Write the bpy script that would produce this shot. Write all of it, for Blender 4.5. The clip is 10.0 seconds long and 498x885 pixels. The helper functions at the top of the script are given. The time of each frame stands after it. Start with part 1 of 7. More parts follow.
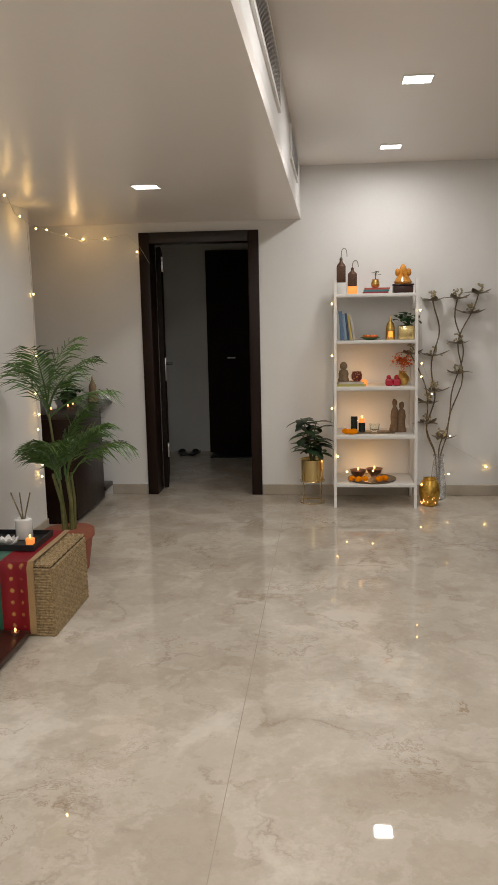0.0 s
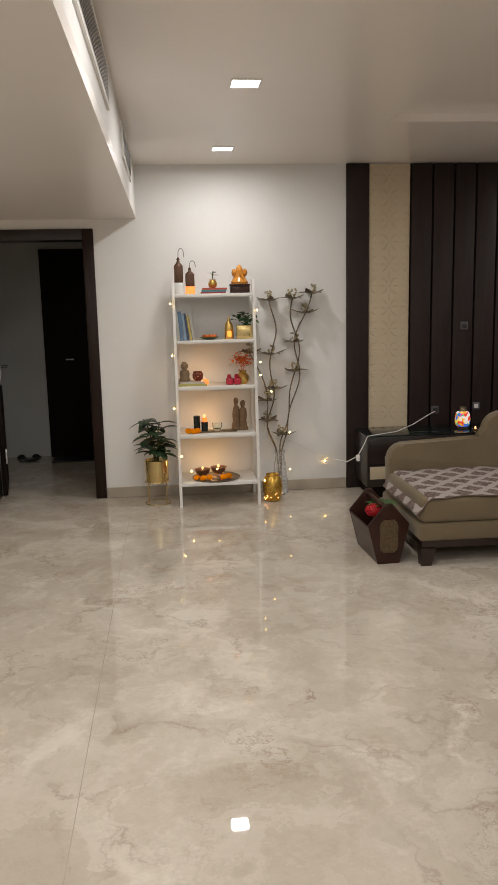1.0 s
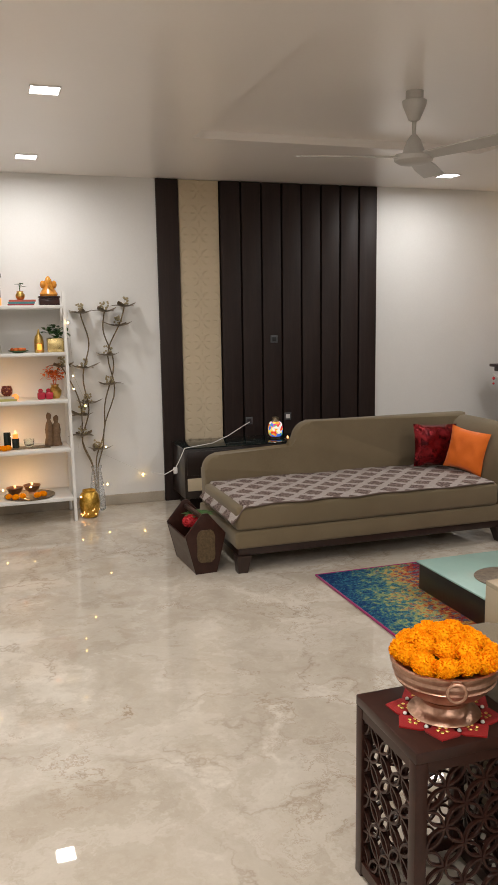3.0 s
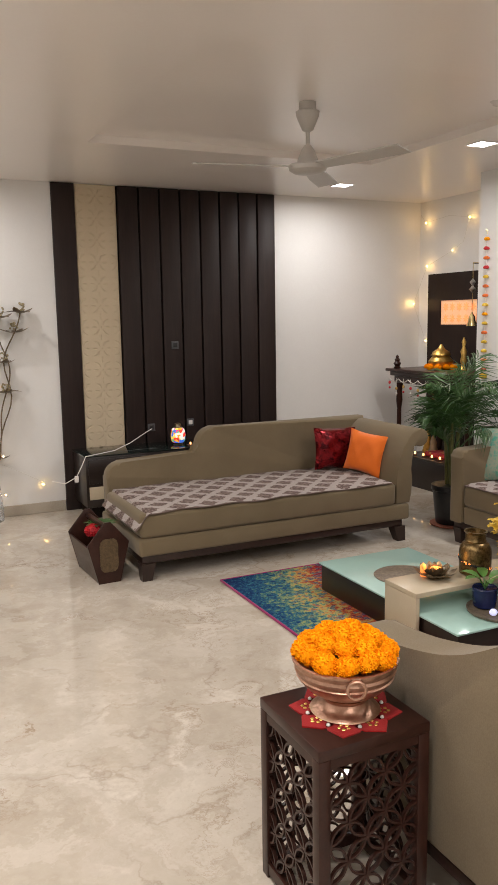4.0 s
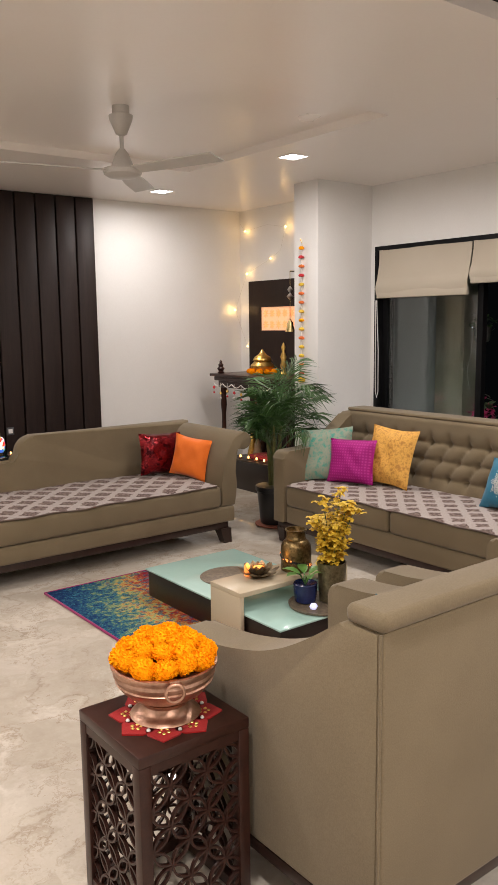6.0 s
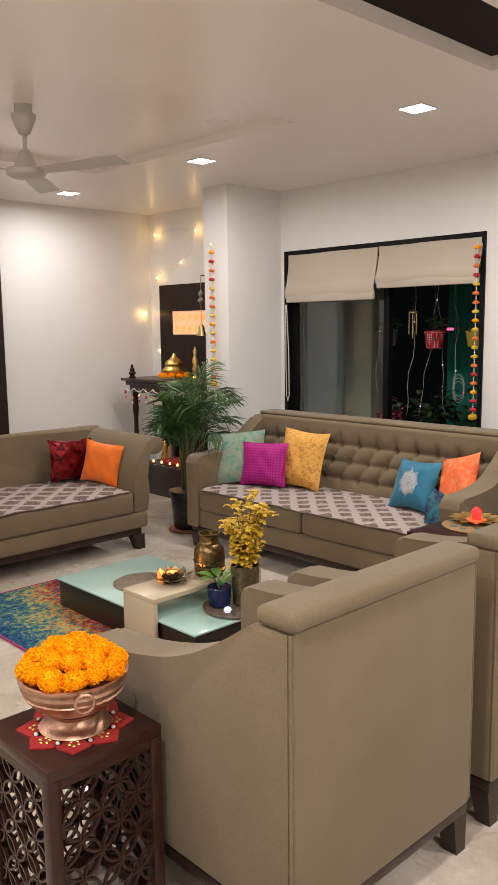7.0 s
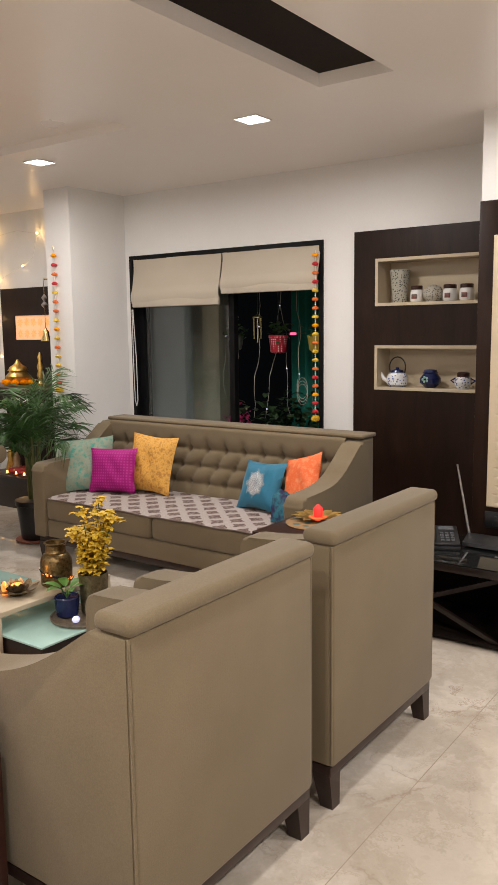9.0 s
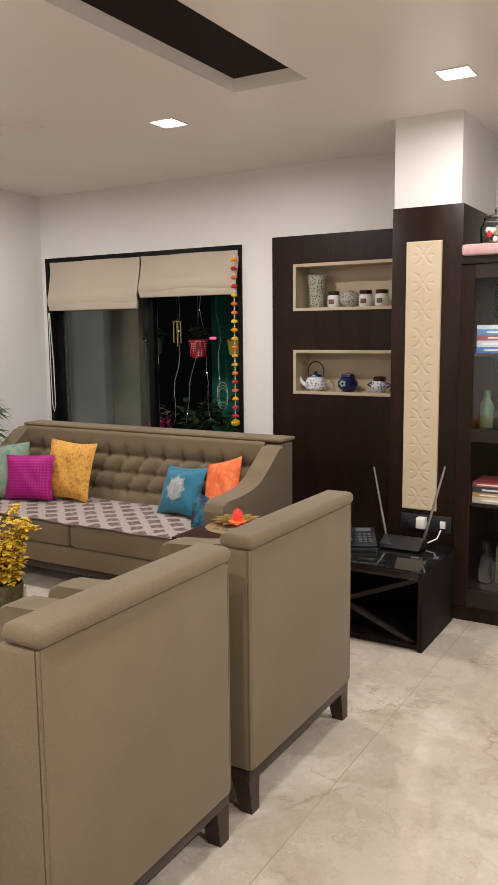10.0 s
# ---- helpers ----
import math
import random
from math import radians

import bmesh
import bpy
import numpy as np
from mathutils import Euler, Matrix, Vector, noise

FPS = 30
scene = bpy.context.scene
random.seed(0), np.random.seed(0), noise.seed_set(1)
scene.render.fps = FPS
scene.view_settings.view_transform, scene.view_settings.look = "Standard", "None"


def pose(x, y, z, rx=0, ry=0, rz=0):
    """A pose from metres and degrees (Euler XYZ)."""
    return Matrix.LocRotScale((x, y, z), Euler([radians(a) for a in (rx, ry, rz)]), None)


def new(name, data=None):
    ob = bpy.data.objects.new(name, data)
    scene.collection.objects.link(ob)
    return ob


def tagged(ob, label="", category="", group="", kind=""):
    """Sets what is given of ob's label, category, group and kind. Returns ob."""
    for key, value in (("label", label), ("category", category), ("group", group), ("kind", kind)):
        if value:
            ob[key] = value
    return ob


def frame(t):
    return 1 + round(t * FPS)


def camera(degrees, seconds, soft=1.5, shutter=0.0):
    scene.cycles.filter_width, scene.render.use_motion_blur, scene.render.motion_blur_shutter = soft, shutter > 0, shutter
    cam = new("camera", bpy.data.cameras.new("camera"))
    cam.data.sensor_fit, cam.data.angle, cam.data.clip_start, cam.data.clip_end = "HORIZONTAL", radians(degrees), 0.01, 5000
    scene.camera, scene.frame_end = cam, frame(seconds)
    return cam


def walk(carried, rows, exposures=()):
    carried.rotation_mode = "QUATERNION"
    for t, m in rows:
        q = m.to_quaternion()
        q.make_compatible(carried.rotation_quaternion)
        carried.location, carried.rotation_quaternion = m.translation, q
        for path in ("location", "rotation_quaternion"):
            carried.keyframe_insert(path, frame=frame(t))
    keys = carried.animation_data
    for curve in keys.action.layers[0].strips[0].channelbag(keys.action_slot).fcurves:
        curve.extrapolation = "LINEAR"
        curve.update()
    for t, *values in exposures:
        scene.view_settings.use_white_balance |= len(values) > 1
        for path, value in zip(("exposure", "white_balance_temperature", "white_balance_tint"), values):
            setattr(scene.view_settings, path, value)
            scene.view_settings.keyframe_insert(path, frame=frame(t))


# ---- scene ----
cam = camera(34.77, 10.0)
PATH = [
    (0.0, pose(-0.000, -0.000, 1.558, 80.23, 1.09, 5.57)),
    (0.5, pose(0.056, -0.009, 1.564, 79.96, 1.21, -0.22)),
    (1.0, pose(0.016, 0.007, 1.561, 79.98, 1.26, -5.71)),
    (1.5, pose(0.011, 0.018, 1.554, 80.12, 0.87, -9.98)),
    (2.0, pose(0.031, 0.009, 1.549, 80.33, 0.77, -12.67)),
    (3.5, pose(0.082, -0.002, 1.537, 81.08, 0.93, -21.82)),
    (4.0, pose(0.085, -0.009, 1.541, 81.16, 0.91, -25.38)),
    (4.5, pose(0.097, -0.015, 1.540, 81.21, 0.83, -28.73)),
    (5.0, pose(0.113, -0.023, 1.537, 81.25, 0.74, -31.91)),
    (5.5, pose(0.120, -0.031, 1.535, 81.37, 0.72, -34.63)),
    (7.0, pose(0.144, -0.041, 1.530, 81.68, 0.68, -43.72)),
    (7.5, pose(0.146, -0.057, 1.531, 81.89, 0.77, -46.50)),
    (8.0, pose(0.146, -0.070, 1.534, 81.82, 0.77, -48.84)),
    (8.5, pose(0.151, -0.082, 1.534, 81.84, 0.79, -51.41)),
    (9.0, pose(0.159, -0.097, 1.531, 81.88, 0.73, -54.15)),
    (9.5, pose(0.171, -0.108, 1.532, 82.09, 0.62, -57.03)),
    (10.0, pose(0.181, -0.114, 1.530, 82.14, 0.53, -59.63)),
]
walk(cam, PATH, [(0.0, -0.68, 6400, 9), (1.0, -0.54, 6400, 9), (2.2, -0.44, 6400, 9), (4.0, -0.12, 6450, 12), (5.5, 0.06, 6550, 14), (8.0, 0.08, 6600, 14), (10.0, -0.02, 6550, 13)])

# ---- measures of the room ----
YB, XW, HC, HL = 6.461, 5.014, 2.621, 2.221    # back wall, window wall, ceiling, low ceiling
XF = -0.211                                   # fascia of the low ceiling

# ---- world and lamps ----
world = bpy.data.worlds.new("night")
scene.world = world
world.use_nodes = True
world.node_tree.nodes["Background"].inputs[0].default_value = (0.012, 0.014, 0.016, 1)
world.node_tree.nodes["Background"].inputs[1].default_value = 0.12
scene.view_settings.exposure = 0.0


def lamp(x, y, z, watts, size=0.13, colour=(1.0, 0.965, 0.925), spread=176):
    d = bpy.data.lights.new("downlight_lamp", "AREA")
    d.shape, d.size, d.energy, d.color, d.spread = "SQUARE", size, watts, colour, radians(spread)
    ob = new("downlight_lamp", d)
    ob.location = (x, y, z)
    return ob


LAMPS = [(0.434, 5.812, HC), (0.434, 4.136, HC), (3.718, 5.812, HC), (3.718, 4.136, HC), (3.718, 2.434, HC), (3.718, 0.923, HC),
         (0.434, 2.46, HC), (0.434, 0.8, HC), (0.9, -0.9, HC), (3.0, -0.9, HC), (-1.004, 4.515, HL), (-1.004, 2.2, HL)]
WATTS = [13, 13, 11.5, 15.5, 22, 11.5, 20, 27, 38, 36, 11.5, 15]
for (lx, ly, lz), watts in zip(LAMPS, WATTS):
    lamp(lx, ly, lz - 0.012, watts)


# ---- materials ----
class Nodes:
    """Short hand for a material's node tree."""

    def __init__(self, name, rough=0.5, metal=0.0, spec=0.5):
        self.m = bpy.data.materials.new(name)
        self.m.use_nodes = True
        self.t = self.m.node_tree
        self.b = self.t.nodes["Principled BSDF"]
        self.b.inputs["Roughness"].default_value = rough
        self.b.inputs["Metallic"].default_value = metal
        self.b.inputs["Specular IOR Level"].default_value = spec

    def n(self, kind, **props):
        node = self.t.nodes.new(kind)
        for k, v in props.items():
            if k == "operation":
                node.operation = v
            elif k == "blend_type":
                node.blend_type = v
            elif k == "data_type":
                node.data_type = v
            elif k == "feature":
                node.feature = v
            elif k == "mode":
                node.mode = v
        return node

    def l(self, a, b):
        self.t.links.new(a, b)

    def coord(self, scale=(1, 1, 1), which="Object"):
        c, mp = self.n("ShaderNodeTexCoord"), self.n("ShaderNodeMapping")
        mp.inputs["Scale"].default_value = scale
        self.l(c.outputs[which], mp.inputs["Vector"])
        return mp.outputs[0]

    def noise(self, vec, scale, detail=4, rough=0.55, distort=0.0):
        x = self.n("ShaderNodeTexNoise")
        self.l(vec, x.inputs["Vector"])
        x.inputs["Scale"].default_value, x.inputs["Detail"].default_value = scale, detail
        x.inputs["Roughness"].default_value, x.inputs["Distortion"].default_value = rough, distort
        return x.outputs["Fac"]

    def math(self, op, a, b=None):
        x = self.n("ShaderNodeMath", operation=op)
        for i, v in enumerate((a, b)):
            if v is None:
                continue
            if isinstance(v, (int, float)):
                x.inputs[i].default_value = v
            else:
                self.l(v, x.inputs[i])
        return x.outputs[0]

    def ramp(self, fac, stops):
        x = self.n("ShaderNodeValToRGB")
        el = x.color_ramp.elements
        while len(el) < len(stops):
            el.new(0.5)
        for e, (p, c) in zip(el, stops):
            e.position, e.color = p, (*c, 1) if len(c) == 3 else c
        self.l(fac, x.inputs[0])
        return x.outputs[0]

    def mix(self, fac, a, b):
        x = self.n("ShaderNodeMix", data_type="RGBA")
        for i, v in ((0, fac), (6, a), (7, b)):
            if isinstance(v, (int, float)):
                x.inputs[i].default_value = v
            elif isinstance(v, tuple):
                x.inputs[i].default_value = (*v, 1)
            else:
                self.l(v, x.inputs[i])
        return x.outputs[2]

    def colour(self, c):
        if isinstance(c, tuple):
            self.b.inputs["Base Color"].default_value = (*c, 1)
        else:
            self.l(c, self.b.inputs["Base Color"])

    def rough(self, r):
        self.l(r, self.b.inputs["Roughness"])

    def bump(self, height, strength=0.3, dist=0.002):
        x = self.n("ShaderNodeBump")
        x.inputs["Strength"].default_value, x.inputs["Distance"].default_value = strength, dist
        self.l(height, x.inputs["Height"])
        self.l(x.outputs[0], self.b.inputs["Normal"])


def varied(name, a, b, rough=0.5, scale=8.0, metal=0.0, bump=0.15, fine=120.0, spec=0.5, stretch=(1, 1, 1)):
    """Two tones by a broad noise, fine grain as relief and in the gloss."""
    k = Nodes(name, rough, metal, spec)
    v = k.coord(stretch)
    broad, grain = k.noise(v, scale, 5), k.noise(v, fine, 3)
    both = k.math("ADD", k.math("MULTIPLY", broad, 0.75), k.math("MULTIPLY", grain, 0.25))
    k.colour(k.ramp(both, [(0.35, a), (0.65, b)]))
    k.rough(k.math("ADD", k.math("MULTIPLY", broad, 0.12), rough - 0.06))
    if bump:
        k.bump(grain, bump)
    return k.m


def wood(name, a, b, rough=0.3, grain=(18, 18, 1.2), spec=0.5):
    k = Nodes(name, rough, 0, spec)
    v = k.coord(grain)
    g = k.noise(v, 2.5, 7, 0.6, 0.8)
    fine = k.noise(k.coord(tuple(5 * x for x in grain)), 4.0, 3)
    k.colour(k.ramp(k.math("ADD", k.math("MULTIPLY", g, 0.7), k.math("MULTIPLY", fine, 0.3)), [(0.3, a), (0.7, b)]))
    k.rough(k.math("ADD", k.math("MULTIPLY", g, 0.2), rough - 0.1))
    k.bump(fine, 0.1, 0.001)
    return k.m


def fabric(name, a, b, weave=900.0, rough=0.9, spec=0.2):
    k = Nodes(name, rough, 0, spec)
    v = k.coord()
    broad = k.noise(v, 3.0, 4)
    sep = k.n("ShaderNodeSeparateXYZ")
    k.l(v, sep.inputs[0])
    s = [k.math("SINE", k.math("MULTIPLY", sep.outputs[i], weave)) for i in range(3)]
    w = k.math("MULTIPLY", k.math("ADD", s[0], s[1]), k.math("ADD", s[2], 1.3))
    fine = k.noise(v, 260.0, 2)
    tone = k.math("ADD", k.math("MULTIPLY", broad, 0.45), k.math("MULTIPLY", fine, 0.55))
    k.colour(k.ramp(tone, [(0.3, a), (0.7, b)]))
    k.b.inputs["Sheen Weight"].default_value = 0.15
    k.bump(k.math("ADD", fine, k.math("MULTIPLY", w, 0.04)), 0.3, 0.0015)
    return k.m


def glow(name, colour, strength):
    k = Nodes(name, 0.5)
    k.colour(colour)
    k.b.inputs["Emission Color"].default_value = (*colour, 1)
    k.b.inputs["Emission Strength"].default_value = strength
    return k.m


def marble():
    k = Nodes("polished_marble", 0.05)
    v = k.coord()
    warp = k.n("ShaderNodeTexNoise")
    k.l(v, warp.inputs["Vector"])
    warp.inputs["Scale"].default_value, warp.inputs["Detail"].default_value, warp.inputs["Roughness"].default_value = 1.6, 6, 0.62
    off = k.n("ShaderNodeVectorMath", operation="SCALE")
    k.l(warp.outputs["Color"], off.inputs[0])
    off.inputs["Scale"].default_value = 1.1
    moved = k.n("ShaderNodeVectorMath", operation="ADD")
    k.l(v, moved.inputs[0]), k.l(off.outputs[0], moved.inputs[1])
    mv = moved.outputs[0]
    cloud = k.noise(mv, 2.0, 5, 0.56, 0.3)
    patch = k.noise(v, 0.9, 4, 0.6)
    fine = k.noise(v, 26, 6, 0.7)
    vor = k.n("ShaderNodeTexVoronoi", feature="DISTANCE_TO_EDGE")
    vor.inputs["Scale"].default_value = 1.5
    k.l(mv, vor.inputs["Vector"])
    crack = k.ramp(vor.outputs["Distance"], [(0.0, (1, 1, 1)), (0.018, (0.25, 0.25, 0.25)), (0.05, (0, 0, 0))])
    crack = k.math("MULTIPLY", crack, k.ramp(k.noise(v, 1.7, 3), [(0.47, (0, 0, 0)), (0.6, (1, 1, 1))]))
    ridge = k.math("ABSOLUTE", k.math("SUBTRACT", k.noise(mv, 3.4, 5, 0.6), 0.5))
    light = k.ramp(ridge, [(0.0, (1, 1, 1)), (0.03, (0, 0, 0))])
    tone = k.math("ADD", k.math("MULTIPLY", cloud, 0.70), k.math("ADD", k.math("MULTIPLY", patch, 0.18), k.math("MULTIPLY", fine, 0.12)))
    base = k.ramp(tone, [(0.36, (0.435, 0.375, 0.30)), (0.45, (0.48, 0.42, 0.343)), (0.53, (0.53, 0.468, 0.39)), (0.59, (0.615, 0.555, 0.475)), (0.66, (0.66, 0.60, 0.52))])
    base = k.mix(k.math("MULTIPLY", light, 0.07), base, (0.74, 0.69, 0.61))
    flake = k.ramp(k.noise(mv, 3.1, 7, 0.6, 0.25), [(0.515, (0, 0, 0)), (0.555, (1, 1, 1))])
    base = k.mix(k.math("MULTIPLY", flake, 0.21), base, (0.70, 0.64, 0.56))
    smudge = k.ramp(k.noise(mv, 5.3, 7, 0.66), [(0.53, (0, 0, 0)), (0.62, (1, 1, 1))])
    base = k.mix(k.math("MULTIPLY", smudge, 0.17), base, (0.37, 0.29, 0.205))
    thin = k.math("ABSOLUTE", k.math("SUBTRACT", k.noise(mv, 1.3, 8, 0.68), 0.5))
    vein = k.math("MULTIPLY", k.ramp(thin, [(0.0, (1, 1, 1)), (0.010, (0, 0, 0))]), k.ramp(k.noise(v, 1.1, 3), [(0.48, (0, 0, 0)), (0.6, (1, 1, 1))]))
    base = k.mix(k.math("MULTIPLY", vein, 0.62), base, (0.26, 0.17, 0.10))
    fleck = k.math("MULTIPLY", k.ramp(k.noise(mv, 11, 6, 0.72), [(0.60, (0, 0, 0)), (0.66, (1, 1, 1))]), k.ramp(k.noise(v, 1.9, 3), [(0.54, (0, 0, 0)), (0.64, (1, 1, 1))]))
    base = k.mix(k.math("MULTIPLY", fleck, 0.6), base, (0.27, 0.18, 0.095))
    k.colour(k.mix(k.math("MULTIPLY", crack, 0.42), base, (0.22, 0.145, 0.085)))
    k.rough(k.math("ADD", k.math("MULTIPLY", fine, 0.025), 0.008))
    return k.m


M_FLOOR = marble()
M_SKIRT = varied("marble_skirting", (0.40, 0.35, 0.28), (0.52, 0.46, 0.38), 0.2, 4)
M_WALL = varied("white_wall_paint", (0.77, 0.755, 0.73), (0.82, 0.81, 0.79), 0.62, 1.2, 0, 0.06, 90, 0.25)
# passage walls: white paint greyed, the weak light there put into the colour
M_PASSAGE_DIM = varied("dimmed_passage_paint", (0.52, 0.52, 0.50), (0.58, 0.58, 0.56), 0.6, 1.5, 0, 0.06, 90, 0.3)
M_CEIL = varied("ceiling_paint", (0.88, 0.825, 0.78), (0.91, 0.86, 0.815), 0.30, 0.8, 0, 0.03, 60)
M_WOOD = wood("dark_wenge_veneer", (0.010, 0.0045, 0.0030), (0.026, 0.0115, 0.0070), 0.38, (5, 5, 0.8), spec=0.22)
# same veneer as M_WOOD, tones raised to carry the stronger light on these boards
M_SLAT_LIT = wood("lit_wenge_boards", (0.0155, 0.0092, 0.0082), (0.033, 0.0195, 0.0165), 0.52, (9, 9, 0.6), spec=0.3)
M_WOOD_H = wood("dark_wood_along", (0.009, 0.0052, 0.0042), (0.024, 0.0135, 0.010), 0.32, (1.2, 18, 18))
M_ROSE = wood("rosewood_polish", (0.022, 0.0080, 0.0056), (0.046, 0.016, 0.0105), 0.32, (7, 3, 7), spec=0.32)
M_DOOR = wood("black_brown_door", (0.008, 0.0055, 0.0045), (0.018, 0.011, 0.0085), 0.6, spec=0.12)
M_CREAM = varied("cream_carved_stone", (0.55, 0.45, 0.31), (0.61, 0.505, 0.355), 0.62, 3)
M_CREAMLAQ = varied("cream_lacquer", (0.50, 0.415, 0.29), (0.545, 0.455, 0.325), 0.25, 3, 0, 0.02)
M_SOFA = fabric("taupe_upholstery", (0.142, 0.107, 0.062), (0.204, 0.158, 0.096))
M_WHITE = varied("white_lacquer", (0.74, 0.72, 0.68), (0.80, 0.78, 0.75), 0.4, 4, 0, 0.03)
M_BLACK = varied("black_plastic", (0.008, 0.008, 0.009), (0.016, 0.016, 0.017), 0.4, 20)
M_BLACKFRAME = varied("black_aluminium", (0.004, 0.004, 0.0045), (0.007, 0.007, 0.0075), 0.5, 10, spec=0.15)
M_BRASS = varied("polished_brass", (0.66, 0.50, 0.22), (0.78, 0.62, 0.30), 0.25, 12, 1.0, 0.05)
M_GOLD = varied("old_gold", (0.50, 0.32, 0.08), (0.78, 0.53, 0.17), 0.35, 30, 1.0, 0.2)
M_COPPER = varied("worn_copper", (0.40, 0.23, 0.155), (0.62, 0.39, 0.29), 0.42, 22, 1.0, 0.15)
M_STEEL = varied("brushed_steel", (0.45, 0.45, 0.46), (0.6, 0.6, 0.61), 0.3, 40, 1.0, 0.05)
M_PANEL = glow("lamp_diffuser", (1.0, 0.97, 0.93), 14.0)
M_FAIRY = glow("fairy_bulb", (1.0, 0.62, 0.18), 36.0)
M_FLAME = glow("candle_flame", (1.0, 0.30, 0.04), 2.2)


# ---- building helpers ----
def part(name, bm, material, parent=None, label="", smooth=True, angle=40):
    me = bpy.data.meshes.new(name)
    bmesh.ops.recalc_face_normals(bm, faces=bm.faces)
    bm.to_mesh(me)
    bm.free()
    me.materials.append(material)
    if smooth:
        me.polygons.foreach_set("use_smooth", [True] * len(me.polygons))
        me.set_sharp_from_angle(angle=radians(angle))
    ob = new(name, me)
    if parent:
        ob.parent = parent
    if label:
        ob["label"] = label
    return ob


def thing(name, at, label, category, group="", kind="", turn=0):
    ob = new(name)
    ob.matrix_basis = pose(*at, 0, 0, turn)
    ob.empty_display_size = 0.1
    return tagged(ob, label, category, group, kind)


def B():
    return bmesh.new()


def box(bm, x0, y0, z0, x1, y1, z1, bevel=0.0, seg=2):
    m = Matrix.Translation(((x0 + x1) / 2, (y0 + y1) / 2, (z0 + z1) / 2)) @ Matrix.Diagonal((abs(x1 - x0), abs(y1 - y0), abs(z1 - z0), 1))
    vs = bmesh.ops.create_cube(bm, size=1, matrix=m)["verts"]
    if bevel:
        es = list({e for v in vs for e in v.link_edges})
        bmesh.ops.bevel(bm, geom=es, offset=bevel, segments=seg, affect="EDGES", profile=0.5)
    return bm


def boxed(*a, **k):
    return box(B(), *a, **k)


def lathe(bm, profile, n=24, at=(0, 0, 0)):
    """A solid of turning: profile rows (radius, height) from the foot up."""
    rings = []
    for r, z in profile:
        rings.append([bm.verts.new((at[0] + r * math.cos(2 * math.pi * i / n), at[1] + r * math.sin(2 * math.pi * i / n), at[2] + z)) for i in range(n)])
    for a, b in zip(rings, rings[1:]):
        for i in range(n):
            bm.faces.new((a[i], a[(i + 1) % n], b[(i + 1) % n], b[i]))
    bm.faces.new(rings[0][::-1])
    bm.faces.new(rings[-1])
    return bm


def prism(bm, outline, depth, frame_m=None, bevel=0.0):
    """A flat outline (x, z) pushed along y by depth; frame_m places it."""
    m = frame_m or Matrix()
    a = [bm.verts.new(m @ Vector((x, 0, z))) for x, z in outline]
    b = [bm.verts.new(m @ Vector((x, depth, z))) for x, z in outline]
    fs = [bm.faces.new(a), bm.faces.new(b[::-1])]
    k = len(a)
    for i in range(k):
        fs.append(bm.faces.new((a[i], b[i], b[(i + 1) % k], a[(i + 1) % k])))
    if bevel:
        es = list({e for f in fs[:2] for e in f.edges})
        bmesh.ops.bevel(bm, geom=es, offset=bevel, segments=2, affect="EDGES", profile=0.5)
    return bm


def tube(bm, pts, r, n=8, r_end=None):
    """A round bar through points."""
    pts = [Vector(p) for p in pts]
    rings = []
    for i, p in enumerate(pts):
        d = (pts[min(i + 1, len(pts) - 1)] - pts[max(i - 1, 0)]).normalized()
        u = d.orthogonal().normalized() if i == 0 else (u - d * u.dot(d)).normalized()
        w = d.cross(u)
        q = r if r_end is None else r + (r_end - r) * i / (len(pts) - 1)
        rings.append([bm.verts.new(p + q * (math.cos(2 * math.pi * k / n) * u + math.sin(2 * math.pi * k / n) * w)) for k in range(n)])
    for a, b in zip(rings, rings[1:]):
        for k in range(n):
            bm.faces.new((a[k], a[(k + 1) % n], b[(k + 1) % n], b[k]))
    bm.faces.new(rings[0][::-1])
    bm.faces.new(rings[-1])
    return bm


def ball(bm, at, r, seg=10, ring=6, squash=1.0):
    m = Matrix.Translation(at) @ Matrix.Diagonal((1, 1, squash, 1))
    bmesh.ops.create_uvsphere(bm, u_segments=seg, v_segments=ring, radius=r, matrix=m)
    return bm


def grid(bm, nu, nv, fn, close=False):
    """A sheet of (nu x nv) quads from fn(u, v)."""
    vs = [[bm.verts.new(fn(i / nu, j / nv)) for j in range(nv + 1)] for i in range(nu + 1)]
    for i in range(nu):
        for j in range(nv):
            bm.faces.new((vs[i][j], vs[i + 1][j], vs[i + 1][j + 1], vs[i][j + 1]))
    return vs


def smoothstep(a, b, x):
    t = min(1.0, max(0.0, (x - a) / (b - a)))
    return t * t * (3 - 2 * t)


# ---- structure ----
def slab(name, *a, mat=M_WALL, label="plain white painted wall", cat="wall"):
    return tagged(part(name, boxed(*a), mat, smooth=False), label, cat, kind="structure")


slab("floor", -3.2, -2.6, -0.12, XW + 0.15, 9.2, 0.0, mat=M_FLOOR, label="polished beige marble floor with brown veins", cat="floor")
# back wall with the doorway cut through
DL, DR, DT = -1.51, -0.545, 2.148
wall_back = B()
box(wall_back, -2.75, YB, 0, DL, YB + 0.2, HC)
box(wall_back, DL, YB, DT, DR, YB + 0.2, HC)
box(wall_back, DR, YB, 0, XW + 0.15, YB + 0.2, HC)
tagged(part("wall_north", wall_back, M_WALL, smooth=False), "white painted wall round a dark doorway", "wall", kind="structure")
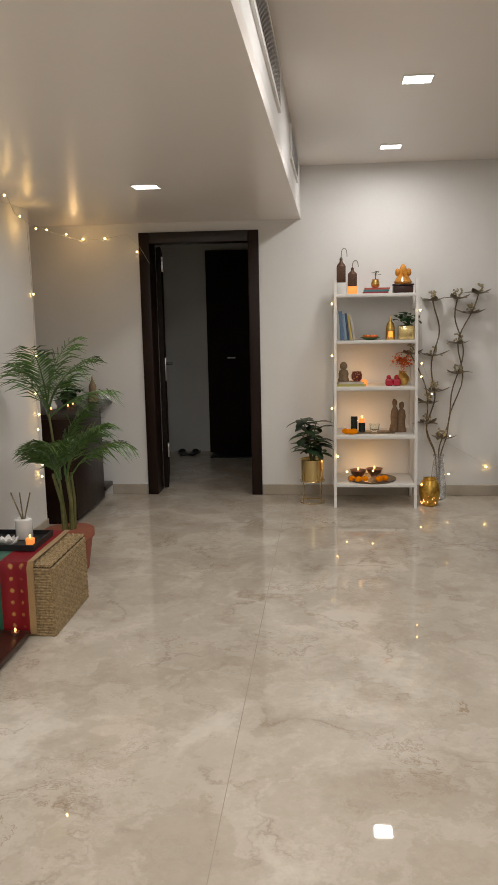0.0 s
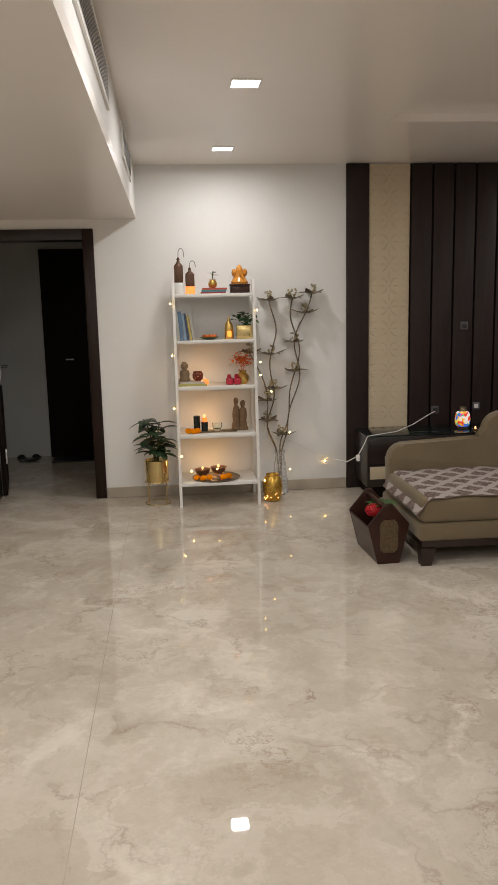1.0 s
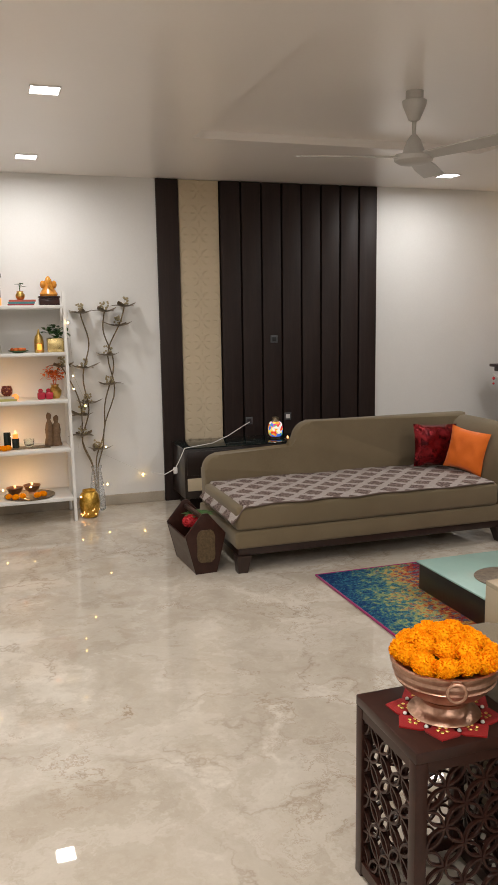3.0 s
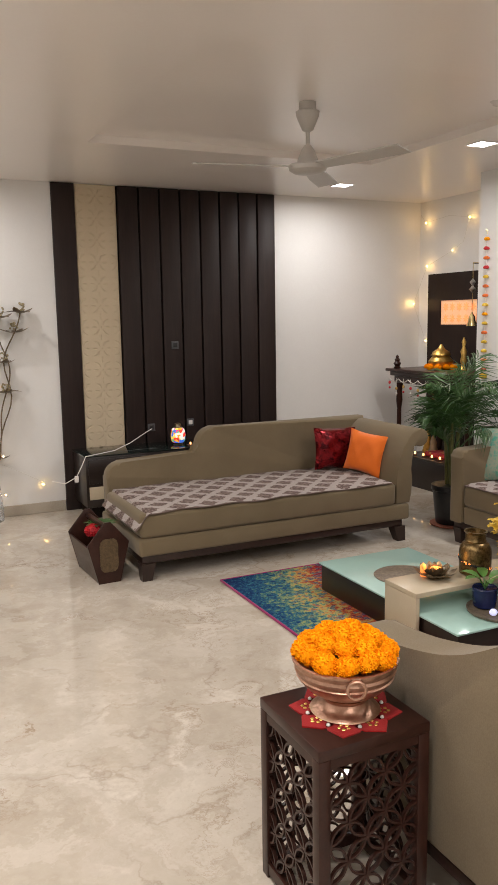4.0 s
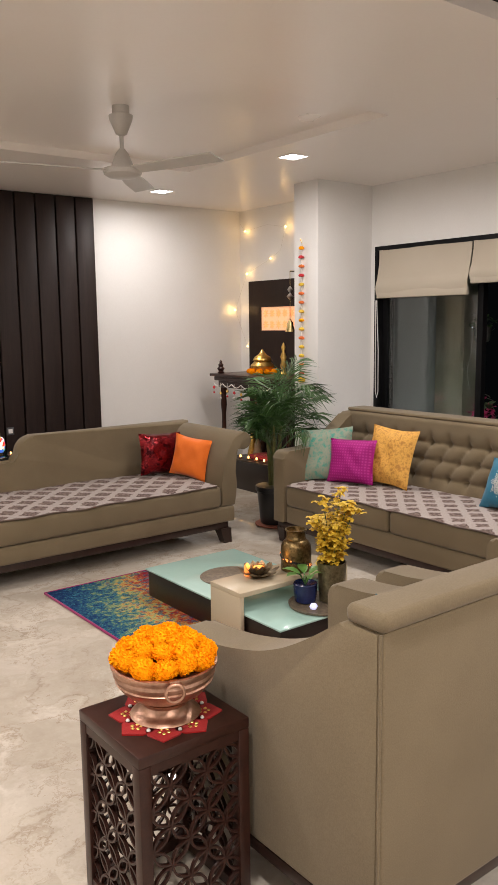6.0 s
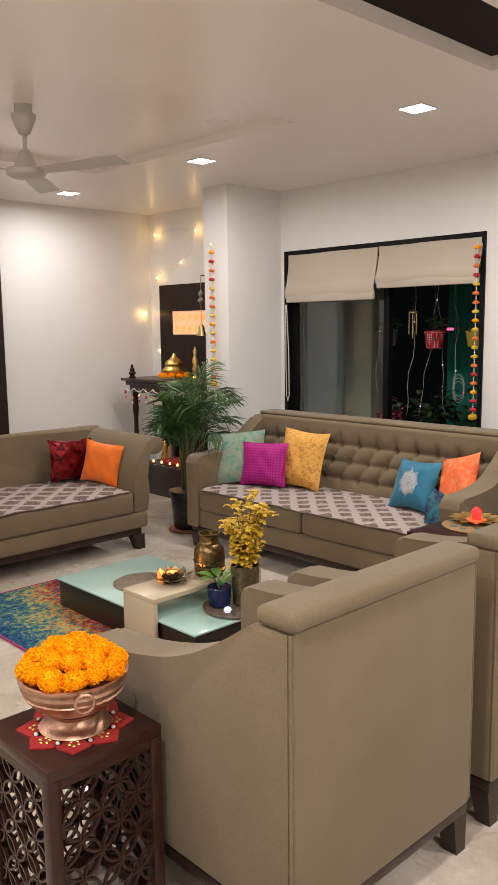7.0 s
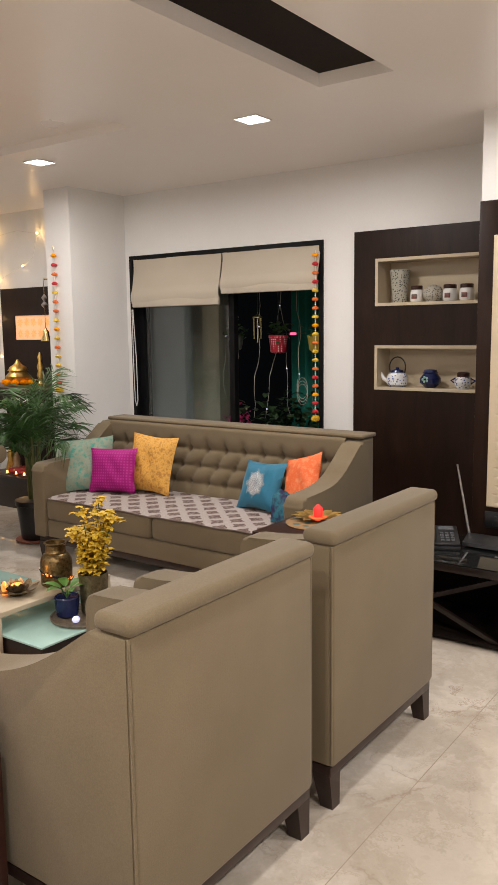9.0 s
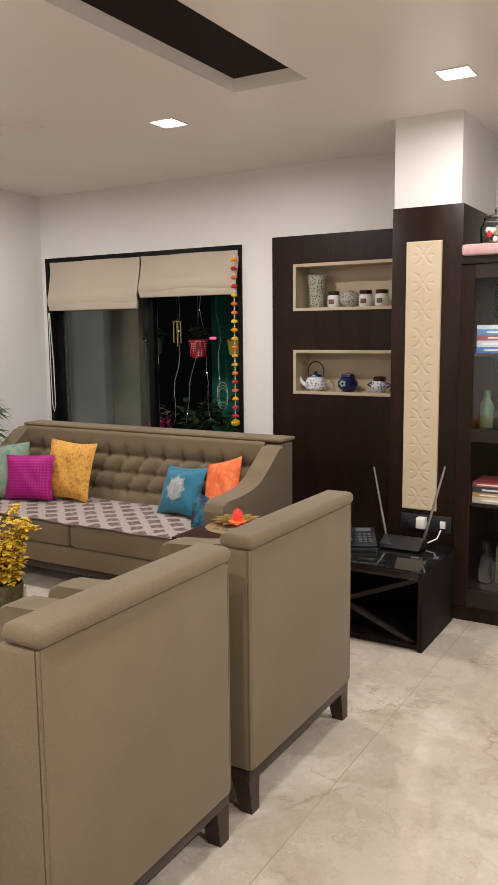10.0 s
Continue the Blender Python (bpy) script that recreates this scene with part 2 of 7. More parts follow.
# window wall
WY0, WY1, WZ0, WZ1 = 2.767, 4.61, 0.72, 2.133
ww = B()
box(ww, XW, -2.6, 0, XW + 0.2, 1.45, HC)
box(ww, XW, 2.356, 0, XW + 0.2, WY0, HC)
for z0, z1 in ((0, 1.118), (1.413, 1.67), (1.977, HC)):
    box(ww, XW, 1.45, z0, XW + 0.2, 2.356, z1)
box(ww, XW, WY1, 0, XW + 0.2, YB, HC)
box(ww, XW, WY0, 0, XW + 0.2, WY1, WZ0)
box(ww, XW, WY0, WZ1, XW + 0.2, WY1, HC)
tagged(part("wall_east", ww, M_WALL, smooth=False), "white painted wall round a wide window", "wall", kind="structure")
slab("wall_outside", XW + 0.2, 1.3, 1.0, XW + 0.24, 2.5, 2.1, label="plain closing wall behind the niches")
slab("wall_south", -2.2, -2.6, 0, XW, -2.4, HC)
slab("wall_west", -2.2, -2.4, 0, -2.0, 5.35, HC)
slab("wall_recess", -2.75, 5.15, 0, -2.55, YB, HC)
slab("pillar_1", 4.418, 4.66, 0, XW, 4.94, HC, label="white painted square corner pillar", cat="pillar")
slab("pillar_2", 4.302, 1.05, 2.166, XW, 1.405, HC, label="white painted pillar above the dark cladding", cat="pillar")
# lowered ceiling and its fascia
lowc = boxed(-2.75, -2.4, HL, XF, YB, HL + 0.06)
tagged(part("ceiling_low", lowc, M_CEIL, smooth=False), "lowered glossy white ceiling over the entrance side", "ceiling", kind="structure")
slab("fascia", XF - 0.06, -2.4, HL + 0.06, XF, YB, HC, label="white painted drop of the lowered ceiling", cat="fascia")
# main ceiling: rim round a shallow tray, and a slot lined with dark wood
RX0, RX1, RY0, RY1 = 1.385, 3.45, 3.04, 4.99
SX0, SX1, SY0, SY1 = 1.0, 3.456, 1.50, 1.874
mc = B()
xs, ys = sorted({-2.75, RX0, RX1, SX0, SX1, XW + 0.2}), sorted({-2.6, RY0, RY1, SY0, SY1, YB + 0.2})
for xa, xb in zip(xs, xs[1:]):
    for ya, yb in zip(ys, ys[1:]):
        cx, cy = (xa + xb) / 2, (ya + yb) / 2
        tray = RX0 < cx < RX1 and RY0 < cy < RY1
        slot = SX0 < cx < SX1 and SY0 < cy < SY1
        if not slot:
            box(mc, xa, ya, HC + (0.05 if tray else 0.0), xb, yb, HC + 0.16)
bmesh.ops.remove_doubles(mc, verts=mc.verts, dist=1e-5)
tagged(part("ceiling", mc, M_CEIL, smooth=False), "satin white ceiling with a shallow tray and a slot", "ceiling", kind="structure")
tagged(part("ceiling_slot_wood", boxed(SX0, SY0, HC + 0.060, SX1, SY1, HC + 0.11), M_DOOR, smooth=False), "dark wood board in the ceiling slot", "trim", kind="structure")
# skirting
for i, a in enumerate([(-1.82, YB - 0.012, 0, DL - 0.005, YB, 0.086), (DR + 0.005, YB - 0.012, 0, 1.45, YB, 0.086), (3.415, YB - 0.012, 0, XW, YB, 0.086), (-2.0, -2.4, 0, -1.988, 5.35, 0.086),
                       (XW - 0.012, 4.94, 0, XW, YB - 0.012, 0.086), (4.406, 4.648, 0, 4.418, 4.94, 0.086)]):
    tagged(part("baseboard", boxed(*a, bevel=0.003, seg=1), M_SKIRT, smooth=False), "beige marble skirting along the wall", "baseboard", kind="structure")
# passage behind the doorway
slab("wall_passage_left", -2.0, YB + 0.2, 0, -1.85, 9.2, HC, mat=M_PASSAGE_DIM, label="passage wall, its white paint greyed to look dim")
slab("wall_passage_right", -0.3, YB + 0.2, 0, -0.15, 9.2, HC, mat=M_PASSAGE_DIM, label="passage wall, its white paint greyed to look dim")
slab("wall_passage_end", -1.85, 8.45, 0, -0.3, 8.65, HC, mat=M_PASSAGE_DIM, label="end wall of the passage, its white paint greyed to look dim")
slab("ceiling_passage", -2.0, YB + 0.2, 2.5, -0.15, 9.2, 2.6, mat=M_CEIL, label="ceiling of the dark passage", cat="ceiling")
pd = thing("door_passage", (-1.27, 8.40, 0), "closed black door at the end of the passage", "door", kind="structure")
part("door_leaf", boxed(0, 0, 0.0, 0.9, 0.045, 2.13, bevel=0.004), M_DOOR, pd)
part("door_handle", tube(B(), [(0.22, -0.01, 1.02), (0.22, -0.05, 1.02), (0.3, -0.05, 1.02)], 0.008), M_STEEL, pd, "steel lever handle")
part("door_mat", boxed(0.05, -0.3, 0.0, 0.75, -0.02, 0.012, bevel=0.004), M_BLACK, None)
bpy.data.objects["door_mat"].location = (-1.27, 8.35, 0.002)
tagged(bpy.data.objects["door_mat"], "dark mat on the passage floor before the door", "door mat")
# ---- door of the passage, open into it ----
fr = thing("door_1", (0, YB, 0), "dark wood door frame, its door standing open", "door", kind="structure")
part("jamb", boxed(DL, -0.02, 0, DL + 0.085, 0.2, DT, bevel=0.004), M_WOOD, fr)
part("jamb", boxed(DR - 0.085, -0.02, 0, DR, 0.2, DT, bevel=0.004), M_WOOD, fr)
part("head", boxed(DL + 0.085, -0.02, DT - 0.085, DR - 0.085, 0.2, DT, bevel=0.004), M_WOOD_H, fr)
leaf = thing("door_leaf_open", (DL + 0.09, YB + 0.205, 0), "dark wood door standing open into the passage", "door", turn=100.5)
lf = part("door_leaf", boxed(0.0, -0.04, 0.01, 0.76, 0, 2.05, bevel=0.003), M_DOOR, leaf)
for hz in (0.28, 1.85):
    part("hinge", boxed(-0.02, -0.055, hz, 0.04, -0.041, hz + 0.12, bevel=0.002), M_STEEL, leaf, "steel hinge")
part("lock_plate", boxed(0.05, -0.052, 0.93, 0.09, -0.041, 1.13, bevel=0.002), M_STEEL, leaf, "steel lock plate")
part("door_handle", tube(B(), [(0.07, -0.05, 1.08), (0.07, -0.1, 1.08), (0.17, -0.1, 1.08)], 0.011), M_BLACK, leaf, "black lever handle")

# ---- downlights ----
for lx, ly, lz in LAMPS:
    d = thing("downlight", (lx, ly, lz), "square white recessed ceiling light, switched on", "ceiling light", "downlights in the ceiling")
    f = B()
    for a in ((-0.073, -0.073, 0.073, -0.068), (-0.073, 0.068, 0.073, 0.073), (-0.073, -0.068, -0.068, 0.068), (0.068, -0.068, 0.073, 0.068)):
        box(f, a[0], a[1], -0.006, a[2], a[3], 0.0)
    part("frame", f, M_WHITE, d, smooth=False)
    part("diffuser", boxed(-0.068, -0.068, -0.004, 0.068, 0.068, 0.0), M_PANEL, d, "glowing white diffuser", smooth=False)

# ---- dark panelling on the back wall ----
pn = thing("wall_panel", (1.453, YB, 0), "dark wood strip beside the carved cream panel", "wall panel", kind="structure")
part("board", boxed(0, -0.03, 0, 0.181, 0, HC - 0.005, bevel=0.003), M_SLAT_LIT, pn)
sl = thing("slatted_panel", (1.976, YB, 0), "tall dark wood panel of upright boards", "wall panel", kind="structure")
bw = (3.411 - 1.976) / 8
for i in range(8):
    part("board", boxed(i * bw + 0.007, -0.035, 0, (i + 1) * bw - 0.007, -0.004, HC - 0.005, bevel=0.006), M_SLAT_LIT, sl)
part("backing", boxed(0, -0.004, 0, 8 * bw, 0, HC - 0.005), M_DOOR, sl, smooth=False)


def petal(bm, at, length, width, ang, up):
    """A lens-shaped petal proud of a panel that faces -x."""
    pts = [(i / 6 * length, width * math.sin(math.pi * i / 6)) for i in range(7)]
    pts += [(i / 6 * length, -width * math.sin(math.pi * i / 6)) for i in range(5, 0, -1)]
    ca, sa = math.cos(ang), math.sin(ang)
    ring, low = [], []
    for x, z in pts:
        u, v = x * ca - z * sa, x * sa + z * ca
        for lst, h in ((low, 0.0), (ring, up)):
            k = 1.0 if h == 0 else 0.75
            uu, vv = length * 0.5 * ca * (1 - k) + u * k, length * 0.5 * sa * (1 - k) + v * k
            lst.append(bm.verts.new((at[0] - h, at[1] + uu, at[2] + vv)))
    bm.faces.new(ring)
    n = len(ring)
    for i in range(n):
        bm.faces.new((ring[i], low[i], low[(i + 1) % n], ring[(i + 1) % n]))


def engraving(u, v):
    """Depth, 0 to 1, of a flower cut round (0, 0) in a cell of side 1: four bowed diagonal petals, side strokes, drops and a heart."""
    a, b = abs(u), abs(v)
    s, t = (a + b) * 0.7071, (b - a) * 0.7071
    d = 0.0
    if 0.12 < s < 0.50:
        k = (s - 0.12) / 0.38
        d = 1 - abs(t - 0.07 * math.sin(math.pi * k) + 0.01) / (0.008 + 0.045 * math.sin(math.pi * k))
    if 0.20 < a < 0.42:
        d = max(d, 1 - b / (0.006 + 0.034 * math.sin(math.pi * (a - 0.20) / 0.22)))
    if 0.34 < b < 0.47:
        d = max(d, 1 - a / (0.006 + 0.022 * math.sin(math.pi * (b - 0.34) / 0.13)))
    d = max(d, 1 - math.hypot(u, v) / 0.05)
    return smoothstep(0.0, 0.55, d)


def carved(name, at, w, z0, z1, cell, face, label, depth=0.0035):
    t = thing(name, at, label, "wall panel", kind="structure")
    part("panel", boxed(0, -0.010, z0, w, 0, z1) if face == "y" else boxed(-0.010, 0, z0, 0, w, z1), M_CREAM, t, smooth=False)
    ch = (z1 - z0) / round((z1 - z0) / cell)

    def front(u, v):
        x, z = w * u, z0 + (z1 - z0) * v
        cu = (x - w / 2) / cell
        cz = (z - z0) / ch - 0.5
        d = engraving(cu - round(cu), cz - round(cz)) * smoothstep(0, 0.012, min(x, w - x))
        h = 0.0105 + 0.0075 * smoothstep(0, 0.004, min(x, w - x, z - z0, z1 - z)) - depth * d
        return Vector((x, -h, z)) if face == "y" else Vector((-h, x, z))
    bm = B()
    grid(bm, int(w / 0.0036), int((z1 - z0) / 0.0042), front)
    part("carved_face", bm, M_CREAM, t, "face cut with flowers", angle=75)
    return t


carved("carved_panel", (1.638, YB, 0), 0.334, 0.02, HC - 0.005, 0.172, "y", "tall cream wall panel carved with rows of flowers")

# ---- air grilles in the fascia ----
for y0, y1, z0, z1 in ((2.2, 3.62, 2.375, 2.565), (4.72, 5.66, 2.375, 2.565)):
    g = thing("air_grille", (XF, y0, z0), "grey slatted air outlet in the fascia", "air vent")
    L, Hh = y1 - y0, z1 - z0
    f = B()
    box(f, 0, 0, 0, 0.012, L, 0.02), box(f, 0, 0, Hh - 0.02, 0.012, L, Hh), box(f, 0, 0, 0.02, 0.012, 0.02, Hh - 0.02), box(f, 0, L - 0.02, 0.02, 0.012, L, Hh - 0.02)
    part("frame", f, M_WHITE, g, smooth=False)
    part("backing", boxed(0.0, 0.02, 0.02, 0.002, L - 0.02, Hh - 0.02), M_BLACK, g, smooth=False)
    for i in range(8):
        z = 0.026 + i * (Hh - 0.05) / 7.5
        part("slat", boxed(0.002, 0.021, z, 0.011, L - 0.021, z + 0.006), M_STEEL, g, smooth=False)

# ---- ceiling fan ----
# white enamel toned down to grey: shade under the ceiling is in the colour
M_FAN_SHADED = varied("shaded_fan_enamel", (0.50, 0.475, 0.44), (0.56, 0.535, 0.50), 0.4, 6, 0, 0.03)
fan = thing("ceiling_fan", (2.288, 3.868, HC + 0.008), "white three-bladed ceiling fan hanging from the tray", "ceiling fan")
part("canopy", lathe(B(), [(0.012, -0.11), (0.03, -0.10), (0.06, -0.03), (0.064, -0.006), (0.05, 0.0)]), M_FAN_SHADED, fan)
part("rod", lathe(B(), [(0.011, -0.2), (0.011, -0.1)], 12), M_FAN_SHADED, fan)
part("stub", lathe(B(), [(0.046, -0.001), (0.046, 0.042)], 20), M_FAN_SHADED, fan)
part("motor", lathe(B(), [(0.03, -0.325), (0.075, -0.32), (0.10, -0.305), (0.105, -0.285), (0.10, -0.276), (0.06, -0.272), (0.055, -0.25), (0.035, -0.20), (0.016, -0.175)], 30), M_FAN_SHADED, fan)
for turn_deg in (169, 289, 49):
    def blade(u, v, a=radians(turn_deg)):
        r = 0.09 + 0.53 * u
        w = 0.04 + 0.018 * smoothstep(0, 0.5, u)
        p = Vector((r, (v - 0.5) * 2 * w, -0.29 - (v - 0.5) * 0.02))
        return Matrix.Rotation(a, 4, "Z") @ p
    bm = B()
    grid(bm, 8, 3, blade)
    ext = bmesh.ops.extrude_face_region(bm, geom=bm.faces[:])
    bmesh.ops.translate(bm, vec=(0, 0, 0.006), verts=[e for e in ext["geom"] if isinstance(e, bmesh.types.BMVert)])
    part("blade", bm, M_FAN_SHADED, fan)

# ---- seating ----
def cover_material(name, size, edge):
    k = Nodes(name, 0.9, 0, 0.1)
    v = k.coord((1, 1, 1))
    sep = k.n("ShaderNodeSeparateXYZ")
    k.l(v, sep.inputs[0])
    nz = k.math("MULTIPLY", k.math("SUBTRACT", k.noise(v, 38, 3), 0.5), 0.35)
    u = k.math("FRACT", k.math("DIVIDE", k.math("ADD", sep.outputs[0], 10), size))
    w = k.math("FRACT", k.math("DIVIDE", k.math("ADD", sep.outputs[1], 10), size))
    f = k.math("ADD", k.math("ABSOLUTE", k.math("SUBTRACT", u, 0.5)), k.math("ABSOLUTE", k.math("SUBTRACT", w, 0.5)))
    g = k.math("ADD", k.math("ABSOLUTE", k.math("SUBTRACT", f, 0.5)), nz)
    mask = k.ramp(g, [(edge, (0, 0, 0)), (edge + 0.02, (1, 1, 1))])
    inner = k.ramp(k.noise(v, 90, 3), [(0.42, (0.10, 0.068, 0.058)), (0.62, (0.26, 0.20, 0.18))])
    ground = k.ramp(k.noise(v, 140, 2), [(0.3, (0.33, 0.285, 0.265)), (0.7, (0.44, 0.39, 0.36))])
    k.colour(k.mix(mask, ground, inner))
    k.bump(k.noise(v, 300, 2), 0.4, 0.002)
    return k.m


M_COVER = cover_material("lattice_cover", 0.195, 0.15)
M_COVER_S = cover_material("damask_cover", 0.165, 0.185)
M_LEG = wood("dark_leg_wood", (0.016, 0.008, 0.006), (0.036, 0.017, 0.012), 0.35)


def leg(parent, x, y, h=0.15, w=0.06, dx=0.0, dy=0.0):
    bm = B()
    a = [bm.verts.new((x + sx * w * 0.38 + dx, y + sy * w * 0.38 + dy, 0)) for sx, sy in ((-1, -1), (1, -1), (1, 1), (-1, 1))]
    b = [bm.verts.new((x + sx * w * 0.55, y + sy * w * 0.55, h)) for sx, sy in ((-1, -1), (1, -1), (1, 1), (-1, 1))]
    bm.faces.new(a[::-1]), bm.faces.new(b)
    for i in range(4):
        bm.faces.new((a[i], a[(i + 1) % 4], b[(i + 1) % 4], b[i]))
    part("leg", bm, M_LEG, parent, "dark wooden leg", smooth=False)


def smoothed(pts, first, last, n=3):
    """The outline with its points first to last joined by a soft curve."""
    out = list(pts[:first])
    for i in range(first, last):
        p0, p1, p2, p3 = pts[max(i - 1, 0)], pts[i], pts[i + 1], pts[min(i + 2, len(pts) - 1)]
        for k in range(n):
            t = k / n
            out.append(tuple(0.5 * (2 * b + (c - a) * t + (2 * a - 5 * b + 4 * c - d) * t * t + (3 * b - a - 3 * c + d) * t ** 3) for a, b, c, d in zip(p0, p1, p2, p3)))
    return out + list(pts[last:])


def chair(name, x0, x1, y0, depth):
    t = thing(name, ((x0 + x1) / 2, y0, 0), "taupe upholstered armchair with a rolled back and dark legs", "armchair", "armchairs side by side")
    w = (x1 - x0) / 2
    part("base_rail", boxed(-w + 0.006, 0.004, 0.113, w - 0.006, depth - 0.02, 0.149, bevel=0.004), M_LEG, t, "dark wooden base rail")
    for lx in (-w + 0.038, w - 0.038):
        leg(t, lx, 0.04, 0.116, 0.06, 0, -0.015), leg(t, lx, depth - 0.06, 0.116, 0.06)
    part("backrest", boxed(-w + 0.007, -0.004, 0.148, w - 0.007, 0.10, 0.874, bevel=0.012, seg=3), M_SOFA, t)
    roll = boxed(-w - 0.003, -0.014, 0.871, w + 0.003, 0.108, 0.918, bevel=0.021, seg=5)
    part("top_roll", roll, M_SOFA, t)
    for s in (-1, 1):
        d = depth
        out = [(0.006, 0.15), (d - 0.02, 0.15), (d, 0.19), (d, 0.585), (d - 0.004, 0.607), (d - 0.015, 0.624), (d - 0.033, 0.634), (d - 0.055, 0.638), (0.70, 0.643), (0.60, 0.655), (0.50, 0.676), (0.42, 0.698), (0.34, 0.730), (0.27, 0.767), (0.21, 0.804), (0.16, 0.838), (0.125, 0.862), (0.108, 0.871), (0.006, 0.871)]
        bm = B()
        m = Matrix(((0, 1, 0, 0), (1, 0, 0, 0), (0, 0, 1, 0), (0, 0, 0, 1)))
        thick = 0.125
        m2 = Matrix.Translation((-w if s < 0 else w - thick, 0, 0)) @ m
        prism(bm, smoothed(out, 8, 16), thick, m2, bevel=0.016)
        part("arm", bm, M_SOFA, t)
        part("piping", tube(B(), [(s * (w - 0.006), 0.001, 0.16), (s * (w - 0.006), 0.001, 0.5), (s * (w - 0.006), 0.001, 0.870)], 0.0035), M_SOFA, t)
    part("seat", boxed(-w + 0.128, 0.122, 0.15, w - 0.128, depth - 0.015, 0.33, bevel=0.015), M_SOFA, t)
    part("seat_cushion", boxed(-w + 0.128, 0.14, 0.332, w - 0.128, depth - 0.02, 0.46, bevel=0.035, seg=4), M_SOFA, t)
    return t


chair("armchair", 1.324, 2.088, 1.08, 0.85)
chair("armchair", 2.200, 2.992, 1.08, 0.85)


# day bed: low step at one end, scrolled arm at the other
cz = thing("chaise_longue", (1.43, 4.37, 0), "taupe upholstered day bed with a stepped back and scrolled arm", "day bed")
part("base_rail", boxed(0.02, 0.03, 0.105, 1.9, 0.85, 0.15, bevel=0.004), M_LEG, cz, "dark wooden base rail")
for lx, ly, dx in ((0.055, 0.06, -0.01), (1.87, 0.06, 0.02), (0.055, 0.8, -0.01), (1.87, 0.8, 0.02)):
    leg(cz, lx, ly, 0.106, 0.08, dx, -0.01)
part("base", boxed(0.0, 0.01, 0.15, 1.95, 0.86, 0.262, bevel=0.02, seg=3), M_SOFA, cz)
part("mattress", boxed(0.005, 0.0, 0.264, 1.83, 0.745, 0.415, bevel=0.03, seg=4), M_SOFA, cz)
step = [(0.02, 0.264), (2.06, 0.264), (2.06, 0.79)]
for cx, top, r in ((0.68, 0.79, 0.12), (0.02, 0.60, 0.10)):
    for i in range(9):
        a = math.pi / 2 + i * math.pi / 16
        step.append((cx + r + r * math.cos(a), top - r + r * math.sin(a)))
    if cx > 0.5:
        step += [(0.68 - 0.03 + 0.03 * math.cos(b), 0.63 - 0.03 * math.sin(b)) for b in (0.0, 0.5, 1.0, 1.5)]
part("backrest", prism(B(), step, 0.118, Matrix.Translation((0, 0.748, 0)), bevel=0.024), M_SOFA, cz, "stepped padded back")


arm = [(1.835, 0.264), (1.955, 0.264), (1.972, 0.33), (1.972, 0.42), (1.962, 0.50), (1.958, 0.57), (1.966, 0.625), (1.985, 0.66)]
for i in range(15):
    a = radians(215 + i * 17)
    arm.append((2.045 + 0.062 * math.cos(a), 0.712 + 0.062 * math.sin(a)))
arm += [(2.005, 0.772), (1.965, 0.745), (1.93, 0.705), (1.90, 0.65), (1.875, 0.58), (1.856, 0.50), (1.845, 0.42)]
part("arm", prism(B(), arm, 0.84, Matrix.Translation((0, 0.02, 0)), bevel=0.012), M_SOFA, cz, "scrolled end arm")


def cover(name, fn, nu, nv, parent, label, material):
    bm = B()
    grid(bm, nu, nv, fn)
    ext = bmesh.ops.extrude_face_region(bm, geom=bm.faces[:])
    bmesh.ops.translate(bm, vec=(0, 0, 0.006), verts=[e for e in ext["geom"] if isinstance(e, bmesh.types.BMVert)])
    ob = part(name, bm, material, parent)
    return tagged(ob, label, "seat cover")


def cz_cover(u, v):
    x = 1.425 + 1.80 * u
    y = 4.372 + 0.745 * v
    edge = 0.010 * smoothstep(0.1, 0.0, v) * (0.6 + 0.5 * math.sin(u * 26) * math.sin(u * 9 + 1))
    z = 0.421 - edge - 0.10 * smoothstep(0.035, 0.0, u)
    return Vector((x - 0.02 * smoothstep(0.03, 0, u), y - 0.008 * math.sin(u * 31), z + 0.003 * math.sin(u * 17) * math.sin(v * 11)))


M_HEM = fabric("brown_hem", (0.10, 0.068, 0.056), (0.17, 0.125, 0.105), 700)


def hem(parent, fn):
    pts = [fn(i / 80, 0.0) + Vector((0, 0, 0.003)) for i in range(81)]
    part("hem", tube(B(), pts, 0.0045, 6), M_HEM, parent, "brown stitched hem")


hem(cover("chaise_cover", cz_cover, 60, 16, None, "grey and brown diamond-patterned cover on the day bed", M_COVER), cz_cover)

# three-seat sofa with a buttoned back
SX, SYL, SYR = 3.60, 4.235, 2.06
sf = thing("sofa", (SX, SYR, 0), "taupe three-seat sofa with a deep-buttoned back", "sofa")
LS, DS = SYL - SYR, 0.82
part("base_rail", boxed(0.03, 0.02, 0.105, DS - 0.02, LS - 0.02, 0.15, bevel=0.004), M_LEG, sf, "dark wooden base rail")
for lx in (0.06, DS - 0.08):
    for ly in (0.06, LS - 0.06):
        leg(sf, lx, ly, 0.106, 0.07)
part("base", boxed(0.012, 0.13, 0.15, DS, LS - 0.13, 0.27, bevel=0.015, seg=3), M_SOFA, sf)
hm = LS / 2
for a, b in ((0.135, hm - 0.003), (hm + 0.003, LS - 0.135)):
    part("seat_cushion", boxed(0.0, a, 0.272, 0.66, b, 0.415, bevel=0.03, seg=4), M_SOFA, sf)
part("backrest", boxed(0.70, 0.05, 0.272, DS, LS - 0.05, 0.888, bevel=0.012, seg=3), M_SOFA, sf)
part("back_cap", boxed(0.662, -0.004, 0.886, DS + 0.012, LS - 0.07, 0.910, bevel=0.011, seg=3), M_SOFA, sf)
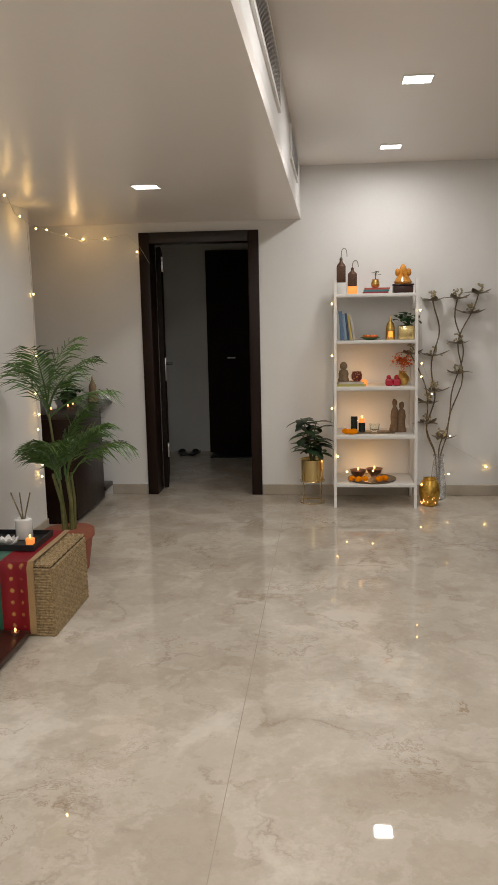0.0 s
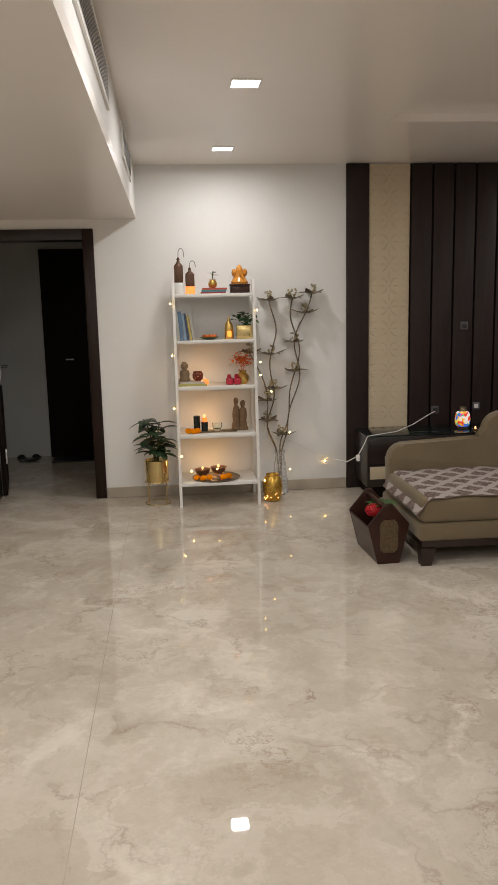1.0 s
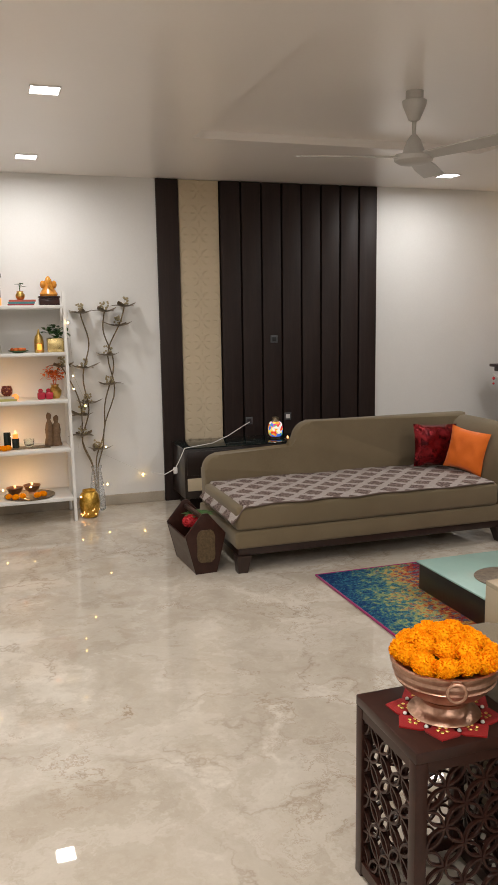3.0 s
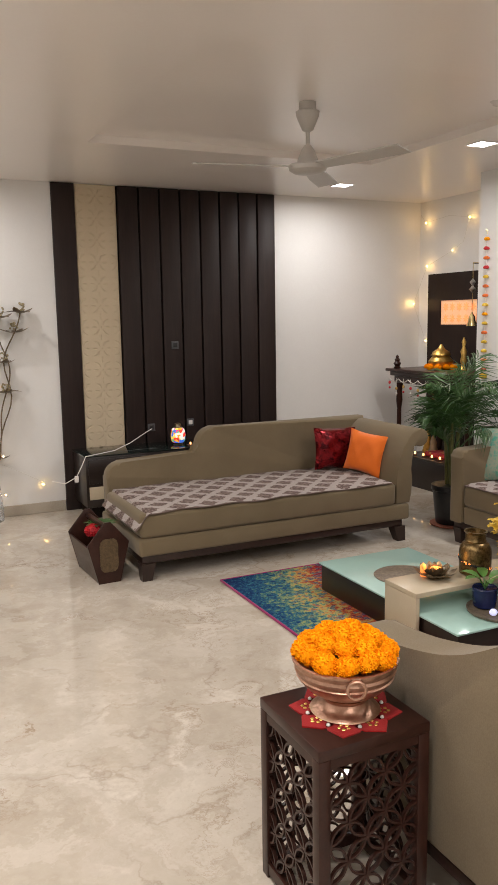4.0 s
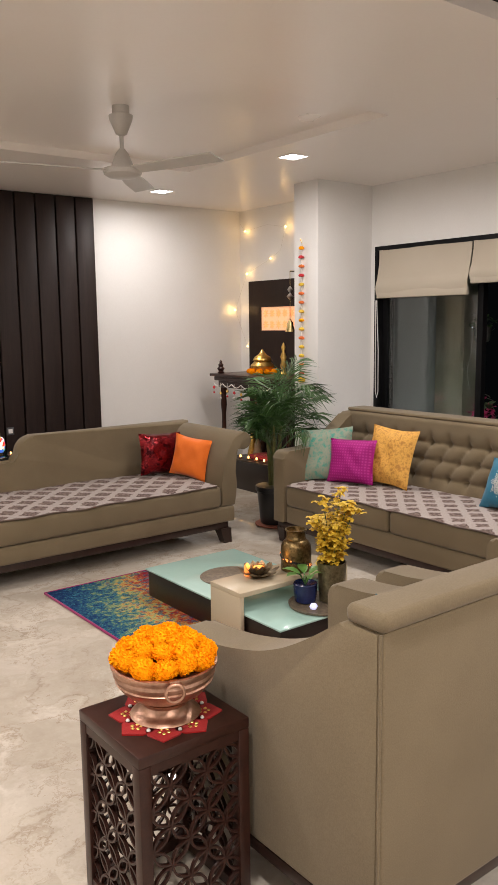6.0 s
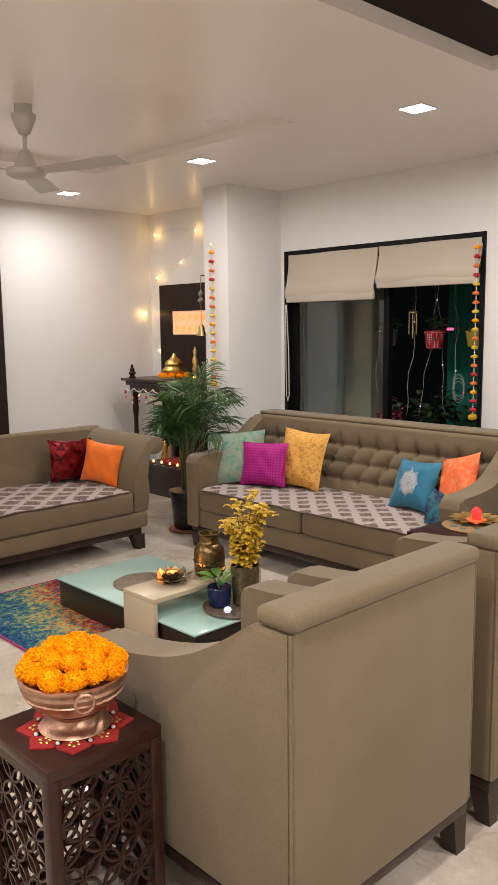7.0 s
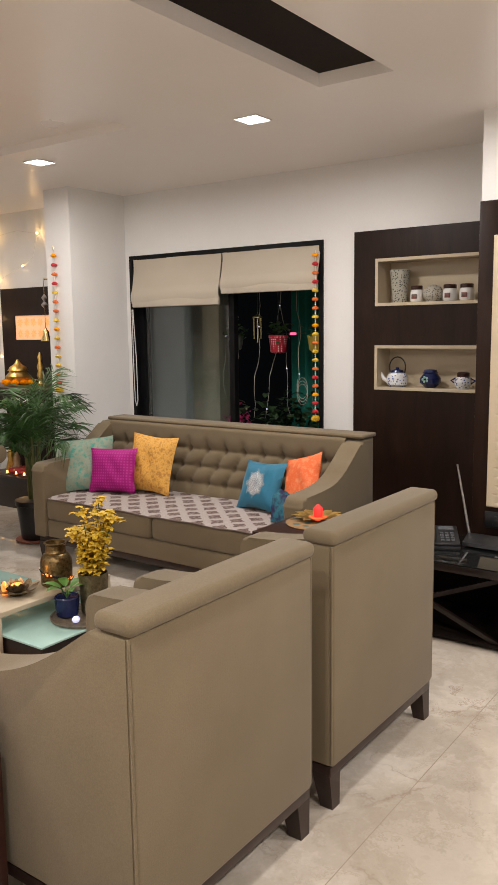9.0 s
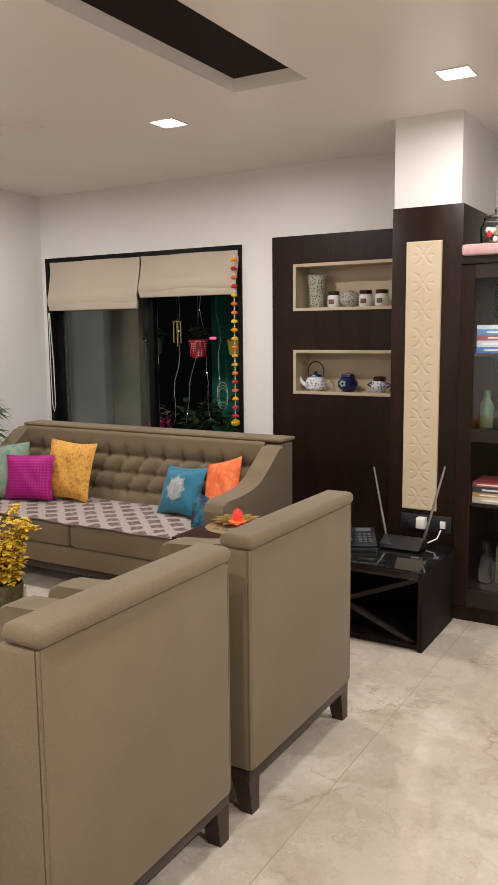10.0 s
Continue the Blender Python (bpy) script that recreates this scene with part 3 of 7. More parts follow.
NB = 13


def tuft(u, v):
    """Slanted folds between three staggered rows of buttons, a plain band above and below."""
    y = 0.112 + (LS - 0.224) * u
    z = 0.40 + 0.487 * v
    a = u * NB
    c = 0.5 * (0.68 - min(0.68, max(0.22, v))) / 0.23
    fold = abs(math.sin(math.pi * (a - c))) ** 0.38
    keep = smoothstep(0.90, 0.68, v) if v > 0.68 else smoothstep(0.04, 0.22, v)
    if v > 0.68:
        row = math.sin(min(1, (v - 0.68) / 0.16) * math.pi / 2) ** 0.6
    elif v < 0.22:
        row = math.sin(min(1, (0.22 - v) / 0.14) * math.pi / 2) ** 0.6
    else:
        row = abs(math.sin(math.pi * (v - 0.22) / 0.23)) ** 0.4
    pit = 0.0
    for k in range(3):
        d = (a - 0.5 * k + 0.5) % 1.0 - 0.5
        pit += math.exp(-(d / 0.10) ** 2 - ((v - 0.68 + 0.23 * k) / 0.036) ** 2)
    p = 0.054 * (1 - 0.45 * (1 - row)) * (1 - 0.55 * keep * (1 - fold)) - 0.028 * pit
    return Vector((0.705 - p * min(1, 10 * (1 - v) + 0.75) - 0.03 * (1 - v), y, z))


bm = B()
grid(bm, NB * 10, 48, tuft)
part("buttoned_pad", bm, M_SOFA, sf, angle=80)
for k in range(3):
    for i in range(NB + 1):
        uu = (i + 0.5 * k) / NB
        if 0.02 < uu < 0.98:
            part("button", ball(B(), tuft(uu, 0.68 - 0.23 * k) + Vector((-0.002, 0, 0)), 0.010, 8, 5), M_SOFA, sf)
for y in (0.0, LS - 0.125):
    out = [(0.0, 0.15), (DS - 0.01, 0.15), (DS - 0.01, 0.885), (0.68, 0.873), (0.62, 0.845), (0.52, 0.77), (0.42, 0.705), (0.32, 0.67), (0.2, 0.655), (0.05, 0.648), (0.012, 0.632), (0.0, 0.59)]
    part("arm", prism(B(), smoothed(out, 3, 11), 0.125, Matrix.Translation((0, y, 0)), bevel=0.02), M_SOFA, sf)


def sf_cover(u, v):
    y = SYR + 0.15 + (LS - 0.30) * u
    x = SX + 0.004 + 0.65 * v
    e = 0.010 * smoothstep(0.08, 0, v) * (0.7 + 0.4 * math.sin(u * 33) * math.sin(u * 7))
    dip = 0.004 * math.exp(-((u - 0.5) * 40) ** 2)
    return Vector((x, y, 0.4215 - e - dip + 0.002 * math.sin(u * 19) * math.sin(v * 9)))


hem(cover("sofa_cover", sf_cover, 60, 14, None, "grey cover with brown damask motifs on the sofa seat", M_COVER_S), sf_cover)
# ---- more materials ----
M_LEAF = varied("palm_leaf", (0.018, 0.055, 0.012), (0.055, 0.13, 0.03), 0.4, 9, 0, 0.1)
M_LEAF_Y = varied("young_palm_leaf", (0.035, 0.085, 0.016), (0.09, 0.165, 0.032), 0.4, 9, 0, 0.1)
M_LEAF_D = varied("dark_leaf", (0.012, 0.03, 0.012), (0.03, 0.062, 0.02), 0.4, 14, 0, 0.1)
M_STEM = varied("palm_stem", (0.08, 0.09, 0.02), (0.16, 0.15, 0.05), 0.5, 20)
M_TERRA = varied("terracotta", (0.28, 0.085, 0.05), (0.36, 0.12, 0.07), 0.7, 10)
M_SOIL = varied("soil", (0.02, 0.014, 0.01), (0.05, 0.035, 0.025), 0.95, 60, 0, 0.6)
M_MARI = varied("marigold", (0.90, 0.30, 0.0), (1.0, 0.43, 0.004), 0.85, 30, 0, 0.5, 160, 0.1)
M_REDFLOWER = varied("red_flower", (0.45, 0.01, 0.02), (0.62, 0.03, 0.04), 0.6, 50)
M_ORFLOWER = varied("orange_flower", (0.62, 0.10, 0.02), (0.8, 0.2, 0.03), 0.6, 50)
M_YELLOW = varied("yellow_orchid", (0.62, 0.38, 0.02), (0.82, 0.58, 0.06), 0.55, 40)
M_RED = fabric("red_silk", (0.26, 0.006, 0.008), (0.36, 0.014, 0.012), 700, 0.75, 0.1)
M_GREEN = fabric("green_silk", (0.01, 0.08, 0.045), (0.02, 0.14, 0.08), 700, 0.6, 0.4)
M_PAPER = varied("book_pages", (0.6, 0.55, 0.46), (0.7, 0.66, 0.57), 0.8, 40)
M_MINT = varied("mint_back_painted_glass", (0.38, 0.58, 0.52), (0.42, 0.62, 0.56), 0.06, 2, 0, 0.0, 60, 0.7)
M_CERAM = varied("white_ceramic", (0.66, 0.65, 0.62), (0.74, 0.73, 0.70), 0.2, 8, 0, 0.02)
M_BLUECER = varied("cobalt_ceramic", (0.005, 0.009, 0.045), (0.012, 0.022, 0.10), 0.2, 10, 0, 0.05)
M_STONE = varied("carved_sandstone", (0.22, 0.15, 0.09), (0.33, 0.24, 0.15), 0.8, 25, 0, 0.5)
M_PEWTER = varied("dark_metal_petal", (0.12, 0.09, 0.06), (0.32, 0.25, 0.16), 0.4, 25, 0.8, 0.2)
M_WICKER = varied("seagrass", (0.19, 0.125, 0.055), (0.40, 0.29, 0.15), 0.75, 60, 0, 0.7)
M_TAN = varied("wood_tray", (0.10, 0.075, 0.05), (0.24, 0.19, 0.135), 0.5, 45)
M_BLIND = fabric("cream_blind_cloth", (0.48, 0.42, 0.33), (0.55, 0.49, 0.40), 1100, 0.9, 0.1)
M_WAX = glow("lit_wax", (1.0, 0.30, 0.06), 1.0)
M_REDWAX = glow("lit_red_wax", (0.9, 0.025, 0.02), 0.9)
M_LIGHTBOX = glow("backlit_panel", (1.0, 0.40, 0.14), 0.6)
M_TEA = glow("tealight", (1.0, 0.50, 0.16), 4.5)
M_COOL = glow("cool_led", (0.72, 0.75, 1.0), 1.1)
M_WIRE = varied("clear_cable", (0.45, 0.42, 0.36), (0.6, 0.57, 0.5), 0.4, 30)
M_DARKWIRE = varied("dark_cable", (0.05, 0.05, 0.045), (0.1, 0.1, 0.09), 0.5, 30)
M_PEARL = varied("pearl", (0.7, 0.66, 0.6), (0.8, 0.76, 0.7), 0.2, 20)


def glass(name, colour=(0.92, 0.97, 0.95), rough=0.02):
    k = Nodes(name, rough)
    k.colour(colour)
    k.b.inputs["Transmission Weight"].default_value = 1.0
    k.b.inputs["IOR"].default_value = 1.45
    return k.m


M_GLASS = glass("clear_glass")
M_PANE = glass("window_glass", (0.9, 0.95, 0.95), 0.0)


def no_shadow(ob):
    ob.visible_shadow = False
    return ob


def warm(at, watts, colour=(1.0, 0.55, 0.2), r=0.006):
    d = bpy.data.lights.new("flame_light", "POINT")
    d.energy, d.color, d.shadow_soft_size = watts, colour, r
    new("flame_light", d).location = at


# ---- plants ----
def frond(bm, base, heading, lean, length, leaflets=22, width=0.012, droop=0.9, leaf_len=0.3, seed=0):
    """An arched rib with two rows of narrow leaflets."""
    rnd = random.Random(seed)
    p, ang = Vector(base), lean
    pts = []
    n = 14
    for i in range(n + 1):
        pts.append(p.copy())
        d = Vector((math.cos(heading) * math.sin(ang), math.sin(heading) * math.sin(ang), math.cos(ang)))
        p = p + d * length / n
        ang += droop / n * (0.4 + 1.2 * i / n)
    tube(bm, pts, 0.006, 5, 0.0015)
    side = Vector((-math.sin(heading), math.cos(heading), 0))
    for k in range(leaflets):
        s = 0.28 + 0.72 * k / (leaflets - 1)
        i = min(n - 1, int(s * n))
        a = pts[i].lerp(pts[i + 1], s * n - i)
        d = (pts[i + 1] - pts[i]).normalized()
        up = side.cross(d)
        ln = leaf_len * (0.55 + 0.75 * math.sin(math.pi * min(1, 0.2 + 0.75 * (s - 0.28) / 0.72))) * rnd.uniform(0.85, 1.1)
        for sg in (-1, 1):
            out = (side * sg * 0.85 + d * 0.75 + up * rnd.uniform(-0.1, 0.35)).normalized()
            mid = a + out * ln * 0.5
            tip = a + out * ln - Vector((0, 0, ln * rnd.uniform(0.15, 0.45)))
            wv = d.cross(out).cross(out).normalized() * width * rnd.uniform(0.8, 1.2)
            v = [bm.verts.new(q) for q in (a - wv * 0.4, a + wv * 0.4, mid + wv + Vector((0, 0, -0.003)), mid - wv, tip)]
            bm.faces.new((v[0], v[1], v[2], v[3]))
            bm.faces.new((v[3], v[2], v[4]))


def palm(name, at, label, pot_mat, pot_profile, stems, fronds, material, height, leaf_len, seed, reach, clip=None, spread_z=0.6, lean_to=(0, 0)):
    t = thing(name, at, label, "potted palm")
    rnd = random.Random(seed)
    part("pot", lathe(B(), pot_profile, 28), pot_mat, t)
    top = pot_profile[-1][1]
    rim = max(r for r, z in pot_profile) - 0.012
    part("soil", lathe(B(), [(rim * 0.9, top - 0.04), (rim * 0.95, top - 0.02)], 20), M_SOIL, t, "dark soil")
    for i in range(stems):
        a = rnd.uniform(0, 6.28)
        r = rnd.uniform(0.01, 0.05)
        part("stem", tube(B(), [(r * math.cos(a), r * math.sin(a), top - 0.03), (r * 1.3 * math.cos(a), r * 1.3 * math.sin(a), top + height * 0.5), (r * 1.8 * math.cos(a) + lean_to[0], r * 1.8 * math.sin(a) + lean_to[1], top + height)], 0.013, 8, 0.008), M_STEM, t)
    for i in range(fronds):
        a = i * 2.399 + rnd.uniform(-0.3, 0.3)
        low = i / fronds
        ln = reach * rnd.uniform(0.8, 1.1)
        lean = 0.05 + 0.62 * low + rnd.uniform(-0.06, 0.06)
        if clip and math.cos(a - clip) > 0.2:
            ln, lean = ln * 0.6, lean * 0.4
        bm = B()
        rise = 1.0 - spread_z * low
        frond(bm, (0.03 * math.cos(a) + lean_to[0] * rise ** 2, 0.03 * math.sin(a) + lean_to[1] * rise ** 2, top + height * rise), a, lean, ln, 24, 0.0046, rnd.uniform(0.9, 1.8), leaf_len, seed * 100 + i)
        part("frond", bm, material, t, smooth=False)
    return t


palm("potted_palm", (3.885, 4.56, 0), "lush areca palm in a black plastic pot", M_BLACK, [(0.10, 0.0), (0.11, 0.01), (0.135, 0.25), (0.145, 0.255), (0.145, 0.29)], 9, 20, M_LEAF, 0.46, 0.23, 3, 0.52, radians(150), 0.55)
tagged(part("pot_saucer", lathe(B(), [(0.12, 0.0), (0.15, 0.012), (0.152, 0.02)], 24), M_TERRA), "brown plastic saucer under the palm pot", "saucer").location = (3.885, 4.56, -0.0215 + 0.022)
bpy.data.objects["potted_palm"].location.z = 0.021
lp = palm("potted_palm", (-1.555, 4.50, 0), "tall areca palm in a terracotta pot by the white wall", M_TERRA, [(0.10, 0.0), (0.11, 0.01), (0.14, 0.2), (0.153, 0.21), (0.153, 0.25)], 6, 10, M_LEAF_Y, 0.34, 0.17, 8, 0.44, math.pi, 0.2, (-0.03, 0.0))
rnd = random.Random(31)
part("stem", tube(B(), [(-0.01, 0.01, 0.22), (-0.05, 0.03, 0.55), (-0.10, 0.05, 0.98)], 0.011, 8, 0.007), M_STEM, lp)
for i in range(9):
    a = i * 2.399 + 0.5
    bm = B()
    near = math.cos(a - math.pi) > 0.2
    frond(bm, (-0.10, 0.05, 0.92 + 0.012 * i), a, (0.9 - 0.09 * i) * (0.45 if near else 1.0), 0.42 * (0.8 if near else 1.0), 18, 0.0034, 0.9, 0.17, 900 + i)
    part("frond", bm, M_LEAF_Y, lp, smooth=False)


# ---- soft cushions ----
def cushion(name, m, w, h, t, material, label, seed=0):
    """A square pillow, plump in the middle and pinched to its four corners; stands on its lower edge at m."""
    rnd = random.Random(seed)
    bm = B()
    n = 14
    ph = rnd.uniform(0, 6)

    def face(sg):
        def fn(u, v):
            a, b = 2 * u - 1, 2 * v - 1
            bulge = (1 - a ** 4) * (1 - b ** 4)
            pin = 1 - 0.07 * (1 - a * a) + 0.012 * math.sin(3 * a + ph)
            pin2 = 1 - 0.085 * (1 - b * b)
            wr = (0.006 * math.sin(7 * a + ph) * math.sin(6 * b + ph * 2) + 0.004 * math.sin(11 * (a + 0.6 * b) + ph)) * bulge
            return Vector((a * w / 2 * pin2, sg * (t / 2 * bulge ** 0.75 + wr), h / 2 + b * h / 2 * pin))
        return fn
    grid(bm, n, n, face(1)), grid(bm, n, n, face(-1))
    bmesh.ops.remove_doubles(bm, verts=bm.verts, dist=0.0005)
    ob = part(name, bm, material, angle=70)
    ob.matrix_basis = m
    return tagged(ob, label, "cushion", "cushions on the seats")


def patterned(name, a, b, scale, kind="spot", rough=0.6, metal=0.0, flat=False, dot=0.22, relief=0.35):
    """Two tones: loose spots, a mottle, an even grid of dots, or a close weave; flat: the same all through the local y axis."""
    k = Nodes(name, rough, metal, 0.3)
    v = k.coord((scale, 0.0 if flat else scale, scale))
    x = k.n("ShaderNodeTexVoronoi", feature="F1")
    x.inputs["Scale"].default_value = 1.0
    x.inputs["Randomness"].default_value = 0.0 if kind in ("dots", "weave") else 0.75
    k.l(v, x.inputs["Vector"])
    nz = k.noise(v, 3.0, 4)
    if kind == "mottle":
        c = k.ramp(k.noise(v, 1.0, 5, 0.65), [(0.36, a), (0.5, b), (0.62, a)])
    elif kind == "dots":
        c = k.ramp(k.math("ADD", x.outputs["Distance"], k.math("MULTIPLY", k.math("SUBTRACT", nz, 0.5), 0.2)), [(dot, a), (dot + 0.08, b)])
    else:
        c = k.ramp(k.math("ADD", x.outputs["Distance"], k.math("MULTIPLY", nz, 0.35)), [(0.45, a), (0.58, b)])
    k.colour(c)
    k.bump(k.noise(k.coord(), 240 if relief < 0.5 else 85, 2), relief, 0.002)
    return k.m


M_CRED = patterned("crimson_sequin_cloth", (0.055, 0.003, 0.005), (0.24, 0.012, 0.016), 16, "mottle", rough=0.2, metal=0.7, relief=1.0)
M_CORANGE = fabric("orange_silk", (0.72, 0.13, 0.008), (0.85, 0.19, 0.015), 600, 0.6, 0.3)
M_CTEAL = patterned("teal_brocade", (0.05, 0.265, 0.20), (0.27, 0.28, 0.21), 15, "mottle", flat=True)
M_CMAG = patterned("magenta_brocade", (0.46, 0.03, 0.25), (0.33, 0.004, 0.165), 52, "dots", flat=True, dot=0.25)
M_CYEL = patterned("mustard_print", (0.46, 0.21, 0.045), (0.74, 0.40, 0.08), 26, "mottle")
M_CBLUE = fabric("peacock_blue_silk", (0.012, 0.13, 0.22), (0.025, 0.19, 0.30), 600, 0.5, 0.3)
M_CCORAL = patterned("coral_print", (0.80, 0.26, 0.11), (0.80, 0.13, 0.03), 18, "mottle")
M_SILVER = varied("silver_sequin", (0.5, 0.5, 0.5), (0.75, 0.75, 0.73), 0.35, 90, 0.9, 0.5)

cushion("cushion", pose(3.125, 4.945, 0.434, -8, 3, 0), 0.36, 0.31, 0.12, M_CRED, "shiny crimson sequinned cushion on the day bed", 1)
cushion("cushion", pose(3.20, 4.725, 0.434, -9, 8, -66), 0.31, 0.30, 0.11, M_CORANGE, "plain orange silk cushion on the day bed", 2)
cushion("cushion", pose(3.895, 3.985, 0.436, -22, -5, -52), 0.38, 0.38, 0.12, M_CTEAL, "teal cushion with a pale woven pattern on the sofa", 3)
cushion("cushion", pose(3.925, 3.80, 0.434, -13, -2, -76), 0.37, 0.31, 0.12, M_CMAG, "magenta brocade cushion on the sofa", 4)
cushion("cushion", pose(4.051, 3.60, 0.436, -16, 2, -88), 0.40, 0.40, 0.12, M_CYEL, "mustard yellow printed cushion on the sofa", 5)
cushion("cushion", pose(4.03, 2.67, 0.434, -24, -2, -98), 0.33, 0.31, 0.11, M_CBLUE, "peacock blue cushion with a silver ornament on the sofa", 6)
cushion("cushion", pose(4.03, 2.352, 0.452, -22, -16, -104), 0.31, 0.36, 0.11, M_CCORAL, "coral orange printed cushion against the sofa arm", 7)
orn = B()
for k in range(8):
    a = k * math.pi / 4
    for q in range(14):
        b = q * 2.4
        r = 0.0065 * math.sqrt(q)
        ball(orn, (0.046 * math.cos(a) + r * math.cos(b), 0, 0.055 * math.sin(a) + r * math.sin(b)), 0.0052, 5, 3)
    ball(orn, (0.074 * math.cos(a), 0, 0.088 * math.sin(a)), 0.004, 5, 3)
for q in range(60):
    b = q * 2.4
    ball(orn, (0.0062 * math.sqrt(q) * math.cos(b), 0, 0.0068 * math.sqrt(q) * math.sin(b)), 0.0052, 5, 3)
for v in orn.verts:
    v.co.y = v.co.y * 0.5 + 0.35 * (v.co.x ** 2 + v.co.z ** 2)
blue = [o for o in scene.objects if o.get("label", "").startswith("peacock")][0]
od = part("ornament", orn, M_SILVER, blue, "silver sequinned flower ornament")
od.location = (0, -0.0625, 0.155)
bm = B()
grid(bm, 16, 6, lambda u, v: Vector((3.80 + 0.26 * u, 2.24 + 0.16 * v + 0.03 * math.sin(u * 5), 0.435 + 0.16 * math.sin(math.pi * min(1, u * 1.1)) * (0.6 + 0.4 * v) + 0.012 * math.sin(u * 22 + v * 9))))
ext = bmesh.ops.extrude_face_region(bm, geom=bm.faces[:])
bmesh.ops.translate(bm, vec=(0, 0, 0.01), verts=[e for e in ext["geom"] if isinstance(e, bmesh.types.BMVert)])
tagged(part("folded_shawl", bm, patterned("peacock_shawl", (0.014, 0.008, 0.05), (0.008, 0.12, 0.16), 9, "mottle")), "blue and violet folded shawl on the sofa seat", "shawl")

# ---- side table with cut fretwork, bowl of marigolds ----
st = thing("side_table", (0.968, 1.505, 0), "dark rosewood side table with pierced fretwork sides", "side table")
TW, TD, TH = 0.328, 0.318, 0.524
part("tabletop", boxed(0, 0, TH - 0.03, TW, TD, TH, bevel=0.004), M_ROSE, st)
for lx in (0, TW - 0.035):
    for ly in (0, TD - 0.035):
        part("leg", boxed(lx + 0.001, ly + 0.001, 0, lx + 0.034, ly + 0.034, TH - 0.03, bevel=0.002), M_ROSE, st)
for nm, a in (("rail", (0.035, 0.003, 0.012, TW - 0.035, 0.03, 0.045)), ("rail", (0.035, TD - 0.03, 0.012, TW - 0.035, TD - 0.003, 0.045)), ("rail", (0.003, 0.035, 0.012, 0.03, TD - 0.035, 0.045)), ("rail", (TW - 0.03, 0.035, 0.012, TW - 0.003, TD - 0.035, 0.045)),
              ("rail", (0.035, 0.003, TH - 0.055, TW - 0.035, 0.03, TH - 0.03)), ("rail", (0.035, TD - 0.03, TH - 0.055, TW - 0.035, TD - 0.003, TH - 0.03)), ("rail", (0.003, 0.035, TH - 0.055, 0.03, TD - 0.035, TH - 0.03)), ("rail", (TW - 0.03, 0.035, TH - 0.055, TW - 0.003, TD - 0.035, TH - 0.03))):
    part(nm, boxed(*a), M_ROSE, st, smooth=False)


def petal_loop(ln, half, band, thick):
    """A pierced lens-shaped loop along +u, standing in the x-z plane."""
    n = 9

    def lens(l0, h0):
        up = [(0.5 * (ln - l0) + l0 * i / n, h0 * math.sin(math.pi * i / n) ** 0.85) for i in range(n + 1)]
        return up + [(x, -z) for x, z in up[-2:0:-1]]
    bm = B()
    outer, inner = lens(ln, half), lens(ln - 3.2 * band, half - band)
    rows = [[bm.verts.new((x, y, z)) for x, z in o] for o, y in ((outer, 0), (inner, 0), (inner, thick), (outer, thick))]
    m = len(outer)
    for a, b in zip(rows, rows[1:] + rows[:1]):
        for i in range(m):
            bm.faces.new((a[i], a[(i + 1) % m], b[(i + 1) % m], b[i]))
    return bm


PW, PH = TW - 0.07, TH - 0.10
DU, DV = PW / 4.75, PH / 8
petal_len = math.hypot(DU, DV)
loops = []
for up in (1, -1):
    bm = petal_loop(petal_len, 0.0165, 0.0062, 0.010)
    bmesh.ops.transform(bm, matrix=Matrix.Rotation(-up * math.atan2(DV, DU), 4, "Y"), verts=bm.verts)
    bmesh.ops.translate(bm, vec=(0, 0 if up > 0 else 0.0016, 0), verts=bm.verts)
    bmesh.ops.recalc_face_normals(bm, faces=bm.faces)
    me = bpy.data.meshes.new("fret_petal")
    bm.to_mesh(me)
    bm.free()
    me.materials.append(M_ROSE)
    loops.append(me)
sides = [pose(0.035, 0.008, 0.045), pose(0.035, TD - 0.02, 0.045), Matrix.Translation((0.02, 0.035, 0.045)) @ pose(0, 0, 0, 0, 0, 90), Matrix.Translation((TW - 0.008, 0.035, 0.045)) @ pose(0, 0, 0, 0, 0, 90)]
for m in sides:
    for j in range(8):
        for i in range(5):
            rising = (i + j) % 2 == 0
            ob = new("fret_petal", loops[0 if rising else 1])
            ob.parent = st
            ob.matrix_basis = m @ Matrix.Translation((i * DU, 0, (j if rising else j + 1) * DV))
BX, BY = 1.135, 1.655
mat_ = thing("petal_mat", (BX, BY, TH + 0.0005), "red felt flower mat with gold motifs and pearls", "table mat")
for k in range(8):
    a = k * math.pi / 4 + 0.2
    bm = B()
    out = [(0.055, -0.03), (0.09, -0.048), (0.115, -0.04), (0.148, 0.0), (0.115, 0.04), (0.09, 0.048), (0.055, 0.03)]
    fr_ = Matrix.Rotation(a, 4, "Z") @ Matrix(((1, 0, 0, 0), (0, 0, 1, 0), (0, 1, 0, 0), (0, 0, 0, 1)))
    prism(bm, out, 0.004, fr_)
    pt = part("petal", bm, M_RED, mat_)
    gm = B()
    for q in range(5):
        b = q * 1.2566
        ball(gm, ((0.1 + 0.012 * math.cos(b)) * math.cos(a) - 0.012 * math.sin(b) * math.sin(a), (0.1 + 0.012 * math.cos(b)) * math.sin(a) + 0.012 * math.sin(b) * math.cos(a), 0.0045), 0.0055, 6, 4, 0.4)
    part("gold_motif", gm, M_GOLD, pt)
    a2 = a + math.pi / 8
    part("pearl", ball(B(), (0.103 * math.cos(a2), 0.103 * math.sin(a2), 0.0055), 0.0055, 8, 6), M_PEARL, mat_, "white pearl bead")
urli_s = 0.88
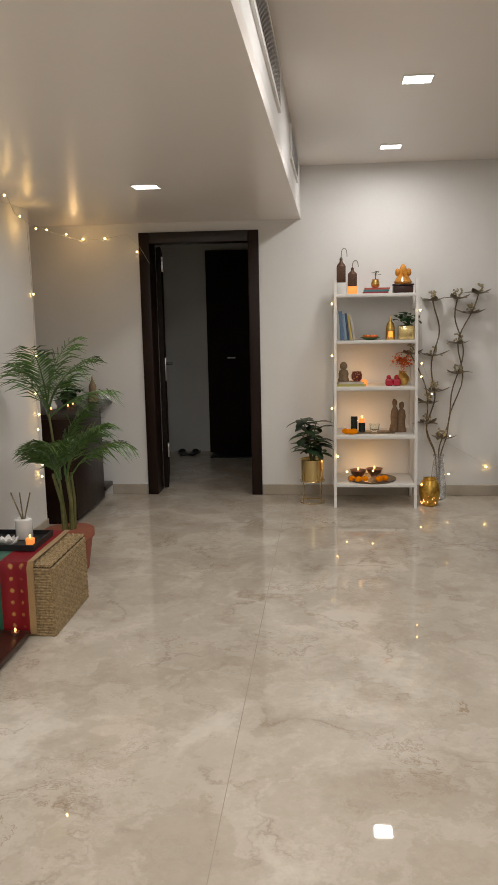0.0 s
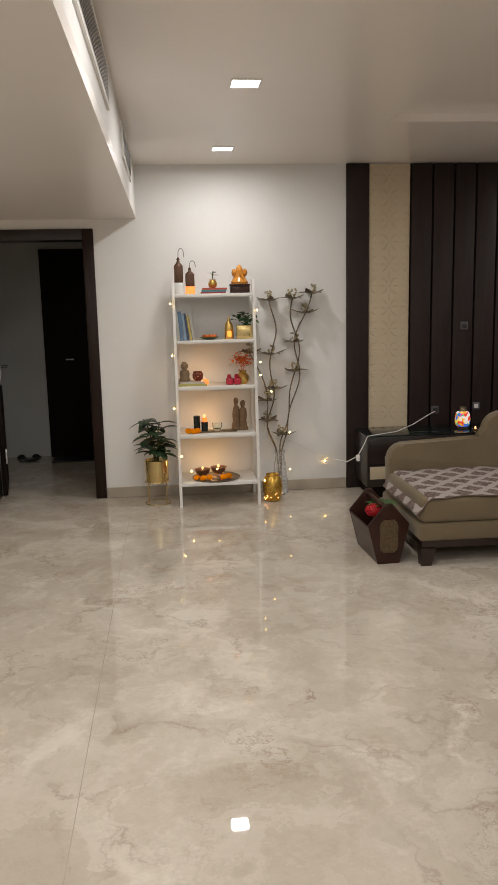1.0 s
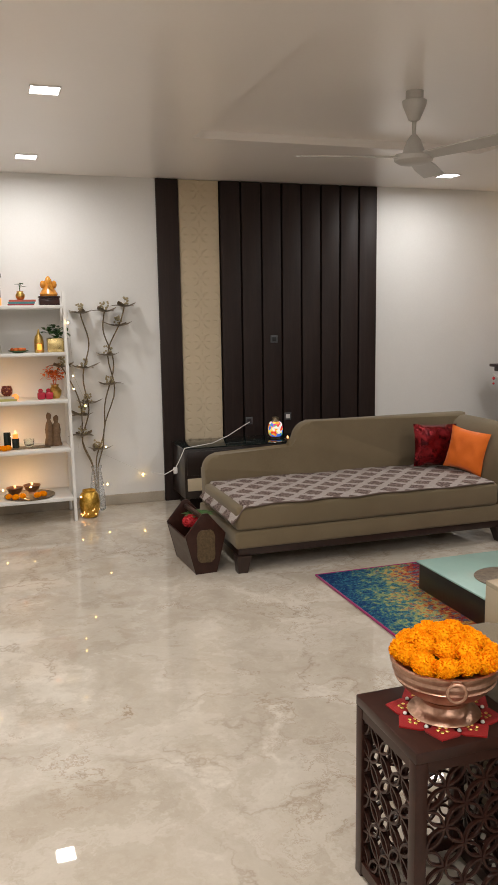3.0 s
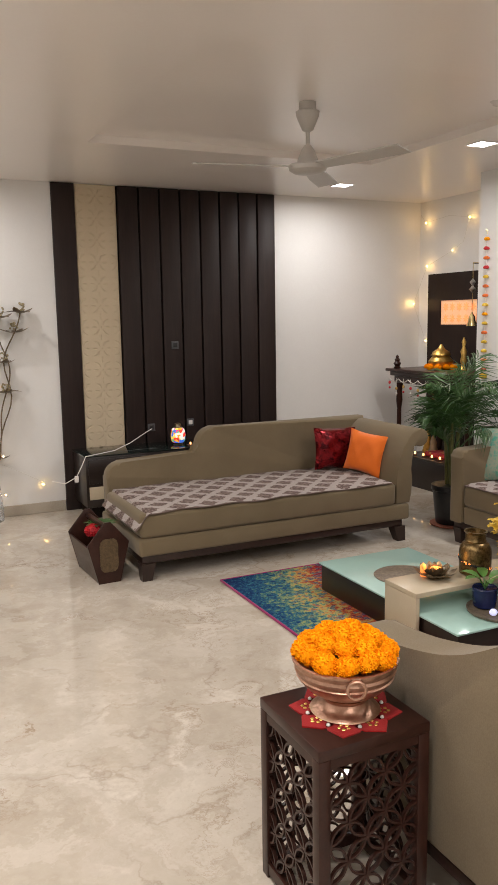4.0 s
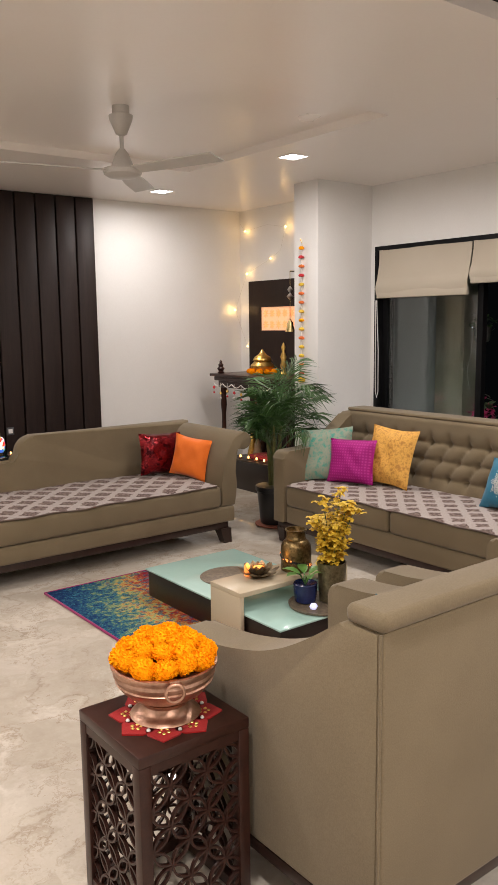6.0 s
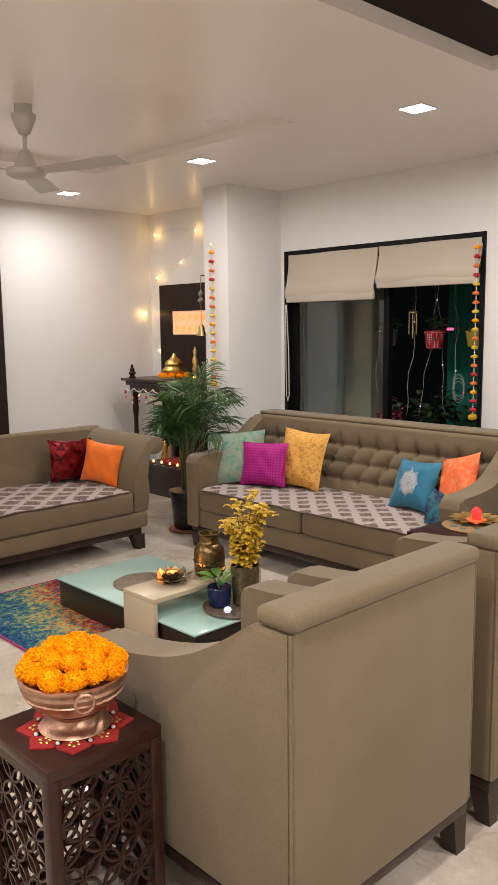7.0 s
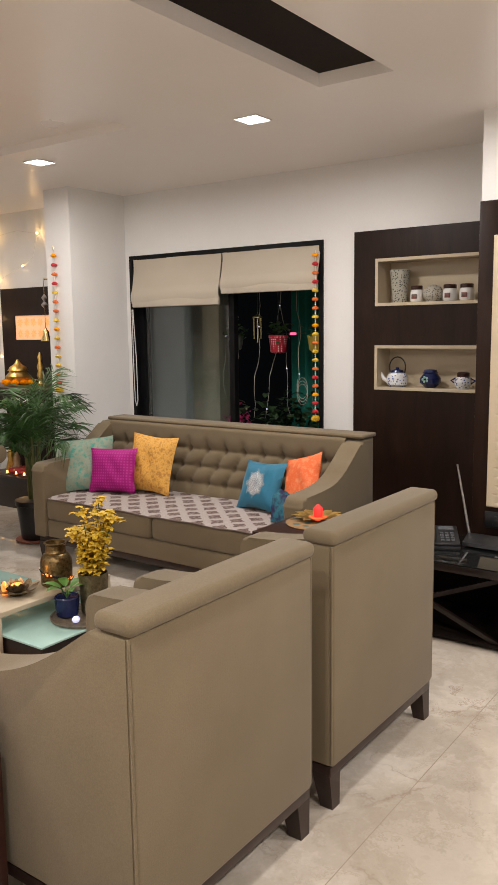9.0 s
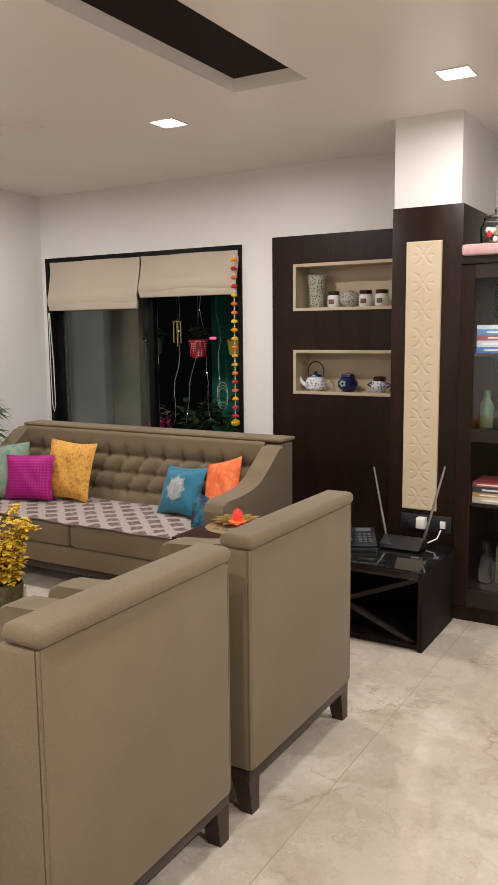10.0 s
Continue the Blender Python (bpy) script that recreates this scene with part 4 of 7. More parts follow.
urli = thing("bowl", (BX, BY, TH + 0.005), "copper footed bowl with ring handles", "bowl")
part("foot", lathe(B(), [(0.100, 0.0), (0.105, 0.003), (0.102, 0.007), (0.085, 0.012), (0.072, 0.022), (0.066, 0.036), (0.070, 0.047), (0.064, 0.05)], 36), M_COPPER, urli)
part("vessel", lathe(B(), [(0.064, 0.049), (0.088, 0.060), (0.118, 0.080), (0.140, 0.105), (0.145, 0.113), (0.141, 0.117), (0.147, 0.124), (0.151, 0.134), (0.148, 0.142), (0.151, 0.150), (0.157, 0.156), (0.158, 0.165), (0.151, 0.167), (0.142, 0.155), (0.05, 0.14)], 40), M_COPPER, urli)
for sg in (214, 34):
    a = radians(sg + 35)
    cxh, cyh = 0.152 * math.cos(a), 0.152 * math.sin(a)
    tang = Vector((-math.sin(a), math.cos(a), 0))
    rad = Vector((math.cos(a), math.sin(a), 0))
    pts = [Vector((cxh, cyh, 0.134)) + rad * 0.012 + tang * 0.026 * math.cos(b) + Vector((0, 0, 0.026 * math.sin(b))) for b in [i * 2 * math.pi / 16 for i in range(17)]]
    hd = part("handle", tube(B(), pts, 0.0045, 7), M_COPPER, urli)
    part("lug", boxed(-0.014, -0.008, 0, 0.014, 0.008, 0.012, bevel=0.003), M_COPPER, hd).matrix_basis = Matrix.Translation((cxh, cyh, 0.156)) @ Matrix.Rotation(a + math.pi / 2, 4, "Z")


def pompon(r, seed):
    """A ruffled marigold head."""
    rnd = random.Random(seed)
    bm = B()
    bmesh.ops.create_icosphere(bm, subdivisions=3, radius=r * 0.92)
    n = 330
    for k in range(n):
        z = 1 - 1.75 * (k + 0.5) / n
        a = k * 2.39996 + rnd.uniform(-0.2, 0.2)
        d = Vector((math.sqrt(max(0, 1 - z * z)) * math.cos(a), math.sqrt(max(0, 1 - z * z)) * math.sin(a), z))
        side = d.orthogonal().normalized()
        side = (side * math.cos(k * 1.7) + d.cross(side) * math.sin(k * 1.7)).normalized()
        up = d.cross(side)
        w = r * rnd.uniform(0.06, 0.09)
        tip = r * rnd.uniform(0.99, 1.08)
        q = [bm.verts.new(p) for p in (d * r * 0.82 - side * w, d * r * 0.82 + side * w, d * tip + side * w * 1.2 + up * w * 0.5, d * (tip * 1.02) + up * w * 0.2, d * tip - side * w * 1.2 + up * w * 0.5)]
        bm.faces.new(q)
    for v in bm.verts:
        v.co.z *= 0.8
    return bm


HEADS = []
for k in range(3):
    bm = pompon(0.0315, k * 3.7)
    me = bpy.data.meshes.new("marigold")
    bm.to_mesh(me)
    bm.free()
    me.materials.append(M_MARI)
    HEADS.append(me)


def heads(name, spots, label, group="", scale=1.0):
    for k, (x, y, z) in enumerate(spots):
        ob = tagged(new(name, HEADS[k % 3]), label, "marigold", group or "marigold flowers")
        rnd = random.Random(k * 7 + int(x * 100))
        ob.matrix_basis = pose(x, y, z, rnd.uniform(-30, 30), rnd.uniform(-30, 30), rnd.uniform(0, 360)) @ Matrix.Diagonal((scale * rnd.uniform(0.88, 1.12),) * 3 + (1,))


spots = []
urli.scale = (urli_s, urli_s, urli_s)
for layer, (rr, nn, zz) in enumerate(((0.103, 12, 0.166), (0.062, 8, 0.192), (0.022, 4, 0.208))):
    for i in range(nn):
        a = 2 * math.pi * i / nn + layer
        spots.append((BX + rr * math.cos(a), BY + rr * math.sin(a), TH + zz + 0.006 * math.sin(i * 2.3)))
heads("marigold", spots, "orange marigold flower head heaped in the copper bowl", "marigolds in the bowl", 1.06)


# ---- rug, low table ----
def rug_material():
    k = Nodes("abstract_rug", 0.95, 0, 0.05)
    v = k.coord()
    big = k.noise(v, 2.2, 5, 0.65, 0.4)
    fine = k.noise(v, 30, 4, 0.75)
    sep = k.n("ShaderNodeSeparateXYZ")
    k.l(v, sep.inputs[0])
    drift = k.math("ADD", k.math("MULTIPLY", sep.outputs[0], 0.44), k.math("MULTIPLY", k.math("SUBTRACT", 1.7, sep.outputs[1]), 0.12))
    f = k.math("ADD", k.math("ADD", k.math("MULTIPLY", big, 0.24), k.math("MULTIPLY", fine, 0.5)), k.math("ADD", drift, 0.004))
    warm_c = k.ramp(f, [(0.40, (0.012, 0.03, 0.10)), (0.46, (0.018, 0.07, 0.16)), (0.50, (0.05, 0.15, 0.15)), (0.54, (0.20, 0.27, 0.13)), (0.58, (0.44, 0.36, 0.12)), (0.63, (0.44, 0.12, 0.035)), (0.69, (0.24, 0.018, 0.035))])
    speck = k.ramp(k.noise(v, 75, 3, 0.7), [(0.40, (0.006, 0.012, 0.04)), (0.50, (0.02, 0.08, 0.17)), (0.60, (0.06, 0.24, 0.27))])
    c = k.mix(k.ramp(k.noise(v, 24, 3, 0.7), [(0.50, (0, 0, 0)), (0.58, (0.75, 0.75, 0.75))]), warm_c, speck)
    k.colour(c)
    k.bump(k.noise(v, 400, 2), 0.6, 0.004)
    return k.m


rug = thing("rug", (1.86, 2.45, 0.0), "multicoloured abstract rug with a magenta edge", "rug")
part("rug_field", boxed(0.006, 0.006, 0.001, 1.25, 1.724, 0.012, bevel=0.003), rug_material(), rug)
for a in ((-0.004, -0.004, 0.001, 1.26, 0.006, 0.0135), (-0.004, 1.724, 0.001, 1.26, 1.734, 0.0135), (-0.004, 0.006, 0.001, 0.006, 1.724, 0.0135), (1.25, 0.006, 0.001, 1.26, 1.724, 0.0135)):
    part("edge_binding", boxed(*a, bevel=0.003), fabric("magenta_binding", (0.24, 0.01, 0.09), (0.34, 0.02, 0.13)), rug, "magenta edge binding")
ct = thing("coffee_table", (2.29, 2.577, 0.012), "low dark wood table with mint glass tops", "coffee table")
part("body", boxed(0.012, 0.012, 0.0, 0.608, 1.178, 0.148, bevel=0.003), M_WOOD_H, ct)
part("glass_top", boxed(0, 0, 0.149, 0.62, 1.19, 0.159, bevel=0.002), M_MINT, ct, "mint green glass top")
br = thing("table_bridge", (2.265, 2.84, 0.012), "cream lacquered bridge standing over the low table", "coffee table")
part("top", boxed(0, 0, 0.241, 0.70, 0.245, 0.265, bevel=0.0015), M_CREAMLAQ, br)
part("side_panel", boxed(0, 0, 0.0, 0.022, 0.245, 0.2405, bevel=0.001), M_CREAMLAQ, br)
part("side_panel", boxed(0.66, 0, 0.0, 0.70, 0.245, 0.2405, bevel=0.001), M_CREAMLAQ, br)
tagged(part("round_mat", lathe(B(), [(0.17, 0.0), (0.172, 0.002), (0.168, 0.004)], 40), M_TAN), "round woven grey-brown mat on the glass", "mat").location = (2.58, 3.34, 0.1715)
tagged(part("round_tray", lathe(B(), [(0.14, 0.0), (0.165, 0.004), (0.168, 0.014), (0.162, 0.014), (0.155, 0.007), (0.1, 0.006)], 40), M_TAN), "round grey wooden tray on the glass table", "tray").location = (2.66, 2.70, 0.1715)
bp = thing("planter", (2.61, 2.77, 0.179), "blue ribbed pot with a young green plant", "potted plant")
part("pot", lathe(B(), [(0.040, 0), (0.050, 0.006), (0.053, 0.014), (0.0518, 0.020), (0.055, 0.028), (0.0538, 0.035), (0.057, 0.043), (0.0556, 0.050), (0.058, 0.058), (0.0566, 0.065), (0.059, 0.074), (0.057, 0.082), (0.060, 0.094), (0.056, 0.1), (0.048, 0.096), (0.02, 0.09)], 24), M_BLUECER, bp)
bm = B()
for k in range(6):
    a = k * 1.05
    tube(bm, [(0, 0, 0.09), (0.03 * math.cos(a), 0.03 * math.sin(a), 0.14)], 0.003, 5)


def leaf(bm, base, heading, lean, ln, w, curl=0.6):
    """A pointed oval leaf."""
    d0 = Vector((math.cos(heading), math.sin(heading), 0))
    side = Vector((-d0.y, d0.x, 0))
    rows = []
    p, a = Vector(base), lean
    for i in range(5):
        s = i / 4
        ww = w * math.sin(math.pi * min(1, 0.08 + 0.92 * s)) ** 0.8 if i < 4 else 0.0005
        rows.append((bm.verts.new(p - side * ww), bm.verts.new(p - Vector((0, 0, ww * 0.25))), bm.verts.new(p + side * ww)))
        d = d0 * math.cos(a) + Vector((0, 0, math.sin(a)))
        p = p + d * ln / 4
        a -= curl / 4 * 2
    for r0, r1 in zip(rows, rows[1:]):
        for j in range(2):
            bm.faces.new((r0[j], r0[j + 1], r1[j + 1], r1[j]))


for k in range(6):
    leaf(bm, (0.028 * math.cos(k * 1.05), 0.028 * math.sin(k * 1.05), 0.14), k * 1.05, 0.6, 0.1, 0.026)
part("leaves", bm, varied("fresh_leaf", (0.07, 0.2, 0.03), (0.13, 0.3, 0.06), 0.4, 20), bp, "bright green leaves")
ov = thing("vase", (2.72, 2.70, 0.179), "bronze hammered vase holding yellow orchids", "vase")
part("vessel", lathe(B(), [(0.05, 0), (0.062, 0.01), (0.066, 0.08), (0.07, 0.17), (0.072, 0.2), (0.067, 0.2), (0.06, 0.15)], 28), varied("hammered_bronze", (0.09, 0.07, 0.035), (0.22, 0.18, 0.1), 0.35, 45, 0.7, 0.8), ov)
rnd = random.Random(12)
for s in range(12):
    a, ln = s * 2.4, rnd.uniform(0.24, 0.40)
    lean = rnd.uniform(0.0, 0.15)
    pts = [Vector((0.02 * math.cos(a), 0.02 * math.sin(a), 0.15))]
    for i in range(6):
        lean2 = lean + i * 0.06
        pts.append(pts[-1] + Vector((math.cos(a) * math.sin(lean2), math.sin(a) * math.sin(lean2), math.cos(lean2))) * ln / 6)
    bm = B()
    tube(bm, pts, 0.002, 5)
    stem = part("orchid_stem", bm, M_LEAF, ov)
    fl = B()
    for i in range(30):
        q = pts[1 + i % 6].lerp(pts[min(6, 2 + i % 6)], rnd.random()) + Vector((rnd.uniform(-0.035, 0.035), rnd.uniform(-0.035, 0.035), rnd.uniform(-0.02, 0.02)))
        h0 = rnd.uniform(0, 6)
        for k in range(5):
            leaf(fl, q, h0 + k * 1.2566, rnd.uniform(-0.4, 0.7), 0.026, 0.0105, 0.5)
    part("blossoms", fl, M_YELLOW, stem, "yellow orchid blossoms")
ln_ = thing("candle_lantern", (2.71, 2.955, 0.278), "pierced antique brass lantern with a lit candle", "lantern")
part("body", lathe(B(), [(0.060, 0), (0.066, 0.004), (0.067, 0.09), (0.064, 0.112), (0.054, 0.13), (0.044, 0.137), (0.045, 0.142), (0.042, 0.146), (0.042, 0.172), (0.048, 0.178), (0.048, 0.182), (0.042, 0.182), (0.036, 0.14), (0.03, 0.13)], 28), varied("antique_brass", (0.09, 0.06, 0.025), (0.27, 0.18, 0.075), 0.35, 60, 0.9, 0.6), ln_)
rnd = random.Random(4)
for k in range(90):
    a, z = k * 2.399, 0.014 + 0.092 * (k * 0.618 % 1.0)
    part("glowing_opening", ball(B(), (0.0645 * math.cos(a), 0.0645 * math.sin(a), z), 0.0062, 6, 4), M_WAX if rnd.random() < 0.22 else M_BLACK, ln_, "pierced opening")
ln_.scale = (1.18, 1.18, 1.18)
lt = thing("lotus_candle_holder", (2.49, 2.985, 0.278), "bronze lotus candle holder with a lit candle", "candle holder")
bm = B()
part("base", lathe(B(), [(0.03, 0), (0.036, 0.004), (0.03, 0.012), (0.05, 0.018)], 18), M_PEWTER, lt)
for ring_n, r0, lean, lnn in ((9, 0.03, 0.25, 0.05), (9, 0.02, 0.65, 0.045), (7, 0.012, 1.0, 0.035)):
    for k in range(ring_n):
        a = k * 2 * math.pi / ring_n + lean
        bm = B()
        leaf(bm, (r0 * math.cos(a), r0 * math.sin(a), 0.014), a, lean, lnn * 1.3, 0.02, -0.3)
        part("petal", bm, M_PEWTER, lt)
part("candle", lathe(B(), [(0.02, 0.018), (0.021, 0.045), (0.019, 0.048)], 16), M_WAX, lt, "glowing orange wax candle")
lt.scale = (1.25, 1.25, 1.1)
cd = tagged(part("candle", lathe(B(), [(0.014, 0.0), (0.015, 0.05), (0.012, 0.054), (0.003, 0.066)], 14), M_WAX), "lit orange pillar candle beside the lotus holder", "candle")
cd.location = (2.455, 3.035, 0.278)
warm((2.47, 3.0, 0.36), 0.35)
tagged(part("crystal_light", ball(B(), (0, 0, 0.018), 0.02, 6, 4, 0.85), glow("lit_crystal", (0.62, 0.64, 0.95), 0.8), smooth=False), "small clear crystal glowing white on the tray", "ornament").location = (2.56, 2.655, 0.182)
# ---- low cabinet under the dark panelling ----
tv = thing("media_console", (1.52, 6.0, 0), "long low dark wood console with a glass top", "console")
part("body", boxed(0, 0, 0.10, 1.85, 0.42, 0.50, bevel=0.003), M_WOOD_H, tv)
part("plinth", boxed(0.05, 0.06, 0.0, 1.8, 0.40, 0.10), M_DOOR, tv, smooth=False)
part("glass_top", boxed(-0.008, -0.008, 0.501, 1.858, 0.42, 0.511, bevel=0.002), varied("black_glass", (0.008, 0.014, 0.013), (0.012, 0.02, 0.018), 0.05, 3, 0, 0.0, 60, 0.7), tv, "dark glass top")
for i in range(3):
    part("drawer_front", boxed(0.02 + i * 0.61, -0.012, 0.29, 0.60 + i * 0.61, -0.001, 0.48, bevel=0.002), M_WOOD_H, tv)
    part("cream_strip", boxed(0.02 + i * 0.61, -0.014, 0.165, 0.60 + i * 0.61, -0.001, 0.265, bevel=0.002), M_CREAMLAQ, tv, "cream lacquer strip")
ml = thing("mosaic_lamp", (2.35, 6.18, 0.511), "lit mosaic glass lamp with a dark cap and foot", "table lamp")
part("foot", lathe(B(), [(0.04, 0), (0.042, 0.006), (0.03, 0.014), (0.045, 0.022)], 20), M_PEWTER, ml)


def mosaic():
    k = Nodes("lit_mosaic_glass", 0.2)
    v = k.coord((38, 38, 38))
    x = k.n("ShaderNodeTexVoronoi", feature="F1")
    x.inputs["Scale"].default_value = 1.0
    k.l(v, x.inputs["Vector"])
    pick = k.n("ShaderNodeValToRGB")
    pick.color_ramp.interpolation = "CONSTANT"
    el = pick.color_ramp.elements
    tones = [(0.75, 0.05, 0.03), (0.9, 0.35, 0.03), (0.06, 0.16, 0.6), (0.9, 0.65, 0.12), (0.08, 0.45, 0.2), (0.85, 0.8, 0.7), (0.7, 0.06, 0.2)]
    while len(el) < len(tones):
        el.new(0.5)
    for n_, (e, c) in enumerate(zip(el, tones)):
        e.position, e.color = 0.18 + 0.1 * n_ if n_ else 0.0, (*c, 1)
    k.l(x.outputs["Color"], pick.inputs[0])
    tint = pick.outputs[0]
    k.colour(tint)
    k.l(tint, k.b.inputs["Emission Color"])
    k.b.inputs["Emission Strength"].default_value = 0.9
    return k.m


part("shade", lathe(B(), [(0.045, 0.022), (0.058, 0.04), (0.062, 0.085), (0.055, 0.125), (0.045, 0.14), (0.032, 0.145)], 28), mosaic(), ml, "multicoloured glass mosaic shade")
part("cap", lathe(B(), [(0.036, 0.145), (0.03, 0.155), (0.028, 0.18), (0.01, 0.186)], 20), M_PEWTER, ml)
for px, pz, mm in ((2.555, 0.66, M_BLACK), (2.20, 0.64, M_BLACK), (2.435, 1.33, M_BLACK)):
    sk = thing("wall_socket", (px, YB - 0.0355, pz), "small square wall switch plate on the dark boards", "wall socket", "switch plates")
    part("plate", boxed(-0.032, -0.008, -0.032, 0.032, 0, 0.032, bevel=0.003), varied("grey_plate", (0.06, 0.06, 0.065), (0.09, 0.09, 0.095), 0.35, 10), sk)
    part("insert", boxed(-0.018, -0.011, -0.018, 0.018, -0.0085, 0.018, bevel=0.001), M_WHITE if pz == 0.66 else M_BLACK, sk)
cb = thing("lamp_cord", (0, 0, 0), "white lamp cord with an inline switch over the console edge", "cord")
part("cord", tube(B(), [(2.20, 6.41, 0.63), (2.12, 6.36, 0.605), (1.95, 6.22, 0.555), (1.78, 6.10, 0.522), (1.6, 6.02, 0.516), (1.52, 5.99, 0.512), (1.49, 5.985, 0.45), (1.44, 5.98, 0.36), (1.36, 6.02, 0.31), (1.30, 6.2, 0.30)], 0.004, 6), M_WHITE, cb)
part("switch", boxed(1.425, 5.965, 0.32, 1.455, 5.99, 0.37, bevel=0.006), M_WHITE, cb)
for dx in (2.42, 2.52):
    dy_ = thing("tealight", (dx, 6.08, 0.511), "small lit tealight on the console", "tealight", "tealights on the console")
    part("cup", lathe(B(), [(0.022, 0), (0.028, 0.012), (0.024, 0.013)], 14), M_COPPER, dy_)
    part("flame", ball(B(), (0, 0, 0.022), 0.007, 8, 6, 1.6), M_TEA, dy_, "small flame")

# ---- magazine box with a rose ----
mb = thing("magazine_box", (1.16, 4.46, 0), "dark wood magazine box with carved diamond ends", "magazine rack", turn=3)
endp = [(0.04, 0.0), (0.175, 0.0), (0.235, 0.24), (0.125, 0.37), (0.09, 0.37), (-0.02, 0.24)]
for y in (0.0, 0.40):
    e = part("end_panel", prism(B(), endp, 0.016, Matrix.Translation((0, y, 0)), bevel=0.003), M_ROSE, mb)
    dz = [(0.1075 + 0.062 * math.sin(a) * (1 - 0.12 * math.cos(4 * a)), 0.17 + 0.11 * math.cos(a) * (1 - 0.1 * math.cos(4 * a))) for a in [i * math.pi / 12 for i in range(24)]]
    part("diamond_inlay", prism(B(), dz, 0.004, Matrix.Translation((0, y - 0.004 if y == 0 else y + 0.016, 0))), varied("carved_inlay", (0.07, 0.045, 0.02), (0.13, 0.085, 0.04), 0.5, 60, 0.2, 0.8), e)
for sx0, sx1 in ((0.04, -0.02), (0.175, 0.235)):
    bm = B()
    vs = [bm.verts.new(p) for p in ((sx0, 0.016, 0.004), (sx0, 0.40, 0.004), (sx0 + (sx1 - sx0) * 0.92, 0.40, 0.225), (sx0 + (sx1 - sx0) * 0.92, 0.016, 0.225))]
    bm.faces.new(vs)
    ext = bmesh.ops.extrude_face_region(bm, geom=bm.faces[:])
    bmesh.ops.translate(bm, vec=(0.012 if sx0 < 0.1 else -0.012, 0, 0), verts=[q for q in ext["geom"] if isinstance(q, bmesh.types.BMVert)])
    part("side_panel", bm, M_ROSE, mb, smooth=False)
part("bottom", boxed(0.05, 0.016, 0.0, 0.165, 0.40, 0.012), M_ROSE, mb, smooth=False)
part("handle_bar", boxed(0.095, 0.016, 0.32, 0.12, 0.40, 0.345, bevel=0.004), M_ROSE, mb)
rs = thing("silk_rose", (1.225, 4.66, 0.012), "red silk rose with green leaves in the magazine box", "flower")
part("bloom", pompon(0.05, 9), M_REDFLOWER, rs).location = (0, 0, 0.27)
bm = B()
for k in range(9):
    leaf(bm, (0.06, 0.04, 0.27), k * 0.7, 0.75, 0.12, 0.028, 0.6)
tube(bm, [(0, 0, 0.0), (0.0, 0.0, 0.23)], 0.004, 5)
tube(bm, [(0, 0, 0.02), (0.06, 0.04, 0.28)], 0.004, 5)
part("leaves", bm, M_LEAF, rs, "green leaves")

# ---- white ladder shelf ----
sh = thing("ladder_shelf", (0, 0, 0), "white ladder shelf unit leaning against the wall", "shelf unit")
SXL, SXR = 0.046, 0.679
ZS = [(1.607, 6.16), (1.258, 6.13), (0.905, 6.10), (0.537, 6.07), (0.165, 6.04)]
for x in (SXL, SXR - 0.022):
    bm = B()
    for yb, yt in ((6.028, 6.178),):
        v = [(x, yb, 0), (x + 0.022, yb, 0), (x + 0.022, yb + 0.035, 0), (x, yb + 0.035, 0)]
        w = [(x, yt, 1.735), (x + 0.022, yt, 1.735), (x + 0.022, yt + 0.035, 1.735), (x, yt + 0.035, 1.735)]
        a, b = [bm.verts.new(p) for p in v], [bm.verts.new(p) for p in w]
        bm.faces.new(a[::-1]), bm.faces.new(b)
        for i in range(4):
            bm.faces.new((a[i], a[(i + 1) % 4], b[(i + 1) % 4], b[i]))
    part("front_post", bm, M_WHITE, sh, smooth=False)
    part("rear_post", boxed(x, YB - 0.04, 0, x + 0.022, YB - 0.016, 1.66, bevel=0.002), M_WHITE, sh)
for z, y in ZS:
    part("shelf", boxed(SXL + 0.023, y - 0.002, z, SXR - 0.023, YB - 0.014, z + 0.022, bevel=0.002), M_WHITE, sh)
    part("front_lip", boxed(SXL + 0.023, y - 0.016, z - 0.001, SXR - 0.023, y - 0.003, z + 0.024, bevel=0.002), M_WHITE, sh)


def sx(c):
    """Place along the shelf, 0 to 1."""
    return SXL + c * (SXR - SXL)


def book(at, w, d, h, colour, label, turn=0):
    t = thing("book", at, label, "book", "books on the shelves", turn=turn)
    m = varied("book_cover", tuple(c * 0.85 for c in colour), colour, 0.5, 20)
    bm = B()
    if w < h:
        box(bm, 0, 0, 0, w, 0.004, h), box(bm, 0, 0.004, 0, 0.003, d, h), box(bm, w - 0.003, 0.004, 0, w, d, h)
        part("cover", bm, m, t, smooth=False)
        part("pages", boxed(0.003, 0.004, 0.004, w - 0.003, d - 0.004, h - 0.004), M_PAPER, t, smooth=False)
    else:
        box(bm, 0, 0, 0, w, d, 0.003), box(bm, 0, 0, h - 0.003, w, d, h), box(bm, 0, 0, 0.003, w, 0.004, h - 0.003)
        part("cover", bm, m, t, smooth=False)
        part("pages", boxed(0.004, 0.004, 0.003, w - 0.004, d - 0.004, h - 0.003), M_PAPER, t, smooth=False)
    return t


def spray(bm, centre, n, spread, size, seed):
    rnd = random.Random(seed)
    for i in range(n):
        q = Vector(centre) + Vector((rnd.gauss(0, spread), rnd.gauss(0, spread), rnd.gauss(0, spread * 0.7)))
        leaf(bm, q, rnd.uniform(0, 6.28), rnd.uniform(-0.4, 1.0), size * rnd.uniform(0.7, 1.2), size * 0.33)


